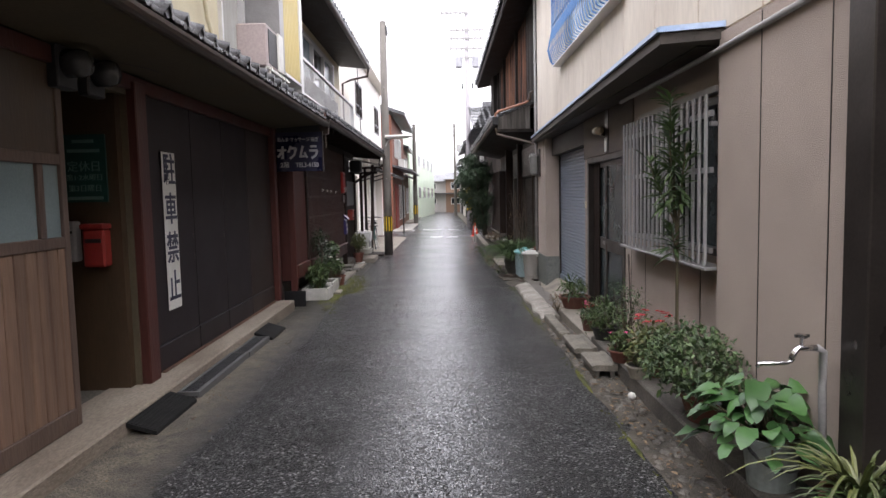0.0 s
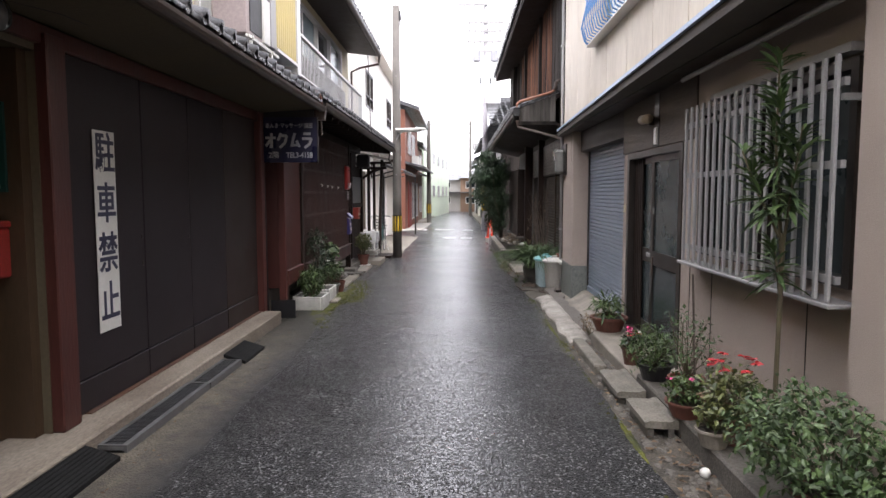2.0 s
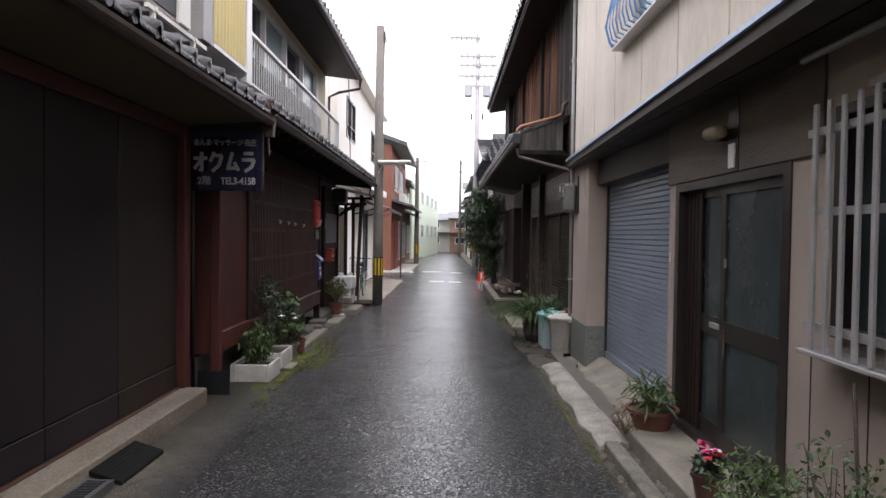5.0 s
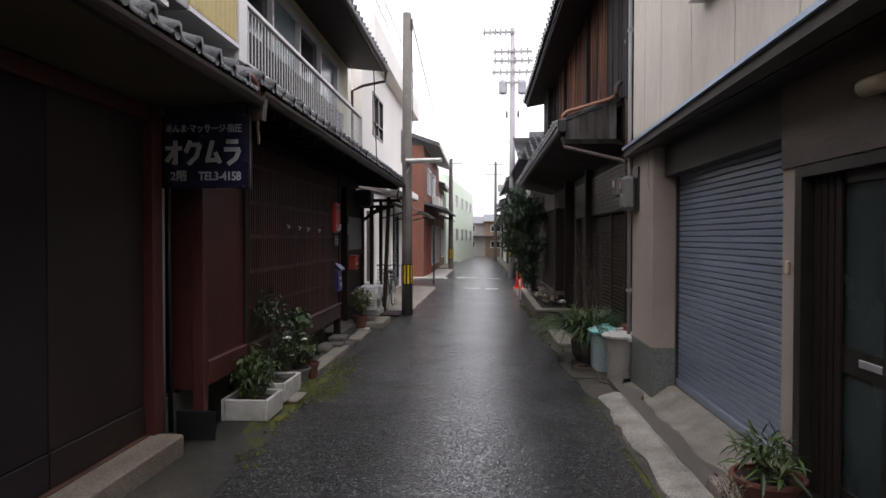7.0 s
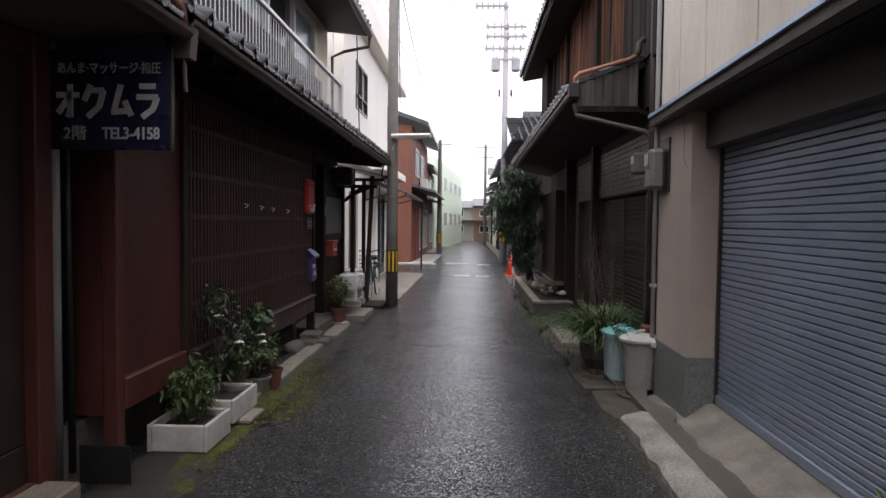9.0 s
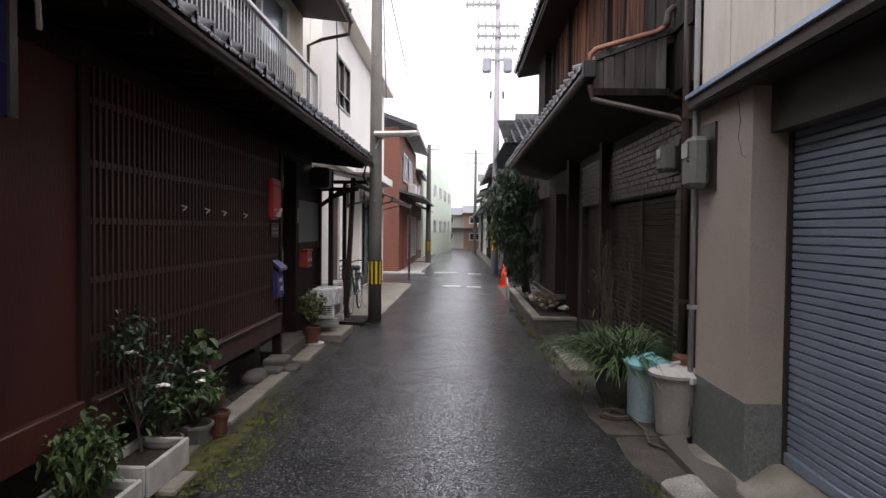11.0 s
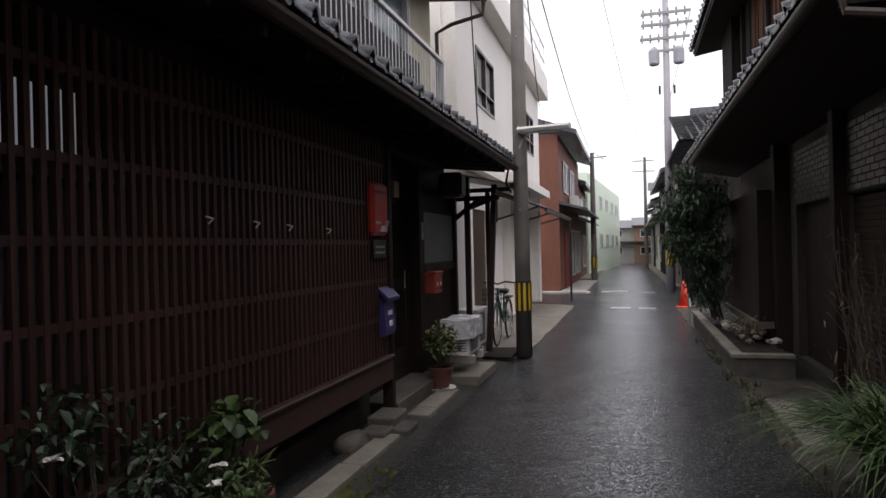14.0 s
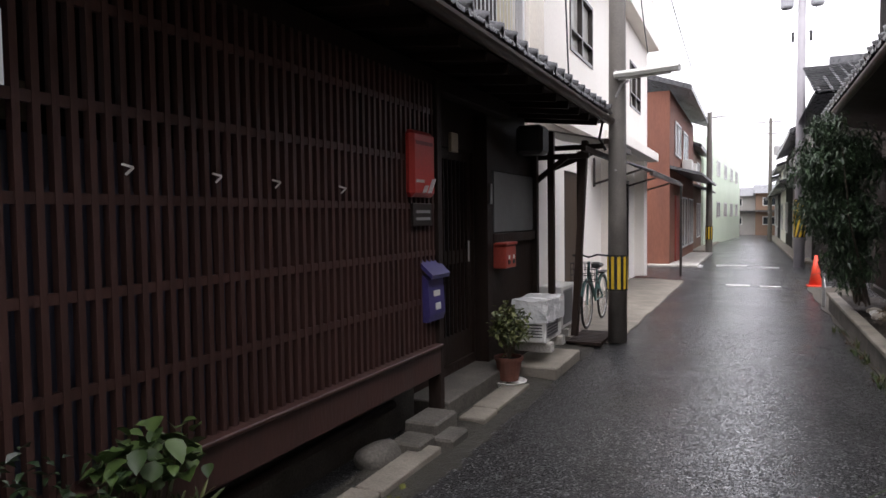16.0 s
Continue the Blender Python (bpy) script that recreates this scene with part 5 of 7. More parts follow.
cab = thing("soffit_cable", (-2.0, 5, 2.5), "thin dark cable along the eave soffit", "cable")
part("wire", tube([(-2.3, 4.6, 2.47), (-2.15, 5.0, 2.475), (-2.1, 6.0, 2.49), (-1.8, 6.3, 2.535), (-1.7, 6.5, 2.55)], 0.008, 5), BLACKPL, cab)

# gutter covers
for y0, y1, tilt in ((4.27, 4.98, 0.06), (7.25, 7.85, 0.05)):
    pl = thing("ramp_plate", (-1.9, (y0 + y1) / 2, 0), "black ribbed rubber kerb ramp", "ramp", group="kerb ramps")
    part("plate", prism([(-2.115, 0.03), (-2.115, 0.06), (-1.91, -0.004), (-1.91, -0.03)], y0, y1), mat("black_ramp_rubber", (0.012, 0.012, 0.012), (0.008, 0.008, 0.008), 0.75, 6, 60, 0.1, spec=0.2), pl)
    pieces("rib", B(-0.004, 0.004, y0 + 0.01, y1 - 0.01, 0, 0.005), mat("black_ramp_rubber", (0.012, 0.012, 0.012)), pl, [pose(-2.1 + 0.025 * i, 0, 0.0545 - 0.0078 * i) for i in range(8)])
for y0, y1 in ((5.1, 6.43), (6.45, 7.2)):
    gr = thing("drain_grate", (-2.02, (y0 + y1) / 2, -0.02), "steel bar grating over the roadside drain", "grate", group="drain grates")
    part("trough", B(-2.1, -1.95, y0, y1, -0.06, -0.01), BLACKPL, gr)
    fb = bmesh.new()
    for a in ((-2.108, -2.085, y0, y1), (-1.965, -1.93, y0, y1), (-2.085, -1.965, y0, y0 + 0.02), (-2.085, -1.965, y1 - 0.02, y1)):
        cube(fb, *a, -0.03, 0.022)
    part("frame_angle", fb, mat("dull_galvanised_angle", (0.16, 0.16, 0.16), (0.09, 0.09, 0.09), 0.5, 8, 60, 0.1, metal=0.3), gr)
    pieces("bar", B(-0.06, 0.06, -0.006, 0.006, -0.02, 0.018), mat("grate_steel", (0.1, 0.105, 0.11), (0.06, 0.06, 0.065), 0.45, 8, 60, 0.1, metal=0.6), gr, [pose(-2.025, y0 + 0.035 + 0.024 * i, 0.0) for i in range(int((y1 - y0 - 0.05) / 0.024))])

# hanging sign
sg = thing("hanging_signboard", (-2.0, 9.38, 1.88), "navy blue projecting signboard with white lettering", "sign")
part("board", B(-2.35, -1.665, 9.372, 9.4, 1.865, 2.405, 0.004), NAVY, sg)
part("edge", B(-1.667, -1.655, 9.366, 9.406, 1.86, 2.41), BRONZE, sg)
lettering("あんま·マッサージ·指圧", 0.066, pose(-2.0, 9.366, 2.3, 90, 0, 0), LETTER, sg, bold=0.001, sx=0.83)
lettering("2階", 0.085, pose(-2.19, 9.366, 1.95, 90, 0, 0), LETTER, sg, bold=0.001)
lettering("TEL3-4158", 0.088, pose(-1.88, 9.366, 1.95, 90, 0, 0), LETTER, sg, bold=0.002, sx=0.82)
strokes = {0: ((0.0, 0.68, 1.0, 0.68), (0.6, 1.0, 0.6, 0.0), (0.6, 0.05, 0.42, 0.1), (0.58, 0.62, 0.05, 0.12)),
           1: ((0.35, 1.0, 0.05, 0.5), (0.3, 0.82, 0.92, 0.82), (0.9, 0.82, 0.7, 0.3), (0.7, 0.32, 0.2, 0.0)),
           2: ((0.5, 1.0, 0.2, 0.2), (0.08, 0.16, 0.9, 0.2), (0.65, 0.5, 0.95, 0.05)),
           3: ((0.15, 0.95, 0.85, 0.95), (0.02, 0.62, 0.95, 0.62), (0.93, 0.62, 0.72, 0.22), (0.72, 0.24, 0.25, 0.0))}
for k in range(4):
    bm = bmesh.new()
    for x0, z0, x1, z1 in strokes[k]:
        beam(bm, (-2.29 + 0.147 * k + 0.125 * x0, 9.378, 2.04 + 0.175 * z0), (-2.29 + 0.147 * k + 0.125 * x1, 9.378, 2.04 + 0.175 * z1), 0.03, 0.03)
    part("name_mark", bm, LETTER, sg)
part("bracket", B(-2.3, -1.7, 9.38, 9.39, 2.4, 2.5), BLACKPL, sg)
rp = thing("rainwater_head", (-1.66, 9.45, 2.4), "brown rainwater head with pinkish elbow at the eave end", "rain pipe")
part("hopper", prism([(-1.69, 2.38), (-1.59, 2.38), (-1.575, 2.55), (-1.705, 2.55)], 9.45, 9.54), GUTTER, rp)
part("elbow", tube([(-1.72, 9.28, 2.71), (-1.66, 9.4, 2.69), (-1.64, 9.47, 2.65), (-1.64, 9.5, 2.55)], 0.026), mat("dull_pink_brown_pipe", (0.2, 0.09, 0.065), (0.13, 0.06, 0.045), 0.5, 6, 60, 0.1), rp, "faded pinkish pipe elbow", True)
part("chain", tube([(-1.64, 9.49, 2.38), (-1.63, 9.49, 2.2)], 0.012, 6), GUTTER, rp)
dp = thing("drain_pipe", (-2.4, 9.55, 0), "grey vertical drain pipe in the corner between houses", "pipe")
part("pipe", tube([(-2.4, 9.5, -0.02), (-2.4, 9.5, 2.5)], 0.035), ALU_GREY, dp, smooth=True)
part("pipe", tube([(-2.38, 9.62, -0.02), (-2.4, 9.62, 2.5)], 0.02), BLACKPL, dp, smooth=True)
fl = thing("leaning_plate", (-2.15, 9.68, -0.03), "dark steel plate leaning against the corner post", "plate")
pb = B(-2.33, -2.02, 9.6, 9.612, -0.03, 0.2, 0.003)
part("plate", pb, mat("dull_dark_steel", (0.024, 0.024, 0.026), (0.014, 0.014, 0.016), 0.5, 5, 40, 0.1, metal=0.4), fl)

ac = thing("air_conditioner", (-2.1, 8.0, 2.8), "pinkish-grey outdoor air conditioner on a white stand on the roof", "air conditioner")
part("body", B(-2.27, -1.93, 7.62, 8.3, 2.98, 3.45, 0.015), mat("pinkish_grey_steel", (0.42, 0.35, 0.34), (0.36, 0.3, 0.29), 0.5, 3, 40, 0.05), ac)
part("fan_grille", B(-1.935, -1.922, 7.68, 8.06, 3.02, 3.4), BLACKPL, ac)
part("front_panel", B(-1.935, -1.9, 8.08, 8.28, 2.99, 3.44, 0.008), WHITE, ac)
bm = bmesh.new()
for y in (7.7, 8.4):
    beam(bm, (-1.93, y, 2.72), (-1.93, y, 2.97), 0.03)
    beam(bm, (-2.3, y, 2.84), (-2.3, y, 2.97), 0.03)
    beam(bm, (-2.32, y, 2.96), (-1.9, y, 2.96), 0.03)
for x in (-2.3, -1.93):
    beam(bm, (x, 7.6, 2.96), (x, 8.65, 2.96), 0.03)
part("stand", bm, WHITE, ac, "white steel stand")
pp = thing("drain_hose", (-2.6, 7.6, 3.0), "pale hose hanging on the upper wall", "hose")
part("hose", tube([(-2.6, 7.4, 4.6), (-2.58, 7.45, 4.0), (-2.57, 7.6, 3.5), (-2.5, 7.7, 3.1), (-2.3, 7.75, 3.02)], 0.025), CREAM, pp, smooth=True)

# ---- left: things at the lattice house ----
for i, (y, z) in enumerate(((12.06, 1.63), (12.52, 1.62), (12.92, 1.61), (13.5, 1.6))):
    pt = thing("paper_knot", (-2.16, y, z), "white folded paper tied to a lattice bar", "paper", group="paper knots")
    part("fold", beam(beam(bmesh.new(), (-2.172, y - 0.02, z + 0.012), (-2.145, y + 0.01, z), 0.02, 0.008), (-2.145, y + 0.01, z), (-2.165, y - 0.008, z - 0.028), 0.018, 0.008), WHITE, pt)
ex = thing("red_box", (-2.12, 14.46, 1.57), "red enamel wall box with white slanted marks", "box")
part("body", B(-2.21, -2.12, 14.3, 14.66, 1.57, 2.03, 0.03), RED, ex)
part("mark", beam(beam(bmesh.new(), (-2.116, 14.52, 1.6), (-2.116, 14.6, 1.7), 0.05, 0.006), (-2.116, 14.44, 1.6), (-2.116, 14.48, 1.65), 0.05, 0.006), LETTER, ex)
part("text_bar", B(-2.118, -2.114, 14.34, 14.46, 1.67, 1.69), LETTER, ex)
part("text_bar", B(-2.118, -2.114, 14.34, 14.6, 1.93, 1.955), mat("dark_red", (0.2, 0.02, 0.02), (0.17, 0.02, 0.02), 0.5, 5, 40, 0), ex)
pq = thing("name_plaque", (-2.14, 14.5, 1.36), "small dark plaque under the red box", "plaque")
part("plate", B(-2.165, -2.145, 14.34, 14.64, 1.37, 1.53, 0.004), BRONZE, pq)
part("text_bar", B(-2.145, -2.141, 14.38, 14.6, 1.46, 1.48), ALU_GREY, pq)
part("text_bar", B(-2.145, -2.141, 14.38, 14.6, 1.41, 1.43), ALU_GREY, pq)
bl = thing("blue_mailbox", (-2.1, 14.65, 0.68), "purple-blue hanging plastic mailbox with a sloped lid", "mailbox")
BLP = mat("purple_blue_plastic", (0.06, 0.05, 0.19), (0.05, 0.04, 0.15), 0.35, 5, 40, 0)
part("body", prism([(-2.22, 0.68), (-2.13, 0.68), (-2.115, 0.73), (-2.13, 0.98), (-2.22, 1.05)], 14.52, 14.78), BLP, bl)
part("lid", prism([(-2.22, 1.12), (-2.22, 1.15), (-2.08, 1.02), (-2.09, 0.99)], 14.5, 14.8), BLP, bl, "sloped lid")
part("sticker", B(-2.126, -2.118, 14.6, 14.7, 0.86, 0.9), WHITE, bl)
part("sticker", B(-2.122, -2.112, 14.62, 14.7, 0.76, 0.81), WHITE, bl)
nb = thing("notice_board", (-2.38, 17.2, 1.25), "grey weathered board fixed on the dark wall", "board")
part("sheet", B(-2.4, -2.375, 16.55, 17.85, 1.27, 1.88, 0.004), mat("weathered_grey_sheet", (0.24, 0.25, 0.25), (0.14, 0.145, 0.145), 0.4, 4, 40, 0.1, metal=0.2), nb)
part("batten", B(-2.4, -2.36, 16.5, 17.9, 1.16, 1.26, 0.004), DARK_WOOD, nb)
m2 = thing("red_mailbox", (-2.3, 16.7, 0.9), "small red metal mailbox on the dark board wall", "mailbox")
part("body", B(-2.4, -2.25, 16.53, 16.85, 0.91, 1.14, 0.012), mat("faded_red_enamel", (0.4, 0.06, 0.04), (0.3, 0.05, 0.035), 0.5, 5, 40, 0.05), m2)
part("lid", B(-2.4, -2.235, 16.515, 16.865, 1.14, 1.17, 0.008), mat("faded_red_enamel", (0.4, 0.06, 0.04)), m2)
for y in (16.7, 16.84):
    part("hole", B(-2.25, -2.245, y - 0.1, y - 0.04, 0.95, 0.99), BLACKPL, m2)
    part("sticker", B(-2.25, -2.244, y - 0.09, y - 0.05, 1.0, 1.04), WHITE, m2)
mt = thing("wall_lamp", (-2.3, 17.4, 2.2), "dark lamp housing under the eave", "lamp")
part("housing", B(-2.4, -2.1, 17.3, 17.6, 2.1, 2.42, 0.04), BLACKPL, mt)
tag = thing("door_plate", (-2.35, 15.4, 2.1), "pale name plate above the entrance", "plate")
part("plate", B(-2.36, -2.33, 15.42, 15.56, 1.98, 2.14, 0.004), mat("bare_wood_plate", (0.4, 0.33, 0.22), (0.3, 0.24, 0.16), 0.6, 4, 40, 0.05), tag)
bellp = thing("door_bell", (-2.36, 16.36, 1.6), "pale switch plate on the door post", "switch")
part("plate", B(-2.36, -2.345, 16.37, 16.43, 1.55, 1.75, 0.004), ALU_GREY, bellp)
struct("doorstep", B(-2.6, -2.14, 14.85, 16.5, -0.2, 0.015, 0.01), CONC_DARK, "worn concrete doorstep", "step")
rng = random.Random(4)
for i, (y0, y1, x0, x1, z) in enumerate(((11.0, 12.3, -2.08, -1.9, 0.0), (12.32, 13.4, -2.08, -1.89, 0.0), (13.42, 14.2, -2.07, -1.89, 0.005), (14.9, 15.2, -2.07, -1.86, 0.0), (15.25, 16.1, -2.1, -1.88, -0.005))):
    st = thing("paving_slab", ((x0 + x1) / 2, (y0 + y1) / 2, -0.05), "narrow worn stone slab covering the gutter", "slab", group="gutter slabs")
    part("slab", B(x0, x1, y0, y1, -0.05, z, 0.008), CONC, st)
for x0, x1, y0, y1, z1 in ((-2.25, -2.0, 14.35, 14.72, 0.1), (-2.12, -1.86, 14.3, 14.6, 0.02), (-2.2, -1.98, 14.05, 14.3, 0.05)):
    st = thing("step_stone", ((x0 + x1) / 2, (y0 + y1) / 2, -0.06), "grey stone block by the lattice corner", "stone", group="step stones")
    part("block", B(x0, x1, y0, y1, -0.06, z1, 0.015), CONC_DARK, st)
rk = thing("round_rock", (-2.2, 13.85, -0.03), "pale rounded rock under the lattice", "rock")
bm = bmesh.new()
bmesh.ops.create_icosphere(bm, subdivisions=3, radius=0.13, matrix=Matrix.Translation((-2.2, 13.9, -0.02)) @ Matrix.Diagonal((1.1, 1.4, 0.8, 1)))
for v in bm.verts:
    v.co += Vector((0.3, 1.0, 0.5)) * 0.04 * noise.noise(v.co * 6)
part("rock", bm, CONC_DARK, rk, smooth=True)
pipe_low = thing("low_pipe", (-2.38, 12.5, 0.1), "dark pipe running low along the wall", "pipe")
part("pipe", tube([(-2.36, 10.8, 0.06), (-2.36, 14.4, 0.1)], 0.03), DARK_WOOD, pipe_low, smooth=True)

wc = thing("lit_pane", (-3.2, 11.9, 2.03), "small lit frosted pane seen behind the lattice", "window pane")
part("sheet", B(-3.21, -3.2, 11.5, 12.33, 2.03, 2.42), mat("lit_frosted_pane", (0.8, 0.8, 0.78), (0.75, 0.75, 0.73), 0.3, 3, 40, 0), wc)
MATS["lit_frosted_pane"].node_tree.nodes["Principled BSDF"].inputs["Emission Color"].default_value = (0.9, 0.95, 1, 1)
MATS["lit_frosted_pane"].node_tree.nodes["Principled BSDF"].inputs["Emission Strength"].default_value = 0.09
# porch frame of posts and beams
pf = thing("porch_frame", (-2.1, 18.6, 0), "old dark timber porch frame carrying a small roof", "porch")
PALE_BOARD = mat("pale_weathered_sheet", (0.5, 0.48, 0.44), (0.35, 0.33, 0.3), 0.7, 3, 40, 0.1)
for a, b in (((-2.2, 18.02, -0.02), (-2.2, 18.02, 2.42)), ((-1.97, 18.2, -0.02), (-1.93, 18.62, 2.35)), ((-2.3, 19.9, 0), (-2.3, 19.9, 2.35))):
    part("post", beam(bmesh.new(), a, b, 0.07, 0.08), DARK_WOOD, pf)
for a, b in (((-2.6, 18.02, 2.12), (-1.75, 18.02, 2.12)), ((-2.6, 18.62, 2.28), (-1.7, 18.62, 2.28)), ((-1.8, 17.95, 2.2), (-1.8, 20.0, 2.2)), ((-2.2, 18.02, 1.98), (-1.8, 18.5, 2.2)), ((-2.5, 18.0, 1.75), (-2.0, 18.0, 2.12))):
    part("beam", beam(bmesh.new(), a, b, 0.05, 0.06), DARK_WOOD, pf)
part("roof_sheet", prism([(-2.66, 2.56), (-2.66, 2.58), (-1.66, 2.36), (-1.66, 2.34)], 18.62, 20.3), PALE_BOARD, pf)
part("roof_edge", B(-1.7, -1.64, 18.62, 20.3, 2.3, 2.37), GUTTER, pf)


def condenser(x0, x1, y0, y1, z0, z1, label, wrapped=False):
    c = thing("air_conditioner", ((x0 + x1) / 2, (y0 + y1) / 2, z0), label, "air conditioner")
    part("body", B(x0, x1, y0, y1, z0, z1, 0.012), WHITE, c)
    g = part("fan_grille", B(x1 - 0.004, x1 + 0.008, y0 + 0.04, y0 + (y1 - y0) * 0.7, z0 + 0.05, z1 - 0.05), ALU_GREY, c)
    pieces("louvre", B(0, 0.008, y0 + 0.05, y0 + (y1 - y0) * 0.68, -0.004, 0.004), BLACKPL, g, [pose(x1 + 0.006, 0, z0 + 0.07 + 0.03 * i) for i in range(int((z1 - z0 - 0.12) / 0.03))])
    pieces("side_louvre", B(x0 + 0.03, x1 - 0.03, 0, 0.008, -0.004, 0.004), BLACKPL, g, [pose(0, y0 - 0.008, z0 + 0.06 + 0.03 * i) for i in range(5)])
    for y in (y0 + 0.06, y1 - 0.14):
        part("foot", B(x0 - 0.02, x1 + 0.05, y, y + 0.1, z0 - 0.1, z0, 0.012), CONC_PALE, c, "concrete foot block")
    if wrapped:
        bm = bmesh.new()
        cube(bm, x0 - 0.02, x1 + 0.025, y0 - 0.025, y1 + 0.02, z0 + 0.2, z1 + 0.015)
        bmesh.ops.subdivide_edges(bm, edges=bm.edges[:], cuts=7, use_grid_fill=True)
        for v in bm.verts:
            v.co += Vector((1, 1, 0.6)) * 0.016 * noise.noise(v.co * 14) + Vector((0, 0, 0.02 * noise.noise(v.co * 6)))
        part("plastic_wrap", bm, mat("silver_plastic_sheet", (0.8, 0.8, 0.79), (0.66, 0.66, 0.65), 0.25, 6, 40, 0.15), c, "crumpled silver plastic cover")
    return c


condenser(-2.2, -1.88, 16.62, 17.25, 0.17, 0.58, "white air conditioner wrapped in silver plastic on concrete blocks", True)
cb = thing("plinth_slab", (-1.95, 17.1, -0.05), "concrete slab under the air conditioner", "slab")
part("slab", B(-2.25, -1.74, 16.5, 17.5, -0.05, 0.07, 0.012), CONC, cb)
condenser(-2.5, -2.2, 18.5, 19.2, 0.12, 0.66, "white air conditioner beside the porch post")
gr = thing("wooden_grate", (-1.85, 18.9, -0.02), "old wooden slat cover over the gutter", "grate")
for i in range(9):
    part("slat", B(-2.1, -1.68, 18.3 + 0.1 * i, 18.38 + 0.1 * i, -0.02, 0.02, 0.004), DARK_WOOD, gr)


# ---- plants ----
GREEN_MID = leaf_mat("mid_green_leaf", (0.08, 0.13, 0.03), (0.026, 0.05, 0.014), 0.5)
GREEN_DARK = leaf_mat("dark_glossy_leaf", (0.032, 0.06, 0.024), (0.013, 0.026, 0.012), 0.35)
GREEN_BLUE = leaf_mat("blue_green_leaf", (0.08, 0.13, 0.04), (0.03, 0.058, 0.02), 0.5)
GREEN_BIG = leaf_mat("large_green_leaf", (0.065, 0.16, 0.04), (0.028, 0.08, 0.022), 0.42)
GREEN_YEL = leaf_mat("yellow_green_leaf", (0.17, 0.185, 0.06), (0.05, 0.07, 0.022), 0.45)
NANDINA = leaf_mat("deep_green_leaf", (0.042, 0.082, 0.032), (0.017, 0.035, 0.015), 0.4)
RED_LEAF = leaf_mat("red_petal", (0.62, 0.03, 0.03), (0.4, 0.02, 0.03), 0.5, 0.1)
PINK = leaf_mat("pink_petal", (0.65, 0.08, 0.25), (0.5, 0.04, 0.15), 0.5, 0.1)
WHITE_PET = leaf_mat("white_petal", (0.8, 0.76, 0.72), (0.7, 0.66, 0.62), 0.5, 0.1)
DRY = leaf_mat("dry_leaf", (0.19, 0.13, 0.07), (0.09, 0.055, 0.032), 0.7, 0.2)
STEM = mat("green_brown_stem", (0.13, 0.11, 0.06), (0.08, 0.06, 0.04), 0.7, 10, 60, 0.1)
BARK = mat("grey_brown_bark", (0.14, 0.11, 0.085), (0.07, 0.055, 0.045), 0.85, 10, 60, 0.4)


def pot(parent, x, y, z, r, h, material, soil=True, name="pot"):
    p = part(name, lathe([(r * 0.68, 0), (r * 0.95, h * 0.86), (r * 1.05, h * 0.86), (r * 1.05, h), (r * 0.92, h), (r * 0.88, h * 0.86)], (x, y, z), 20), material, parent, smooth=False)
    if soil:
        part("soil", lathe([(0.001, h * 0.8), (r * 0.87, h * 0.84), (r * 0.87, h * 0.86), (0.001, h * 0.88)], (x, y, z), 12), SOIL, parent)
    return p


def stems(bm, base, tips, r, rng):
    for t in tips:
        a, b = Vector(base), Vector(t)
        mid = a.lerp(b, 0.5) + Vector((rng.uniform(-0.05, 0.05), rng.uniform(-0.05, 0.05), 0.04)) * (b - a).length
        beam(bm, a, mid, r, r * 0.8, 5)
        beam(bm, mid, b, r * 0.8, r * 0.45, 5)
    return bm


def cloud(rng, c, rad, n, shell=0.35):
    """Points scattered in an uneven ellipsoid, denser towards its outside."""
    out = []
    while len(out) < n:
        v = Vector((rng.gauss(0, 1), rng.gauss(0, 1), rng.gauss(0, 1))).normalized()
        k = (shell + (1 - shell) * rng.random() ** 0.5) * (0.82 + 0.55 * noise.noise(v * 2.6 + Vector(c)))
        out.append((c[0] + v.x * rad[0] * k, c[1] + v.y * rad[1] * k, c[2] + v.z * rad[2] * k))
    return out


def bush(name, label, base, c, rad, n, lf, wd, m_leaf, seed, category="plant", pot_spec=None, droop=0.3, up=0.3, flowers=None, stem_r=0.006, n_stems=14, group=""):
    rng = random.Random(seed)
    t = thing(name, base, label, category, group)
    if pot_spec:
        pot(t, base[0], base[1], base[2], *pot_spec)
        base = (base[0], base[1], base[2] + pot_spec[1] * 0.85)
    pts = cloud(rng, c, rad, n)
    part("stem", stems(bmesh.new(), base, [pts[i * (n // n_stems)] for i in range(n_stems)], stem_r, rng), STEM, t)
    leaves("foliage", m_leaf, t, pts, lf, wd, droop, up, rng, shape=BROAD if wd > 0.06 else NARROW)
    for fm, fn, fl_, fw in flowers or ():
        fp = []
        fd = []
        for k in range(fn):
            q = Vector(pts[rng.randrange(n)])
            q.z = c[2] + rad[2] * rng.uniform(0.55, 1.1)
            a0 = rng.uniform(0, 6)
            for j in range(6):
                fp.append(q)
                fd.append((math.cos(a0 + j * 1.05), math.sin(a0 + j * 1.05), rng.uniform(0.1, 0.7)))
        leaves("flowers", fm, t, fp, fl_, fw, 0.3, 0.2, rng, dirs=fd)
    return t


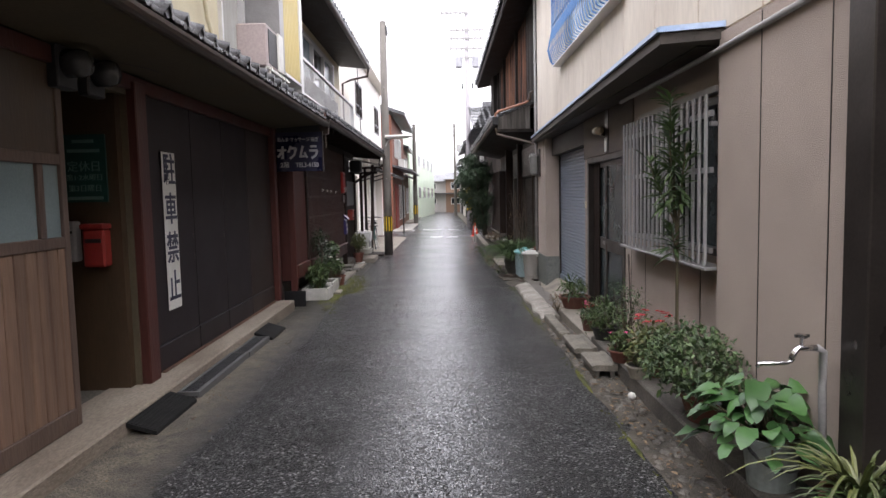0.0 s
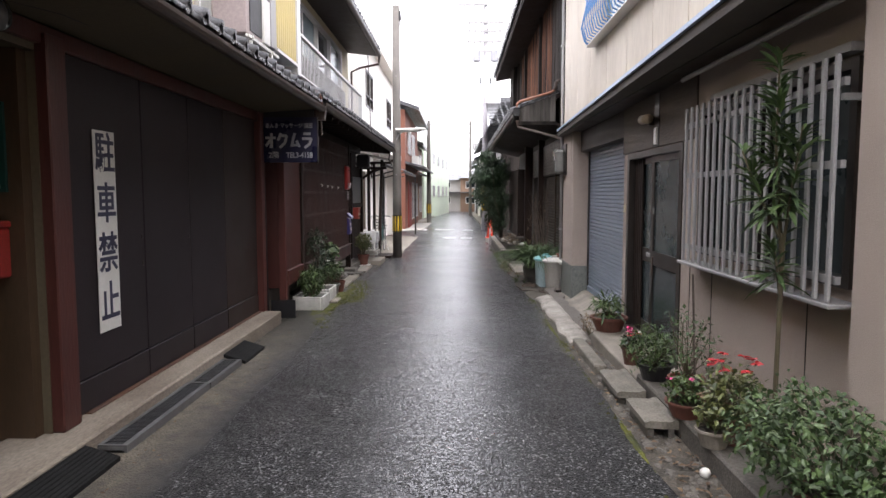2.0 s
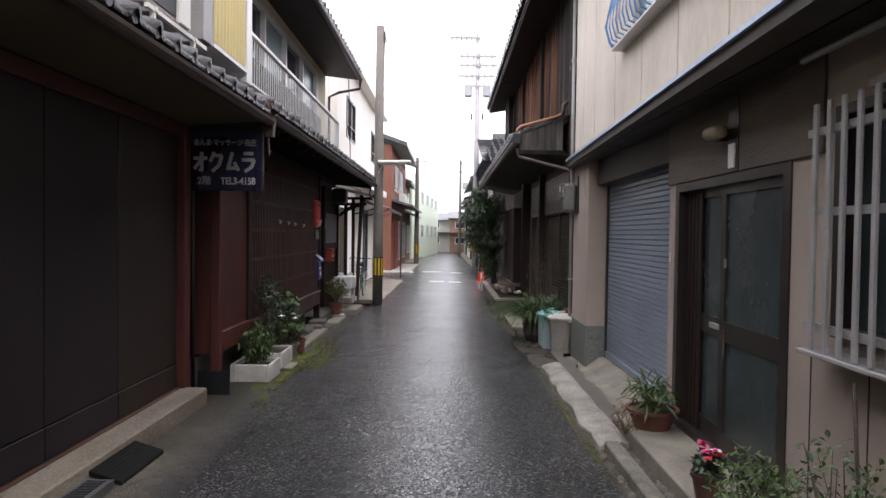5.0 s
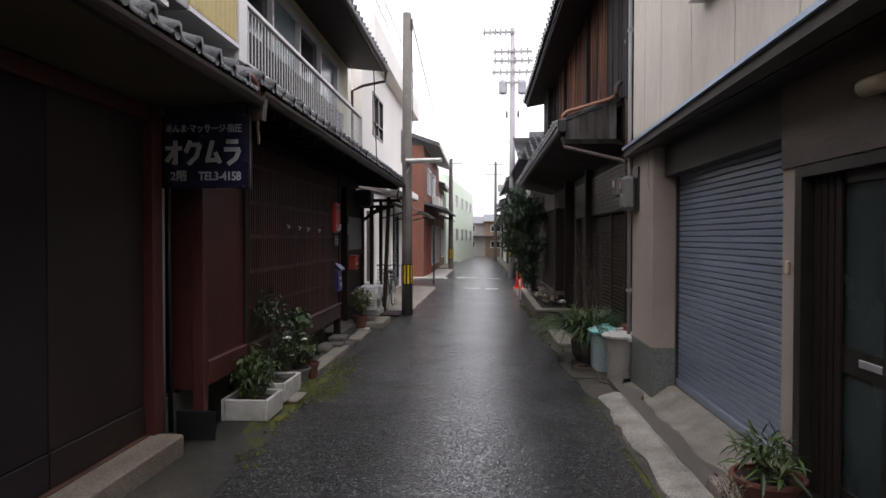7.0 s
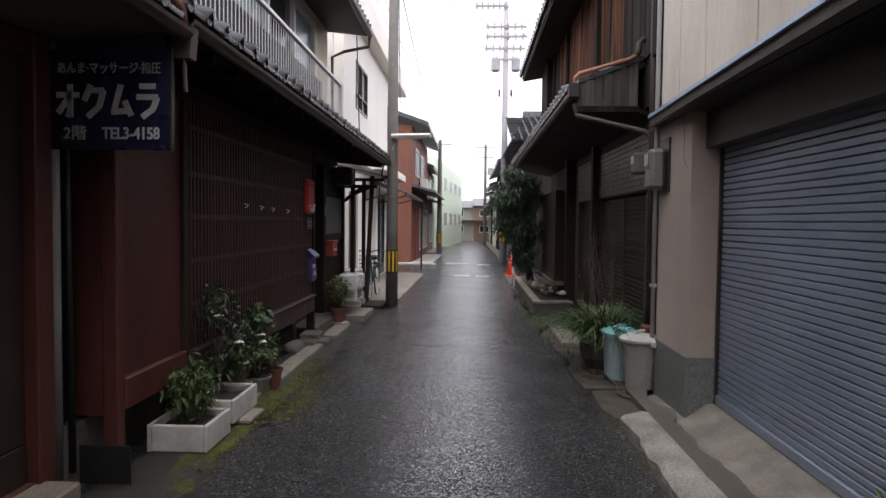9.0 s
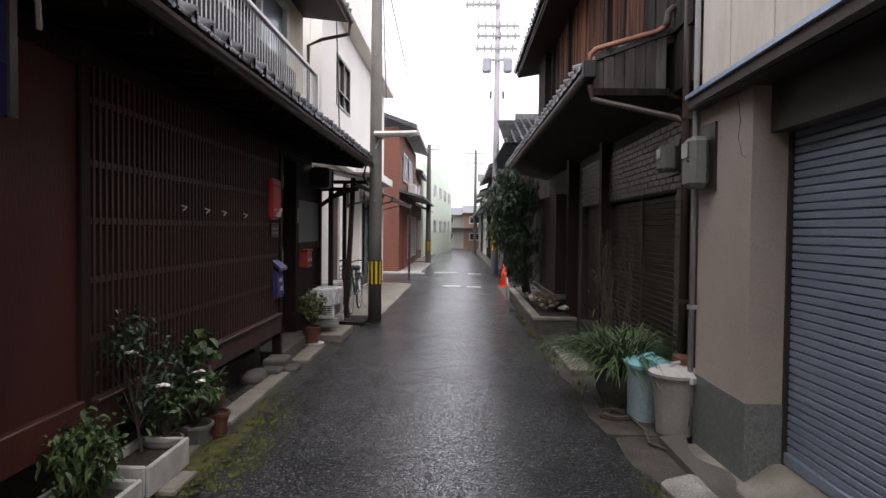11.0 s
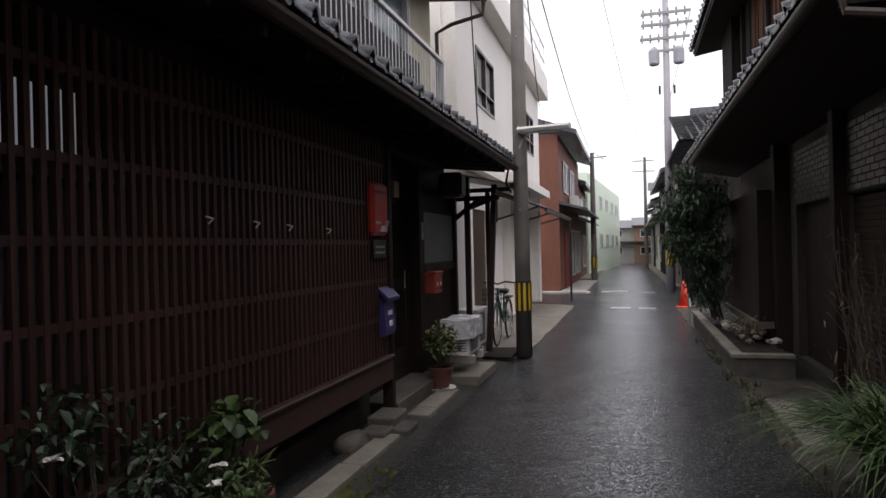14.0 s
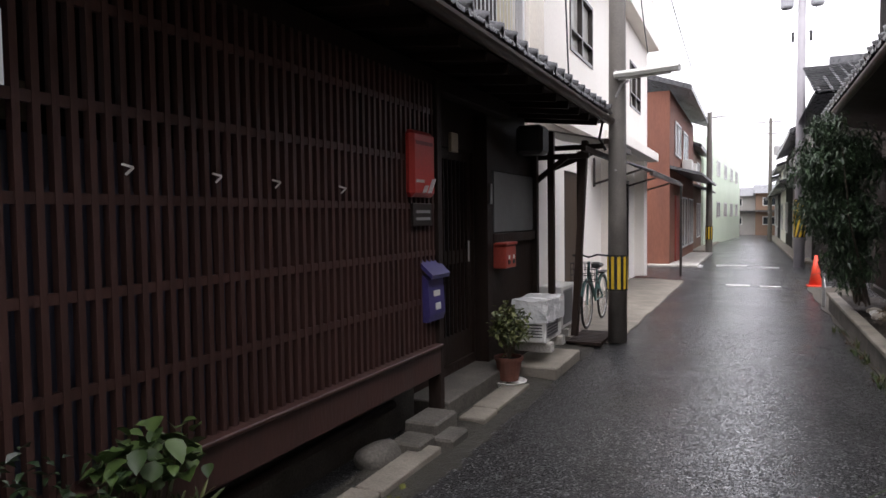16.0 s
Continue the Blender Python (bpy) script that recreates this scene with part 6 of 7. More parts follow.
# left planters
for x0, x1, y0, y1, z0, z1 in ((-2.2, -1.79, 10.17, 10.62, -0.03, 0.155), (-2.13, -1.81, 10.74, 11.3, 0.0, 0.18)):
    bx = thing("styrofoam_planter", ((x0 + x1) / 2, (y0 + y1) / 2, z0), "white styrofoam box used as a planter", "planter", group="styrofoam planters")
    part("box", wall_x(x0, x0 + 0.03, y0, y1, z0, z1), STYRO, bx)
    part("box", B(x1 - 0.03, x1, y0, y1, z0, z1, 0.008), STYRO, bx)
    part("box", B(x0 + 0.03, x1 - 0.03, y0, y0 + 0.03, z0, z1, 0.008), STYRO, bx)
    part("box", B(x0 + 0.03, x1 - 0.03, y1 - 0.03, y1, z0, z1, 0.008), STYRO, bx)
    part("floor", B(x0 + 0.03, x1 - 0.03, y0 + 0.03, y1 - 0.03, z0, z0 + 0.03), STYRO, bx)
    part("soil", B(x0 + 0.03, x1 - 0.03, y0 + 0.03, y1 - 0.03, z0 + 0.03, z1 - 0.05), SOIL, bx)
br = thing("stone_slab", (-1.85, 11.05, -0.03), "stack of thin grey slabs under the planter", "slab")
part("slab", B(-1.95, -1.72, 10.86, 11.2, -0.035, -0.005, 0.006), CONC, br)
part("slab", B(-1.94, -1.74, 10.89, 11.18, -0.005, 0.0, 0.003), CONC, br)
bush("leafy_plant", "bright green leafy plant in the white box", (-2.0, 10.4, 0.08), (-2.0, 10.42, 0.36), (0.22, 0.24, 0.24), 760, 0.055, 0.028, GREEN_MID, 11, droop=0.6, up=0.0, n_stems=20)
rng = random.Random(21)
cam_tree = thing("camellia", (-2.05, 11.15, 0.1), "dark glossy camellia shrub with white blossoms", "shrub")
tops = []
for c, rad, n in (((-2.06, 11.0, 0.88), (0.2, 0.3, 0.22), 170), ((-2.02, 11.45, 0.62), (0.2, 0.34, 0.24), 190), ((-2.05, 11.2, 0.45), (0.17, 0.25, 0.2), 120)):
    tops += cloud(rng, c, rad, n, 0.2)
part("trunk", tube([(-2.05, 11.15, 0.1), (-2.07, 11.12, 0.35), (-2.05, 11.1, 0.6)], 0.011, 6), BARK, cam_tree)
for tip in tops[::40]:
    part("branch", stems(bmesh.new(), (-2.06, 11.12, 0.3), [tip], 0.006, rng), BARK, cam_tree)
leaves("foliage", GREEN_DARK, cam_tree, tops, 0.06, 0.034, 0.35, 0.2, rng)
for q in ((-1.98, 10.86, 0.8), (-1.86, 11.62, 0.46), (-1.9, 11.1, 0.55), (-1.93, 11.75, 0.5)):
    fp, fd = [], []
    for j in range(9):
        fp.append(q)
        fd.append((math.cos(j * 0.7), math.sin(j * 0.7), 0.2 + 0.1 * (j % 3)))
    leaves("blossom", WHITE_PET, cam_tree, fp, 0.045, 0.036, 0.1, 0.3, rng, dirs=fd, label="white blossom")
for i, (x, y, r, h, mm, lm, c, rad, n, lf, wd) in enumerate((
        (-1.98, 11.3, 0.12, 0.2, mat("grey_plastic_pot", (0.2, 0.19, 0.17), (0.14, 0.13, 0.12), 0.6), GREEN_MID, (-1.98, 11.3, 0.36), (0.16, 0.2, 0.14), 190, 0.06, 0.032),
        (-1.97, 11.78, 0.13, 0.16, mat("grey_plastic_pot", (0.2, 0.19, 0.17)), GREEN_MID, (-1.97, 11.8, 0.36), (0.2, 0.28, 0.18), 240, 0.06, 0.034),
        (-2.02, 12.15, 0.13, 0.26, TERRA, GREEN_YEL, (-2.02, 12.15, 0.35), (0.12, 0.15, 0.1), 60, 0.14, 0.016),
        (-1.9, 12.02, 0.1, 0.18, TERRA, GREEN_BLUE, (-1.92, 12.02, 0.28), (0.09, 0.1, 0.08), 70, 0.07, 0.02))):
    bush("potted_plant", ("green leafy plant in a grey pot", "round-leaved plant in a grey pot", "spiky plant in a terracotta pot", "small plant in a terracotta pot")[i] + " by the lattice", (x, y, -0.025), c, rad, n, lf, wd, lm, 30 + i, pot_spec=(r, h, mm))
bush("rose_leaved_shrub", "light green round-leaved shrub below the lattice", (-2.05, 11.85, 0.05), (-2.02, 12.0, 0.62), (0.14, 0.3, 0.14), 130, 0.08, 0.064, GREEN_MID, 36)
bush("potted_shrub", "small yellowish shrub in a terracotta pot on a saucer", (-2.08, 16.1, 0.02), (-2.08, 16.12, 0.5), (0.2, 0.22, 0.23), 620, 0.06, 0.032, GREEN_YEL, 41, pot_spec=(0.13, 0.22, TERRA), category="plant")
sc = thing("plant_saucer", (-2.08, 16.1, -0.03), "white saucer under the terracotta pot", "saucer")
part("dish", lathe([(0.13, 0), (0.17, 0.045), (0.15, 0.045), (0.12, 0.02)], (-2.08, 16.1, -0.03), 18), WHITE, sc)
# right-hand row of pots
bush("leafy_shrub", "dense green small-leaved shrub in a brown pot", (1.6, 4.0, 0.09), (1.52, 4.05, 0.44), (0.36, 0.64, 0.25), 2600, 0.045, 0.022, GREEN_BLUE, 51, pot_spec=(0.18, 0.18, TERRA), stem_r=0.005, n_stems=24)
rng = random.Random(52)
hs = thing("big_leaf_plant", (1.53, 3.12, 0.09), "broad-leaved green plant in a grey plastic bucket", "plant")
bk = part("bucket", lathe([(0.105, 0), (0.13, 0.22), (0.14, 0.22), (0.14, 0.245), (0.122, 0.245), (0.12, 0.2)], (1.53, 3.08, 0.09), 22), mat("grey_green_plastic", (0.3, 0.34, 0.32), (0.24, 0.27, 0.25), 0.45, 4, 40, 0), hs)
part("bucket_handle", tube([(1.53 - 0.14 * math.cos(a), 3.08 - 0.03 - 0.14 * math.sin(a), 0.315 - 0.09 * math.sin(a)) for a in [math.pi * k / 10 for k in range(11)]], 0.008, 6), BLACKPL, bk)
bp, bd, sb = [], [], bmesh.new()
for k in range(95):
    a = rng.uniform(0, math.tau)
    rr = rng.uniform(0.04, 0.27)
    q = Vector((1.5 + rr * math.cos(a) * 0.8, 3.15 + rr * math.sin(a) * 1.25, 0.56 - rr * 0.7 + rng.uniform(-0.1, 0.08)))
    beam(sb, (1.53, 3.08, 0.3), q, 0.006, 0.004, 5)
    bp.append(q)
    bd.append((math.cos(a), math.sin(a), rng.uniform(-0.35, 0.5)))
part("stem", sb, STEM, hs)
leaves("foliage", GREEN_BIG, hs, bp, 0.145, 0.1, 0.55, 0, rng, dirs=bd, curl=0.1, shape=BROAD, wave=0.16)


def blades(name, material, t, base, n, ln, w, seed, spread=0.7, lift=1.0):
    """Long arching strap leaves from one crown, five joints each."""
    rng = random.Random(seed)
    vs, fs = [], []
    org = ORG[t.name]
    for k in range(n):
        a = rng.uniform(0, math.tau)
        L = ln * rng.uniform(0.6, 1.15)
        out = rng.uniform(0.25, 1.0) * spread
        d = Vector((math.cos(a), math.sin(a), 0))
        s = Vector((-math.sin(a), math.cos(a), 0))
        p = Vector(base) - org + d * rng.uniform(0, 0.05)
        b = len(vs)
        for j in range(6):
            u = j / 5
            c = p + d * (L * out * u) + Vector((0, 0, L * lift * (u - (0.35 + 0.6 * out) * u * u)))
            ww = w * (1 - u) ** 0.6 / 2 + 0.001
            vs += [c + s * ww + Vector((0, 0, ww * 0.5)), c, c - s * ww + Vector((0, 0, ww * 0.5))]
        for j in range(5):
            o = b + 3 * j
            fs += [(o, o + 1, o + 4, o + 3), (o + 1, o + 2, o + 5, o + 4)]
    me = bpy.data.meshes.new(name)
    me.from_pydata([tuple(v) for v in vs], [], fs)
    me.materials.append(material)
    ob = new(name, me)
    ob.parent = t
    return ob


al = thing("aloe", (1.62, 2.55, 0.09), "arching pale green strap-leaved plant in a pot", "plant")
pot(al, 1.62, 2.55, 0.09, 0.14, 0.2, TERRA)
blades("foliage", GREEN_YEL, al, (1.62, 2.55, 0.28), 60, 0.46, 0.021, 61, 0.95, 0.9)
blades("foliage", GREEN_MID, al, (1.6, 2.45, 0.26), 40, 0.4, 0.021, 62, 1.0, 0.7)
ol = thing("oleander", (1.6, 4.62, 0.09), "tall oleander with a bare stem and narrow leaves before the grille", "shrub")
rng = random.Random(71)
tr = tube([(1.6, 4.62, 0.09), (1.61, 4.6, 0.5), (1.6, 4.57, 0.95), (1.59, 4.55, 1.3)], 0.012, 7)
pts, dirs = [], []
for tip, n, a in (((1.52, 4.5, 2.14), 110, (1.59, 4.56, 1.2)), ((1.56, 4.66, 1.9), 80, (1.59, 4.56, 1.25)), ((1.42, 4.64, 1.7), 70, (1.59, 4.55, 1.25)), ((1.6, 4.42, 1.8), 70, (1.59, 4.55, 1.2)), ((1.55, 4.56, 1.25), 50, (1.59, 4.56, 1.0))):
    part("branch", stems(bmesh.new(), a, [tip], 0.008, rng), STEM, ol)
    A, T = Vector(a), Vector(tip)
    for k in range(n):
        f = rng.uniform(0.25, 1.0)
        q = A.lerp(T, f)
        an = rng.uniform(0, math.tau)
        pts.append(q)
        dirs.append((math.cos(an), math.sin(an), rng.uniform(0.2, 1.3) if f > 0.5 else rng.uniform(-0.7, 0.5)))
part("stem", tr, STEM, ol)
leaves("foliage", GREEN_BLUE, ol, pts, 0.15, 0.026, 0.25, 0, rng, dirs=dirs)
bush("red_flower_plant", "pot plant with bright red bracts and green leaves", (1.6, 5.0, 0.09), (1.56, 5.0, 0.38), (0.19, 0.24, 0.18), 360, 0.055, 0.028, GREEN_YEL, 81, pot_spec=(0.12, 0.16, TERRA), flowers=[(RED_LEAF, 10, 0.042, 0.03)])
bush("pink_flower_plant", "small pot of pink and white cyclamen", (1.5, 6.9, 0.05), (1.5, 6.9, 0.26), (0.1, 0.13, 0.07), 90, 0.05, 0.04, GREEN_DARK, 82, pot_spec=(0.09, 0.15, mat("brown_plastic_pot", (0.12, 0.05, 0.035), (0.09, 0.04, 0.03), 0.5)), flowers=[(PINK, 7, 0.04, 0.03), (WHITE_PET, 4, 0.04, 0.028), (RED_LEAF, 3, 0.035, 0.03)])
bush("leafy_plant", "bushy green feathery plant in a dark pot", (1.52, 6.3, 0.07), (1.5, 6.3, 0.32), (0.22, 0.34, 0.19), 900, 0.045, 0.016, GREEN_MID, 83, pot_spec=(0.13, 0.14, BLACKPL))
bush("silver_plant", "thin silvery shrub with bare twigs", (1.6, 5.85, 0.09), (1.6, 5.85, 0.48), (0.18, 0.34, 0.26), 260, 0.04, 0.02, GREEN_BLUE, 84, pot_spec=(0.12, 0.14, TERRA), n_stems=26, stem_r=0.004)
bush("leafy_plant", "low green ground plant in a terracotta bowl", (1.47, 5.45, 0.09), (1.46, 5.45, 0.26), (0.14, 0.18, 0.09), 420, 0.035, 0.022, GREEN_MID, 85, pot_spec=(0.13, 0.1, TERRA), flowers=[(PINK, 2, 0.03, 0.025)])
bush("leafy_plant", "pale pink-tinged succulent in a small grey pot", (1.45, 4.95, 0.09), (1.45, 4.95, 0.27), (0.12, 0.16, 0.09), 200, 0.05, 0.026, GREEN_YEL, 86, pot_spec=(0.1, 0.1, CONC), flowers=[(DRY, 5, 0.03, 0.025)])
bush("leafy_plant", "green bulb plant in a wide terracotta bowl", (1.62, 8.3, 0.05), (1.62, 8.3, 0.3), (0.18, 0.24, 0.15), 190, 0.13, 0.022, GREEN_MID, 87, pot_spec=(0.19, 0.15, TERRA))
bush("dry_weed", "grey dried weed beside the bowl", (1.38, 8.15, 0.03), (1.36, 8.15, 0.16), (0.12, 0.16, 0.12), 120, 0.04, 0.012, DRY, 88, n_stems=16, stem_r=0.003)
st = thing("garden_stake", (1.62, 5.75, 0.09), "thin dark plant stake", "stake")
part("stake", tube([(1.62, 5.72, 0.09), (1.6, 5.78, 0.95)], 0.008, 6), BARK, st)
sst = thing("garden_stone", (1.35, 4.82, -0.03), "white egg-shaped stone on the dirt strip", "stone")
bm = bmesh.new()
bmesh.ops.create_icosphere(bm, subdivisions=2, radius=0.03, matrix=Matrix.Translation((1.36, 4.82, -0.005)))
part("stone", bm, WHITE, sst, smooth=True)
# gutter blocks and ramps
for x0, x1, y0, y1, z1, lb in ((1.19, 1.4, 6.1, 6.72, 0.075, "moulded concrete gutter block with a raised lip"), (1.2, 1.41, 5.4, 5.88, 0.09, "moulded concrete gutter block")):
    blk = thing("kerb_block", ((x0 + x1) / 2, (y0 + y1) / 2, -0.05), lb, "kerb block", group="kerb blocks")
    part("block", prism([(x0, z1 - 0.05), (x0, z1 - 0.015), (x0 + 0.03, z1 - 0.004), (x1 - 0.05, z1 - 0.01), (x1 - 0.03, z1), (x1, z1), (x1, z1 - 0.06)], y0, y1), mat("mossy_grey_concrete", (0.22, 0.2, 0.165), (0.1, 0.092, 0.07), 0.8, 7, 70, 0.35, fvar=0.3), blk)
    part("leg", B(x0 + 0.02, x0 + 0.06, y0 + 0.02, y1 - 0.02, -0.05, z1 - 0.06), CONC_DARK, blk)
    part("leg", B(x1 - 0.06, x1 - 0.02, y0 + 0.02, y1 - 0.02, -0.05, z1 - 0.06), CONC_DARK, blk)
blk = thing("kerb_block", (1.28, 7.55, -0.05), "long flat concrete kerb plank", "kerb block", group="kerb blocks")
part("block", B(1.2, 1.31, 6.95, 8.05, -0.05, 0.05, 0.01), mat("mossy_grey_concrete", (0.22, 0.2, 0.165)), blk)
rm = thing("kerb_ramp", (1.28, 9.5, -0.05), "pale worn concrete ramp at the shutter", "ramp")
bm = prism([(1.18, -0.06), (1.18, -0.01), (1.21, 0.012), (1.36, 0.04), (1.405, 0.03), (1.405, -0.06)], 8.12, 11.15)
bmesh.ops.bisect_plane(bm, geom=bm.verts[:] + bm.edges[:] + bm.faces[:], plane_co=(0, 8.2, 0), plane_no=(0, 1, 0))
for k in range(30):
    bmesh.ops.bisect_plane(bm, geom=bm.verts[:] + bm.edges[:] + bm.faces[:], plane_co=(0, 8.3 + 0.095 * k, 0), plane_no=(0, 1, 0))
for v in bm.verts:
    if v.co.x < 1.3:
        v.co.x += wob(v.co.y, 0.045, 2.1, 6) + wob(v.co.y, 0.025, 7, 2)
    if v.co.z > -0.03:
        v.co.z += wob(v.co.y, 0.012, 4, 8 * v.co.x)
part("ramp", bm, mat("pale_worn_concrete", (0.4, 0.37, 0.325), (0.16, 0.145, 0.12), 0.75, 4, 80, 0.5, fvar=0.35), rm)

# tap and pipes
tp = thing("garden_tap", (1.64, 2.86, 0.09), "chrome garden tap on a grey standpipe", "tap")
CHROME = mat("chrome", (0.75, 0.75, 0.75), (0.65, 0.65, 0.65), 0.15, 5, 40, 0, metal=1.0)
part("standpipe", tube([(1.665, 2.88, 0.09), (1.65, 2.88, 0.6), (1.645, 2.87, 0.78), (1.61, 2.86, 0.8)], 0.017), ALU_GREY, tp, smooth=True)
part("tap_body", tube([(1.61, 2.86, 0.8), (1.53, 2.86, 0.8), (1.51, 2.86, 0.775), (1.5, 2.86, 0.75)], 0.014), CHROME, tp, smooth=True)
part("spout", tube([(1.52, 2.86, 0.79), (1.505, 2.86, 0.745), (1.48, 2.86, 0.735), (1.36, 2.86, 0.735), (1.35, 2.86, 0.72)], 0.009), CHROME, tp, smooth=True)
part("handle", beam(beam(beam(bmesh.new(), (1.545, 2.86, 0.8), (1.545, 2.86, 0.855), 0.01, 0.01, 8), (1.515, 2.86, 0.855), (1.575, 2.86, 0.855), 0.014), (1.545, 2.83, 0.855), (1.545, 2.89, 0.855), 0.014), CHROME, tp)
cp = thing("wall_conduit", (1.68, 4.5, 2.33), "pale conduit pipe along the wall under the canopy", "pipe")
part("pipe", tube([(1.68, 2.8, 2.36), (1.68, 4.15, 2.33), (1.7, 6.4, 2.33)], 0.018), ALU_GREY, cp, smooth=True)
gst = thing("grille_top_rail", (1.8, 5.2, 2.15), "grey window head rail above the grille", "rail")
part("rail", B(1.76, 1.83, 4.35, 6.0, 2.12, 2.16), ALU_GREY, gst)
for y in (2.95, 3.6):
    sm = thing("wall_seam", (1.698, y, 1.2), "dark sealed joint in the stucco", "joint")
    sm["kind"] = "structure"
    part("joint", B(1.6965, 1.7, y - 0.003, y + 0.003, 0.1, 2.43), BRONZE, sm)
for y in (4.75, 6.05, 6.5):
    sm = thing("wall_seam", (1.828, y, 0.5), "dark sealed joint in the stucco", "joint")
    sm["kind"] = "structure"
    part("joint", B(1.8265, 1.83, y - 0.003, y + 0.003, 0.1, 0.95), BRONZE, sm)
dl = thing("door_lamp", (1.75, 7.5, 2.12), "small tan cylindrical lamp above the entrance", "lamp")
part("shade", tube([(1.74, 7.42, 2.16), (1.74, 7.63, 2.17)], 0.043, 14), mat("tan_lamp_shade", (0.36, 0.29, 0.2), (0.28, 0.22, 0.15), 0.5, 4, 40, 0.02), dl, smooth=True)
part("bracket", B(1.77, 1.812, 7.5, 7.56, 2.11, 2.18), BRONZE, dl)
npl = thing("name_plate", (1.8, 7.4, 1.93), "white name plate on a dark wall bracket", "plate")
part("plate", B(1.79, 1.806, 7.36, 7.44, 1.93, 2.08, 0.003), WHITE, npl)
part("bracket", B(1.806, 1.812, 7.33, 7.47, 1.91, 2.38), BRONZE, npl)
bell = thing("door_bell", (1.82, 8.54, 1.28), "small cream door bell", "bell")
part("button", B(1.81, 1.83, 8.525, 8.56, 1.29, 1.37, 0.006), CREAM, bell)

# blue window railing
bb = thing("window_railing", (1.62, 8.0, 3.3), "blue painted bellied steel window railing", "railing")
bar = tube([(0.0, 0, 1.05), (0.0, 0, 0.5), (-0.05, 0, 0.3), (-0.06, 0, 0.15), (-0.03, 0, 0.04), (0.06, 0, 0.0)], 0.008, 6)
pieces("bar", bar, BLUE, bb, [pose(1.6, 6.35 + 0.115 * i, 3.3) for i in range(30)])
for x, z in ((1.6, 4.35), (1.6, 4.15), (1.6, 3.85), (1.66, 3.3)):
    part("rail", tube([(x, 6.3, z), (x, 9.75, z)], 0.014, 6), BLUE, bb)
for y in (6.32, 9.72):
    part("end_bar", tube([(1.72, y, 4.35), (1.6, y, 4.35), (1.6, y, 3.8), (1.54, y, 3.5), (1.6, y, 3.32), (1.72, y, 3.3)], 0.012, 6), BLUE, bb)
part("tray", B(1.6, 1.72, 6.3, 9.75, 3.28, 3.295), ALU, bb)

# meters and pipes at the house corner
gm = thing("meter_box", (1.62, 11.95, 1.8), "grey plastic meter box on the house corner", "meter")
GREYP = mat("dull_grey_plastic", (0.17, 0.17, 0.155), (0.12, 0.12, 0.11), 0.5, 4, 40, 0.02)
part("body", B(1.56, 1.7, 11.84, 12.06, 1.8, 2.17, 0.035), GREYP, gm)
part("window", B(1.552, 1.56, 11.9, 12.03, 2.02, 2.13), DARK_GLASS, gm)
part("backing", B(1.7, 1.722, 11.78, 12.1, 1.78, 2.26), BRONZE, gm)
part("knob", B(1.54, 1.55, 11.86, 11.88, 1.98, 2.0), BLACKPL, gm)
g2 = thing("meter_box", (1.8, 13.1, 2.0), "smaller grey meter box under the old eave", "meter")
part("body", B(1.7, 1.84, 13.0, 13.2, 2.02, 2.26, 0.03), GREYP, g2)
part("window", B(1.695, 1.7, 13.06, 13.16, 2.14, 2.22), WHITE, g2)
part("backing", B(1.84, 1.9, 12.97, 13.23, 2.0, 2.3), BRONZE, g2)
for x, y, r, mm, lb in ((1.76, 12.56, 0.035, GUTTER, "dark brown rain downpipe at the house corner"), (1.69, 12.14, 0.022, ALU_GREY, "pale conduit pipe at the house corner")):
    q = thing("downpipe", (x, y, 0), lb, "pipe")
    part("pipe", tube([(x, y, 0.0), (x, y, 5.2)], r), mm, q, smooth=True)
    for z in (0.9, 2.4, 3.8):
        part("clip", B(x - r - 0.006, x + 0.06, y - r - 0.006, y + r + 0.006, z, z + 0.03), mm, q)


def bin_(x, y, lean, body_m, lid_m, label):
    t = thing("waste_bin", (x, y, -0.01), label, "waste bin", group="waste bins")
    body = part("body", lathe([(0.14, 0), (0.175, 0.43), (0.185, 0.43), (0.185, 0.46), (0.165, 0.46)], (x, y, -0.01), 24), body_m, t)
    lid = part("lid", lathe([(0.2, 0.45), (0.205, 0.475), (0.18, 0.49), (0.12, 0.515), (0.03, 0.525)], (x, y, -0.01), 24), lid_m, t)
    part("lid_handle", tube([(x - 0.07, y, 0.5), (x - 0.05, y, 0.535), (x + 0.05, y, 0.535), (x + 0.07, y, 0.5)], 0.014, 6), lid_m, lid)
    for s in (-1, 1):
        part("latch", B(x + s * 0.05 - 0.03, x + s * 0.05 + 0.03, y - 0.215, y - 0.18, 0.41, 0.465, 0.006), lid_m, lid)
    t.rotation_euler = (radians(lean), 0, radians(35))
    return t


bin_(1.62, 12.26, 0, mat("taupe_plastic", (0.3, 0.28, 0.25), (0.24, 0.22, 0.2), 0.5, 3, 40, 0.02), mat("off_white_plastic", (0.55, 0.54, 0.5), (0.47, 0.46, 0.42), 0.45, 3, 40, 0), "taupe plastic waste bin with an off-white lid")
bin_(1.5, 12.68, 4, mat("grey_blue_plastic", (0.33, 0.42, 0.43), (0.27, 0.35, 0.36), 0.5, 3, 40, 0.02), mat("turquoise_plastic", (0.25, 0.56, 0.56), (0.22, 0.5, 0.5), 0.4, 3, 40, 0), "grey-blue plastic waste bin with a turquoise lid")
bk = thing("brick", (1.72, 12.36, 0.44), "red-brown brick lying on the bin lid", "brick")
part("block", B(1.66, 1.78, 12.27, 12.47, 0.435, 0.495, 0.006), TERRA, bk)
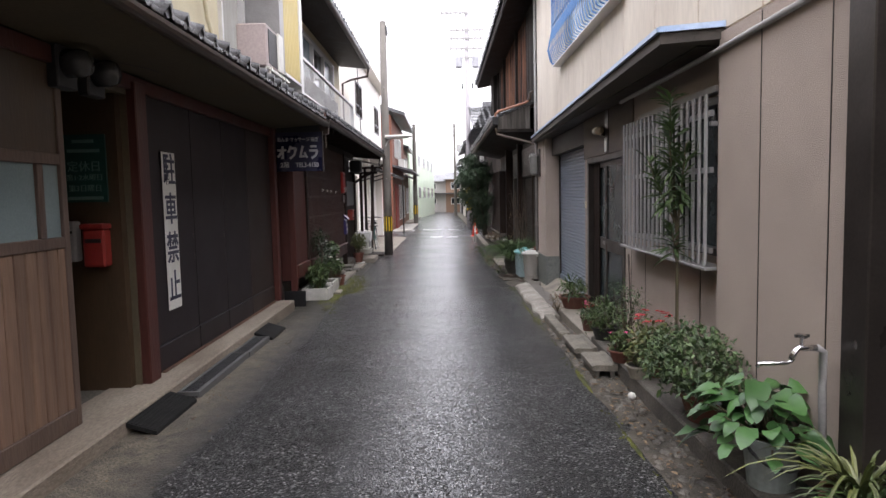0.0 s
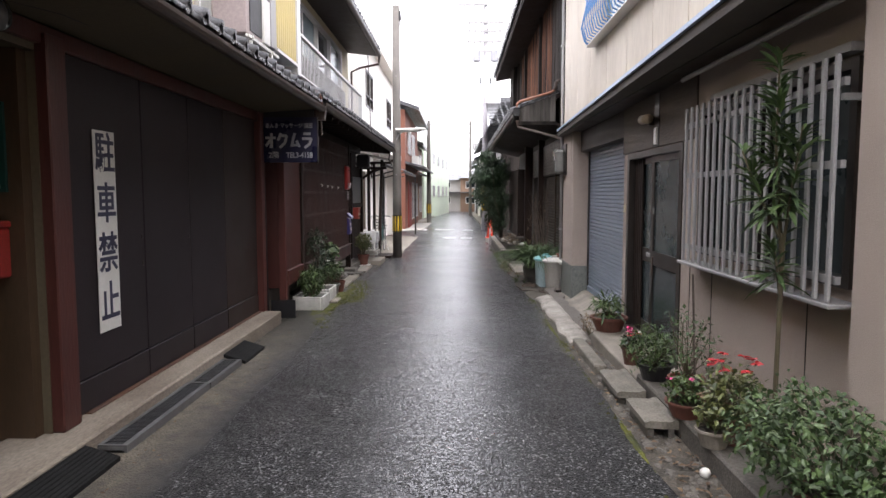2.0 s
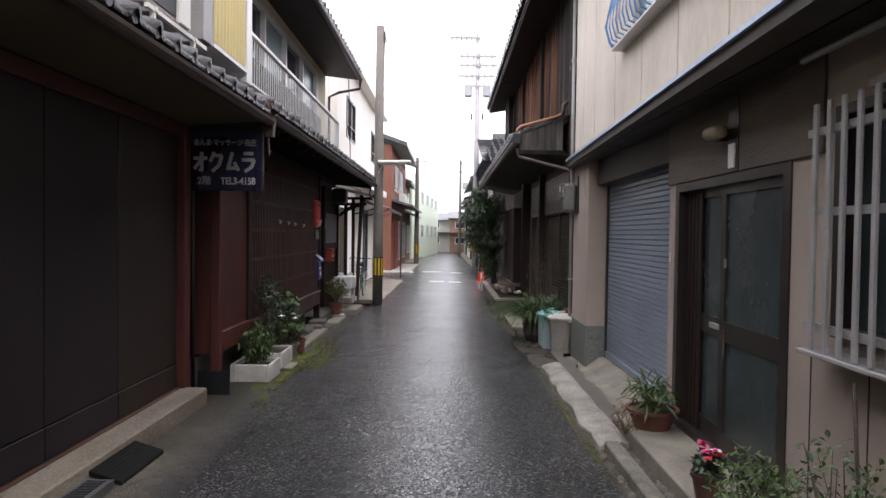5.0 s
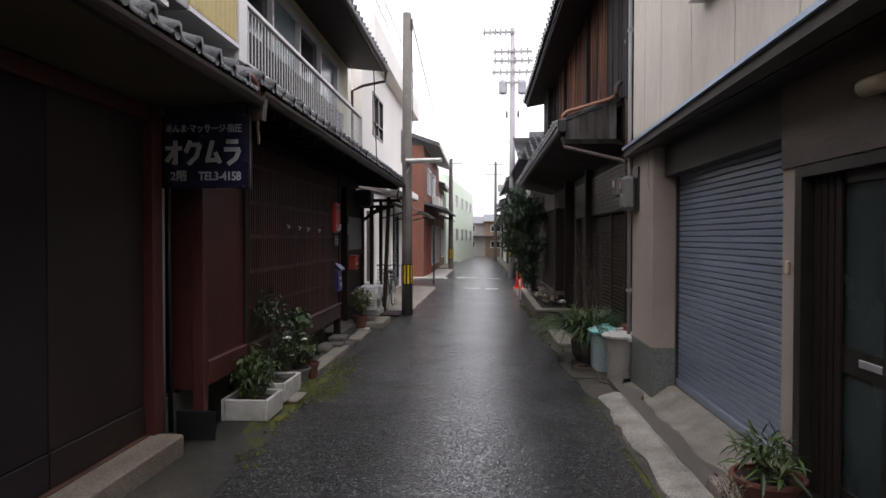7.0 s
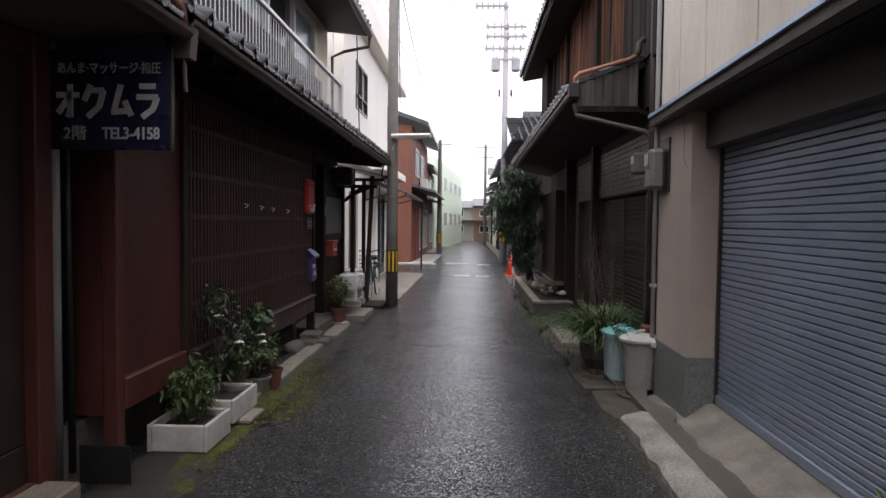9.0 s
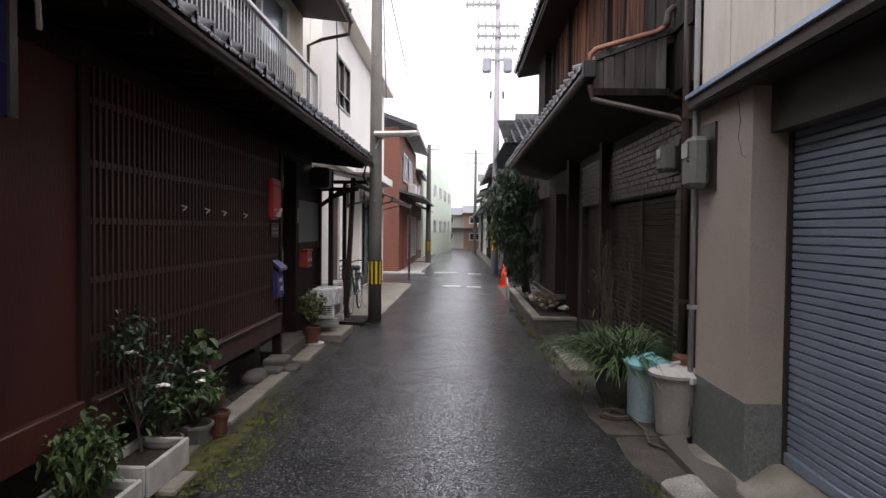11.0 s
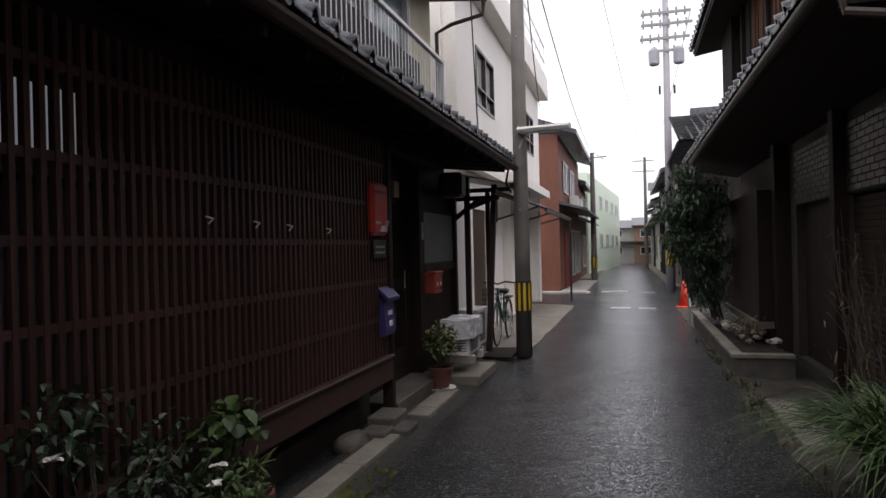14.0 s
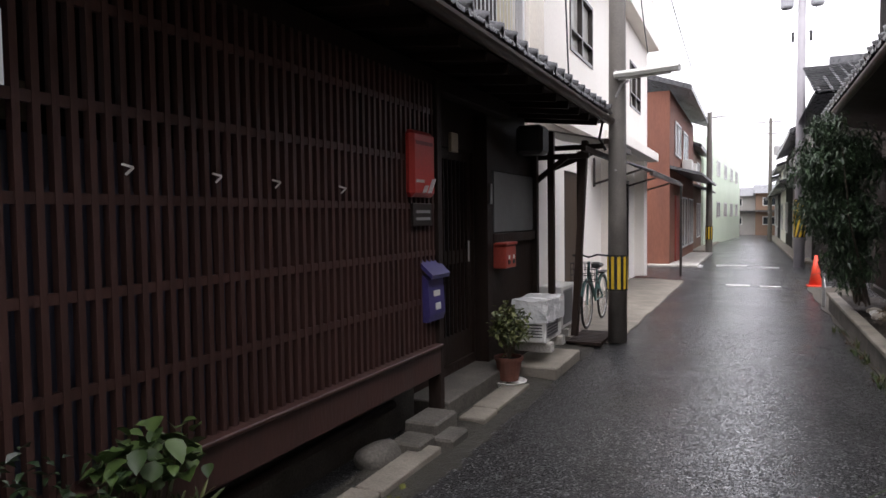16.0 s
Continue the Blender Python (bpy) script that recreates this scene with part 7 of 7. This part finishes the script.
hz = thing("garden_hose", (1.3, 12.7, 0), "brown coiled hose on the ground", "hose")
part("hose", tube([(1.28 + (0.1 + 0.04 * math.sin(k * 0.37)) * math.cos(k * 0.6), 12.72 + 0.14 * math.sin(k * 0.6), -0.015 + 0.0008 * k) for k in range(44)] + [(1.4, 12.3, 0.0), (1.35, 12.0, -0.01), (1.5, 11.7, 0.0)], 0.011, 6), BARK, hz, smooth=True)
gp = thing("strap_leaf_plant", (1.48, 13.25, -0.02), "big clump of strap leaves in a stone pot", "plant")
part("pot", lathe([(0.2, 0), (0.27, 0.12), (0.29, 0.28), (0.26, 0.33), (0.22, 0.33)], (1.48, 13.25, -0.02), 14), CONC_DARK, gp)
for k, (x, y) in enumerate(((1.4, 13.1), (1.55, 13.2), (1.42, 13.4), (1.56, 13.5), (1.3, 13.25), (1.6, 13.7), (1.3, 13.5), (1.38, 12.95))):
    blades("foliage", GREEN_BLUE if k % 2 else GREEN_MID, gp, (x, y - 0.12, 0.29), 120, 0.84, 0.016, 90 + k, 1.1, 0.95)
ds = thing("bare_stems", (1.72, 14.4, 0), "dry brown bamboo-like stems before the shutter", "plant")
rng = random.Random(95)
bm = bmesh.new()
for k in range(26):
    b = (1.7 + rng.uniform(-0.12, 0.1), 14.5 + rng.uniform(-0.6, 0.8), -0.02)
    tp_ = (b[0] + rng.uniform(-0.2, 0.1), b[1] + rng.uniform(-0.25, 0.25), rng.uniform(1.0, 1.9))
    stems(bm, b, [tp_], 0.007, rng)
    stems(bm, Vector(b).lerp(Vector(tp_), 0.6), [(tp_[0] + rng.uniform(-0.2, 0.15), tp_[1] + rng.uniform(-0.2, 0.2), tp_[2] * 0.95)], 0.004, rng)
part("stem", bm, BARK, ds)
leaves("dry_leaves", DRY, ds, [(1.7 + rng.uniform(-0.3, 0.1), 14.5 + rng.uniform(-0.7, 0.8), rng.uniform(0.3, 1.6)) for _ in range(90)], 0.08, 0.015, 0.6, -0.4, rng)
pk = thing("concrete_plank", (1.3, 15.2, -0.02), "pale concrete plank laid over the verge", "plank")
part("plank", B(1.16, 1.42, 14.4, 15.9, -0.02, 0.05, 0.01), CONC, pk)
bxp = thing("concrete_planter", (1.4, 19.5, -0.02), "low concrete planter filled with soil and rubble", "planter")
part("wall", B(1.1, 1.18, 17.4, 22.6, -0.02, 0.22), CONC_DARK, bxp)
part("wall", B(1.18, 1.75, 17.4, 17.48, -0.02, 0.22), CONC_DARK, bxp)
part("coping", B(1.07, 1.21, 17.37, 22.6, 0.22, 0.27, 0.008), CONC, bxp)
part("coping", B(1.21, 1.75, 17.37, 17.51, 0.22, 0.27, 0.008), CONC, bxp)
part("soil", sheet([1.18 + 0.06 * i for i in range(11)], [17.48 + 0.1 * i for i in range(52)], lambda x, y: 0.22 + 0.05 * noise.noise((x * 5, y * 5, 1))), SOIL, bxp)
rng = random.Random(12)
for k in range(22):
    c = (rng.uniform(1.25, 1.65), rng.uniform(17.6, 19.6), 0.25)
    bm = bmesh.new()
    bmesh.ops.create_icosphere(bm, subdivisions=1, radius=rng.uniform(0.03, 0.09), matrix=Matrix.Translation(c) @ Matrix.Diagonal((1, 1.2, 0.55, 1)))
    for v in bm.verts:
        v.co += Vector((1, 1, 1)) * 0.02 * noise.noise(v.co * 17)
    rk = thing("rubble_stone", c, "grey rubble stone in the planter", "stone", group="rubble stones")
    part("stone", bm, (CONC, CONC_DARK, CONC_PALE)[k % 3], rk)
bush("dry_weed", "brown dead weeds in the planter", (1.4, 18.4, 0.22), (1.4, 18.4, 0.35), (0.25, 0.7, 0.14), 300, 0.07, 0.014, DRY, 97, n_stems=30, stem_r=0.003)
nd = thing("nandina_tree", (1.3, 20.9, 0.2), "dense dark green evergreen shrub overhanging the lane", "tree")
rng = random.Random(99)
pts = []
for c, rad, n in (((1.05, 20.7, 2.1), (0.5, 0.9, 0.55), 4500), ((1.1, 20.6, 1.35), (0.5, 0.9, 0.6), 4500), ((1.15, 20.6, 0.75), (0.38, 0.8, 0.4), 1500), ((0.72, 20.3, 2.0), (0.36, 0.55, 0.45), 1700), ((0.66, 20.2, 1.45), (0.24, 0.45, 0.35), 800), ((0.85, 20.4, 2.55), (0.3, 0.5, 0.22), 700), ((1.35, 21.3, 2.2), (0.4, 0.8, 0.4), 900)):
    pts += cloud(rng, c, rad, n, 0.3)
tr = bmesh.new()
for k in range(12):
    b = (1.3 + rng.uniform(-0.1, 0.1), 20.7 + rng.uniform(-0.4, 0.4), 0.2)
    stems(tr, b, [pts[rng.randrange(6000)]], 0.016, rng)
part("trunk", tr, BARK, nd)
leaves("crown", NANDINA, nd, pts, 0.075, 0.026, 0.5, -0.2, rng)
cone = thing("traffic_cone", (1.28, 27.3, -0.03), "orange-red traffic cone at the side lane", "traffic cone")
part("base", B(1.1, 1.46, 27.12, 27.48, -0.03, 0.0, 0.01), mat("orange_red_plastic", (0.85, 0.08, 0.03), (0.7, 0.06, 0.03), 0.4, 4, 40, 0), cone)
part("body", lathe([(0.14, 0.03), (0.03, 0.7), (0.025, 0.7)], (1.28, 27.3, -0.03), 18), mat("orange_red_plastic", (0.85, 0.08, 0.03)), cone, smooth=True)
bo = thing("bollard_post", (1.08, 23.2, -0.03), "short weathered post with cord at the verge", "post")
part("post", tube([(1.08, 23.2, -0.03), (1.08, 23.2, 0.55)], 0.03), ALU_GREY, bo)
part("cord", tube([(1.08, 23.2, 0.5), (1.05, 22.6, 0.38), (1.08, 22.0, 0.45)], 0.008, 5), WHITE, bo)

# ---- poles, lamp, cables ----
STRIPE_Y = mat("yellow_band", (0.75, 0.5, 0.03), (0.62, 0.4, 0.03), 0.5, 4, 40, 0)


def stripe_band(t, x, y, z0, z1, r, n, slant, dark=BLACKPL):
    """A black band round a pole with raised yellow stripes."""
    band = part("warning_band", lathe([(r, z0), (r, z1)], (x, y, 0), 20), dark, t)
    for k in range(n):
        a0 = math.tau * k / n
        bm = bmesh.new()
        da = math.tau / n * 0.25
        rows = []
        for j in range(7):
            u = j / 6
            a = a0 + slant * u
            z = z0 + 0.02 + (z1 - z0 - 0.04) * u
            rows.append([bm.verts.new((x + (r + 0.004) * math.cos(a + s * da), y + (r + 0.004) * math.sin(a + s * da), z)) for s in (-1, 0, 1)])
        for p, q in zip(rows, rows[1:]):
            for i in (0, 1):
                bm.faces.new((p[i], p[i + 1], q[i + 1], q[i]))
        part("stripe", bm, STRIPE_Y, band)


PX, PY = -1.555, 18.72
up_ = thing("utility_pole", (PX, PY, -0.03), "grey-brown utility pole with yellow and black band", "utility pole")
part("shaft", lathe([(0.118, 0), (0.112, 1.5), (0.09, 6.4), (0.03, 6.42)], (PX, PY, -0.03), 20), STEEL_POLE, up_, smooth=True)
stripe_band(up_, PX, PY, 0.62, 1.06, 0.122, 10, 0)
for z in (2.1, 3.3, 4.6):
    part("bolt", tube([(PX, PY - 0.13, z), (PX, PY + 0.13, z)], 0.012, 6), ALU_GREY, up_)
part("top_bracket", B(PX - 0.03, PX + 0.12, PY - 0.05, PY + 0.05, 6.0, 6.25, 0.01), BLACKPL, up_)
part("service_cable", tube([(PX - 0.05, PY - 0.12, 2.9), (PX - 0.14, PY - 0.14, 2.75), (PX - 0.2, PY - 0.1, 2.5), (PX - 0.12, PY - 0.12, 2.35)], 0.018, 6), BLACKPL, up_, smooth=True)
sl = thing("street_lamp", (PX, PY, 3.0), "white fluorescent street lamp on the utility pole", "street lamp")
part("housing", prism([(-0.05, 0.0), (0.05, 0.0), (0.07, 0.04), (0.045, 0.075), (-0.045, 0.075), (-0.07, 0.04)], 0, 0.76), WHITE, sl)
part("tube", tube([(0, 0.04, -0.012), (0, 0.66, -0.012)], 0.016, 8), WHITE, sl)
for ob in sl.children:
    ob.matrix_local = pose(0.0, -0.13, 0.08, 0, 0, -100)
    for v in ob.data.vertices:
        v.co += ORG[sl.name]
part("arm", tube([(PX, PY - 0.1, 2.86), (PX + 0.06, PY - 0.08, 3.0), (PX + 0.14, PY - 0.04, 3.06)], 0.018, 6), ALU_GREY, sl)
pw = thing("power_pole", (1.35, 34.2, -0.05), "tall pale concrete power pole with crossarms and transformers", "utility pole")
part("shaft", lathe([(0.16, 0), (0.095, 11.0), (0.03, 11.02)], (1.35, 34.2, -0.05), 18), PALE_POLE, pw, smooth=True)
stripe_band(pw, 1.35, 34.2, 0.9, 2.1, 0.165, 8, 1.6)
for z, a, b in ((10.75, -1.3, 0.1), (9.9, -0.85, 0.85), (9.5, -0.85, 0.9), (9.0, -0.9, 0.8), (8.55, -0.5, 0.5)):
    arm = part("crossarm", beam(bmesh.new(), (1.35 + a, 34.1, z), (1.35 + b, 34.1, z), 0.07, 0.09), ALU_GREY, pw)
    n = 6 if b - a > 1.4 else 3
    for k in range(n):
        part("insulator", tube([(1.35 + a + (b - a) * (k + 0.3) / n, 34.1, z - 0.14), (1.35 + a + (b - a) * (k + 0.3) / n, 34.1, z + 0.16)], 0.035, 6), ALU_GREY, arm)
for s in (-1, 1):
    part("transformer", lathe([(0.15, 0), (0.19, 0.05), (0.19, 0.5), (0.12, 0.6), (0.05, 0.6)], (1.35 + s * 0.42, 34.1, 8.05), 14), mat("transformer_grey", (0.4, 0.4, 0.42), (0.3, 0.3, 0.32), 0.5, 4, 40, 0), pw)
part("drop_switch", tube([(1.1, 34.1, 7.3), (1.1, 34.1, 7.0)], 0.04, 6), BLACKPL, pw)
part("drop_switch", tube([(1.6, 34.1, 7.3), (1.6, 34.1, 7.0)], 0.04, 6), BLACKPL, pw)
for x, y, h, lb in ((-1.75, 42.5, 6.3, "slim grey utility pole by the brown house"), (1.15, 62, 8.5, "distant utility pole with crossarms")):
    q = thing("utility_pole", (x, y, -0.05), lb, "utility pole")
    part("shaft", lathe([(0.15, 0), (0.1, h), (0.03, h + 0.02)], (x, y, -0.05), 12), STEEL_POLE, q)
    if x == -1.75:
        stripe_band(q, x, y, 0.6, 1.2, 0.155, 8, 0)
        part("crossarm", beam(bmesh.new(), (x - 0.1, y, h - 0.3), (x + 0.7, y, h - 0.25), 0.06), ALU_GREY, q)
    elif x > 0:
        for z in (h - 0.3, h - 1.1):
            part("crossarm", beam(bmesh.new(), (x - 0.9, y, z), (x + 0.7, y, z), 0.08), ALU_GREY, q)
        part("transformer", lathe([(0.22, 0), (0.22, 0.6), (0.05, 0.65)], (x + 0.4, y, h - 2.6), 10), ALU_GREY, q)


def cable(a, b, sag, r=0.012, label="thin black overhead cable"):
    c = thing("overhead_cable", a, label, "cable", group="overhead cables")
    a, b = Vector(a), Vector(b)
    part("wire", tube([a.lerp(b, k / 12) - Vector((0, 0, sag * 4 * (k / 12) * (1 - k / 12))) for k in range(13)], r, 5), BLACKPL, c)


for a, b, sag in (((PX + 0.1, PY, 6.1), (-1.75, 42.5, 6.0), 0.5), ((PX + 0.1, PY, 5.9), (-2.3, 27, 5.2), 0.2), ((-2.3, 19.3, 3.2), (-2.36, 19.2, 5.6), 0.02), ((-1.75, 42.5, 6.0), (1.15, 62, 7.4), 0.5),
                  ((-0.9, 34.1, 10.9), (1.15, 62, 8.2), 0.6), ((2.2, 34.1, 9.7), (1.7, 62, 8.2), 0.6), ((-1.75, 42.5, 5.8), (-2.3, 36.5, 4.9), 0.2)):
    cable(a, b, sag)



def sloping(x0, x1, y0, y1, z0, z1, bev):
    """A kerb slab that follows the falling ground."""
    bm = B(x0, x1, y0, y1, z0, z1, bev)
    for v in bm.verts:
        v.co.z -= fall(v.co.y)
    return bm


# road markings at the crossing
for k, (x, y, w, d) in enumerate(((-0.3, 26.6, 0.5, 0.28), (0.35, 26.5, 0.42, 0.2), (-0.6, 33.6, 0.9, 0.35), (-1.7, 33.5, 0.5, 0.2), (0.5, 33.0, 0.5, 0.2))):
    mk = struct("road_marking", B(x - w / 2, x + w / 2, y - d / 2, y + d / 2, -0.06 - fall(y), 0.014 - fall(y)), mat("worn_white_road_paint", (0.78, 0.78, 0.76), (0.4, 0.4, 0.39), 0.6, 8, 60, 0.2), "worn white road paint at the crossing", "marking")
kb = struct("kerb_crossing", sloping(-3.4, -1.6, 33.2, 42.5, -0.06, 0.03, 0.02), CONC_PALE, "pale concrete forecourt of the red house", "pavement")
struct("kerb_far_right", sloping(1.35, 1.9, 36, 76, -0.06, 0.06, 0.02), CONC, "concrete gutter kerb along the far lane", "kerb")
struct("kerb_far_left", sloping(-2.7, -2.0, 44, 76, -0.06, 0.05, 0.02), CONC, "concrete gutter kerb along the far lane", "kerb")

# bicycle
bc = thing("bicycle", (-2.1, 20.0, 0), "green-framed city bicycle with a black front basket, parked", "bicycle")
FRAMEC = mat("teal_green_frame", (0.06, 0.16, 0.15), (0.05, 0.12, 0.11), 0.35, 5, 40, 0)


def ring(cx, cy, cz, R, r, n=28, sides=6):
    return tube([(cx, cy + R * math.cos(math.tau * k / n), cz + R * math.sin(math.tau * k / n)) for k in range(n + 1)], r, sides)


for y in (19.45, 20.5):
    wh = part("wheel", ring(-2.1, y, 0.33, 0.29, 0.008), ALU, bc)
    part("tyre", ring(-2.1, y, 0.33, 0.315, 0.018), BLACKPL, wh)
    sb = bmesh.new()
    for k in range(14):
        a = math.tau * k / 14
        beam(sb, (-2.1, y, 0.33), (-2.1, y + 0.29 * math.cos(a), 0.33 + 0.29 * math.sin(a)), 0.004)
    part("spoke_set", sb, ALU, wh)
    part("mudguard", tube([(-2.1, y + 0.35 * math.cos(a), 0.33 + 0.35 * math.sin(a)) for a in [0.2 + 0.25 * k for k in range(11)]], 0.02, 6), FRAMEC, wh)
for a, b in (((-2.1, 19.6, 0.78), (-2.1, 20.0, 0.35)), ((-2.1, 19.62, 0.68), (-2.1, 19.98, 0.45)), ((-2.1, 20.0, 0.33), (-2.1, 20.12, 0.8)), ((-2.1, 20.0, 0.33), (-2.1, 20.5, 0.33)), ((-2.1, 20.1, 0.66), (-2.1, 20.5, 0.33)), ((-2.1, 19.58, 0.92), (-2.1, 19.45, 0.33))):
    part("tube", beam(bmesh.new(), a, b, 0.016, 0.016, 8), FRAMEC, bc)
part("handlebar", tube([(-2.36, 19.78, 0.98), (-2.34, 19.66, 1.0), (-2.22, 19.58, 1.02), (-2.1, 19.57, 0.98), (-1.98, 19.58, 1.02), (-1.86, 19.66, 1.0), (-1.84, 19.78, 0.98)], 0.013, 7), BLACKPL, bc)
part("saddle", B(-2.17, -2.03, 20.02, 20.27, 0.8, 0.86, 0.02), BLACKPL, bc)
bk_ = bmesh.new()
for k in range(9):
    beam(bk_, (-2.26 + 0.04 * k, 19.2, 0.68), (-2.26 + 0.04 * k, 19.18, 0.92), 0.006)
    beam(bk_, (-2.26 + 0.04 * k, 19.45, 0.68), (-2.26 + 0.04 * k, 19.48, 0.92), 0.006)
for z in (0.68, 0.76, 0.84, 0.92):
    for a, b in (((-2.27, 19.19), (-1.93, 19.19)), ((-2.27, 19.47), (-1.93, 19.47)), ((-2.27, 19.19), (-2.27, 19.47)), ((-1.93, 19.19), (-1.93, 19.47))):
        beam(bk_, (*a, z), (*b, z), 0.008)
part("basket", bk_, BLACKPL, bc, "black wire basket")
part("rear_rack", B(-2.16, -2.04, 20.3, 20.7, 0.7, 0.72), BLACKPL, bc)
part("kickstand", beam(bmesh.new(), (-2.08, 20.5, 0.33), (-1.98, 20.55, 0.0), 0.008, 0.008, 6), ALU, bc)

# ---- moss, weeds and litter ----


def domes(name, material, spots, label, rng):
    """Many low uneven cushions in one mesh."""
    vs, fs = [], []
    for x, y, z, r in spots:
        z -= fall(y)
        b = len(vs)
        n = 7
        vs.append((x, y, z + r * 0.16))
        for k in range(n):
            q = r * rng.uniform(0.7, 1.3)
            vs.append((x + q * 0.6 * math.cos(k * math.tau / n), y + q * 0.9 * math.sin(k * math.tau / n), z + r * 0.1))
        for k in range(n):
            q = r * rng.uniform(0.9, 1.6)
            vs.append((x + q * math.cos(k * math.tau / n), y + q * 1.4 * math.sin(k * math.tau / n), z - 0.012))
        for k in range(n):
            j = (k + 1) % n
            fs += [(b, b + 1 + k, b + 1 + j), (b + 1 + k, b + 1 + n + k, b + 1 + n + j, b + 1 + j)]
    me = bpy.data.meshes.new(name)
    me.from_pydata(vs, [], fs)
    me.materials.append(material)
    return tagged(new(name, me), label, "moss", kind="stuff")


rng = random.Random(5)
sp = []
for k in range(500):
    y = rng.choice((rng.gauss(11.4, 0.8), rng.uniform(9.0, 13.5)))
    x = -1.58 + rng.gauss(0, 0.11) - 0.03 * (y - 11)
    if noise.noise((x * 3, y * 1.2, 2)) > -0.12:
        sp.append((x, y, -0.036 + 0.012 * (x < -1.62), rng.uniform(0.005, 0.017)))
domes("moss", MOSS, sp, "yellow-green moss along the gutter apron", rng)
sp = []
for k in range(700):
    y = rng.choice((rng.uniform(3.3, 11.5), rng.uniform(7.8, 11.3), rng.uniform(12.6, 18.5)))
    x = (1.12 if y < 12 else 1.06) + rng.gauss(0, 0.04)
    if noise.noise((x * 2, y * 1.1, 7)) > -0.15:
        sp.append((x, y, -0.034, rng.uniform(0.005, 0.017)))
domes("moss", MOSS, sp, "yellow-green moss along the asphalt edge", rng)
wd = thing("verge_weeds", (1.1, 16, -0.03), "low grass and weeds along the verge", "weeds", kind="stuff")
for k in range(70):
    y = rng.uniform(12.9, 20.5)
    blades("tuft", GREEN_YEL if k % 3 == 0 else (DRY if k % 3 == 1 else GREEN_MID), wd, (1.1 + rng.gauss(0, 0.06), y, -0.03 + fall(16) - fall(y)), 9, rng.uniform(0.08, 0.24), 0.008, 200 + k, 0.7, 1.0)
rng = random.Random(16)
pts = [(rng.uniform(-1.95, -1.55), yy, -0.018 + fall(6) - fall(yy)) for yy in [rng.uniform(2.0, 12) for _ in range(110)]]
lt = thing("leaf_litter", (-1.8, 6, -0.03), "brown leaf scraps and grit along the gutter", "litter", kind="stuff")
leaves("litter", DRY, lt, pts, 0.025, 0.014, 0.0, 0.0, rng, dirs=[(rng.uniform(-1, 1), rng.uniform(-1, 1), 0.1) for _ in pts])
rng = random.Random(6)
pts = [(rng.uniform(1.16, 1.42), yy, -0.02 + fall(6) - fall(yy)) for yy in [rng.uniform(2.5, 8) for _ in range(330)]] + [(rng.uniform(1.1, 1.5), yy, -0.01 + fall(6) - fall(yy)) for yy in [rng.uniform(12.5, 17) for _ in range(120)]]
lt = thing("leaf_litter", (1.3, 6, -0.03), "fallen leaves and grit on the dirt strip", "litter", kind="stuff")
leaves("litter", DRY, lt, pts, 0.04, 0.022, 0.0, 0.0, rng, dirs=[(rng.uniform(-1, 1), rng.uniform(-1, 1), 0.1) for _ in pts])
sp = []
for k in range(420):
    y = rng.uniform(2.0, 8.2)
    sp.append((rng.uniform(1.16, 1.42), y, -0.025, rng.uniform(0.006, 0.028)))
domes("gravel", CONC_DARK, sp, "loose broken concrete and gravel on the dirt strip", rng)
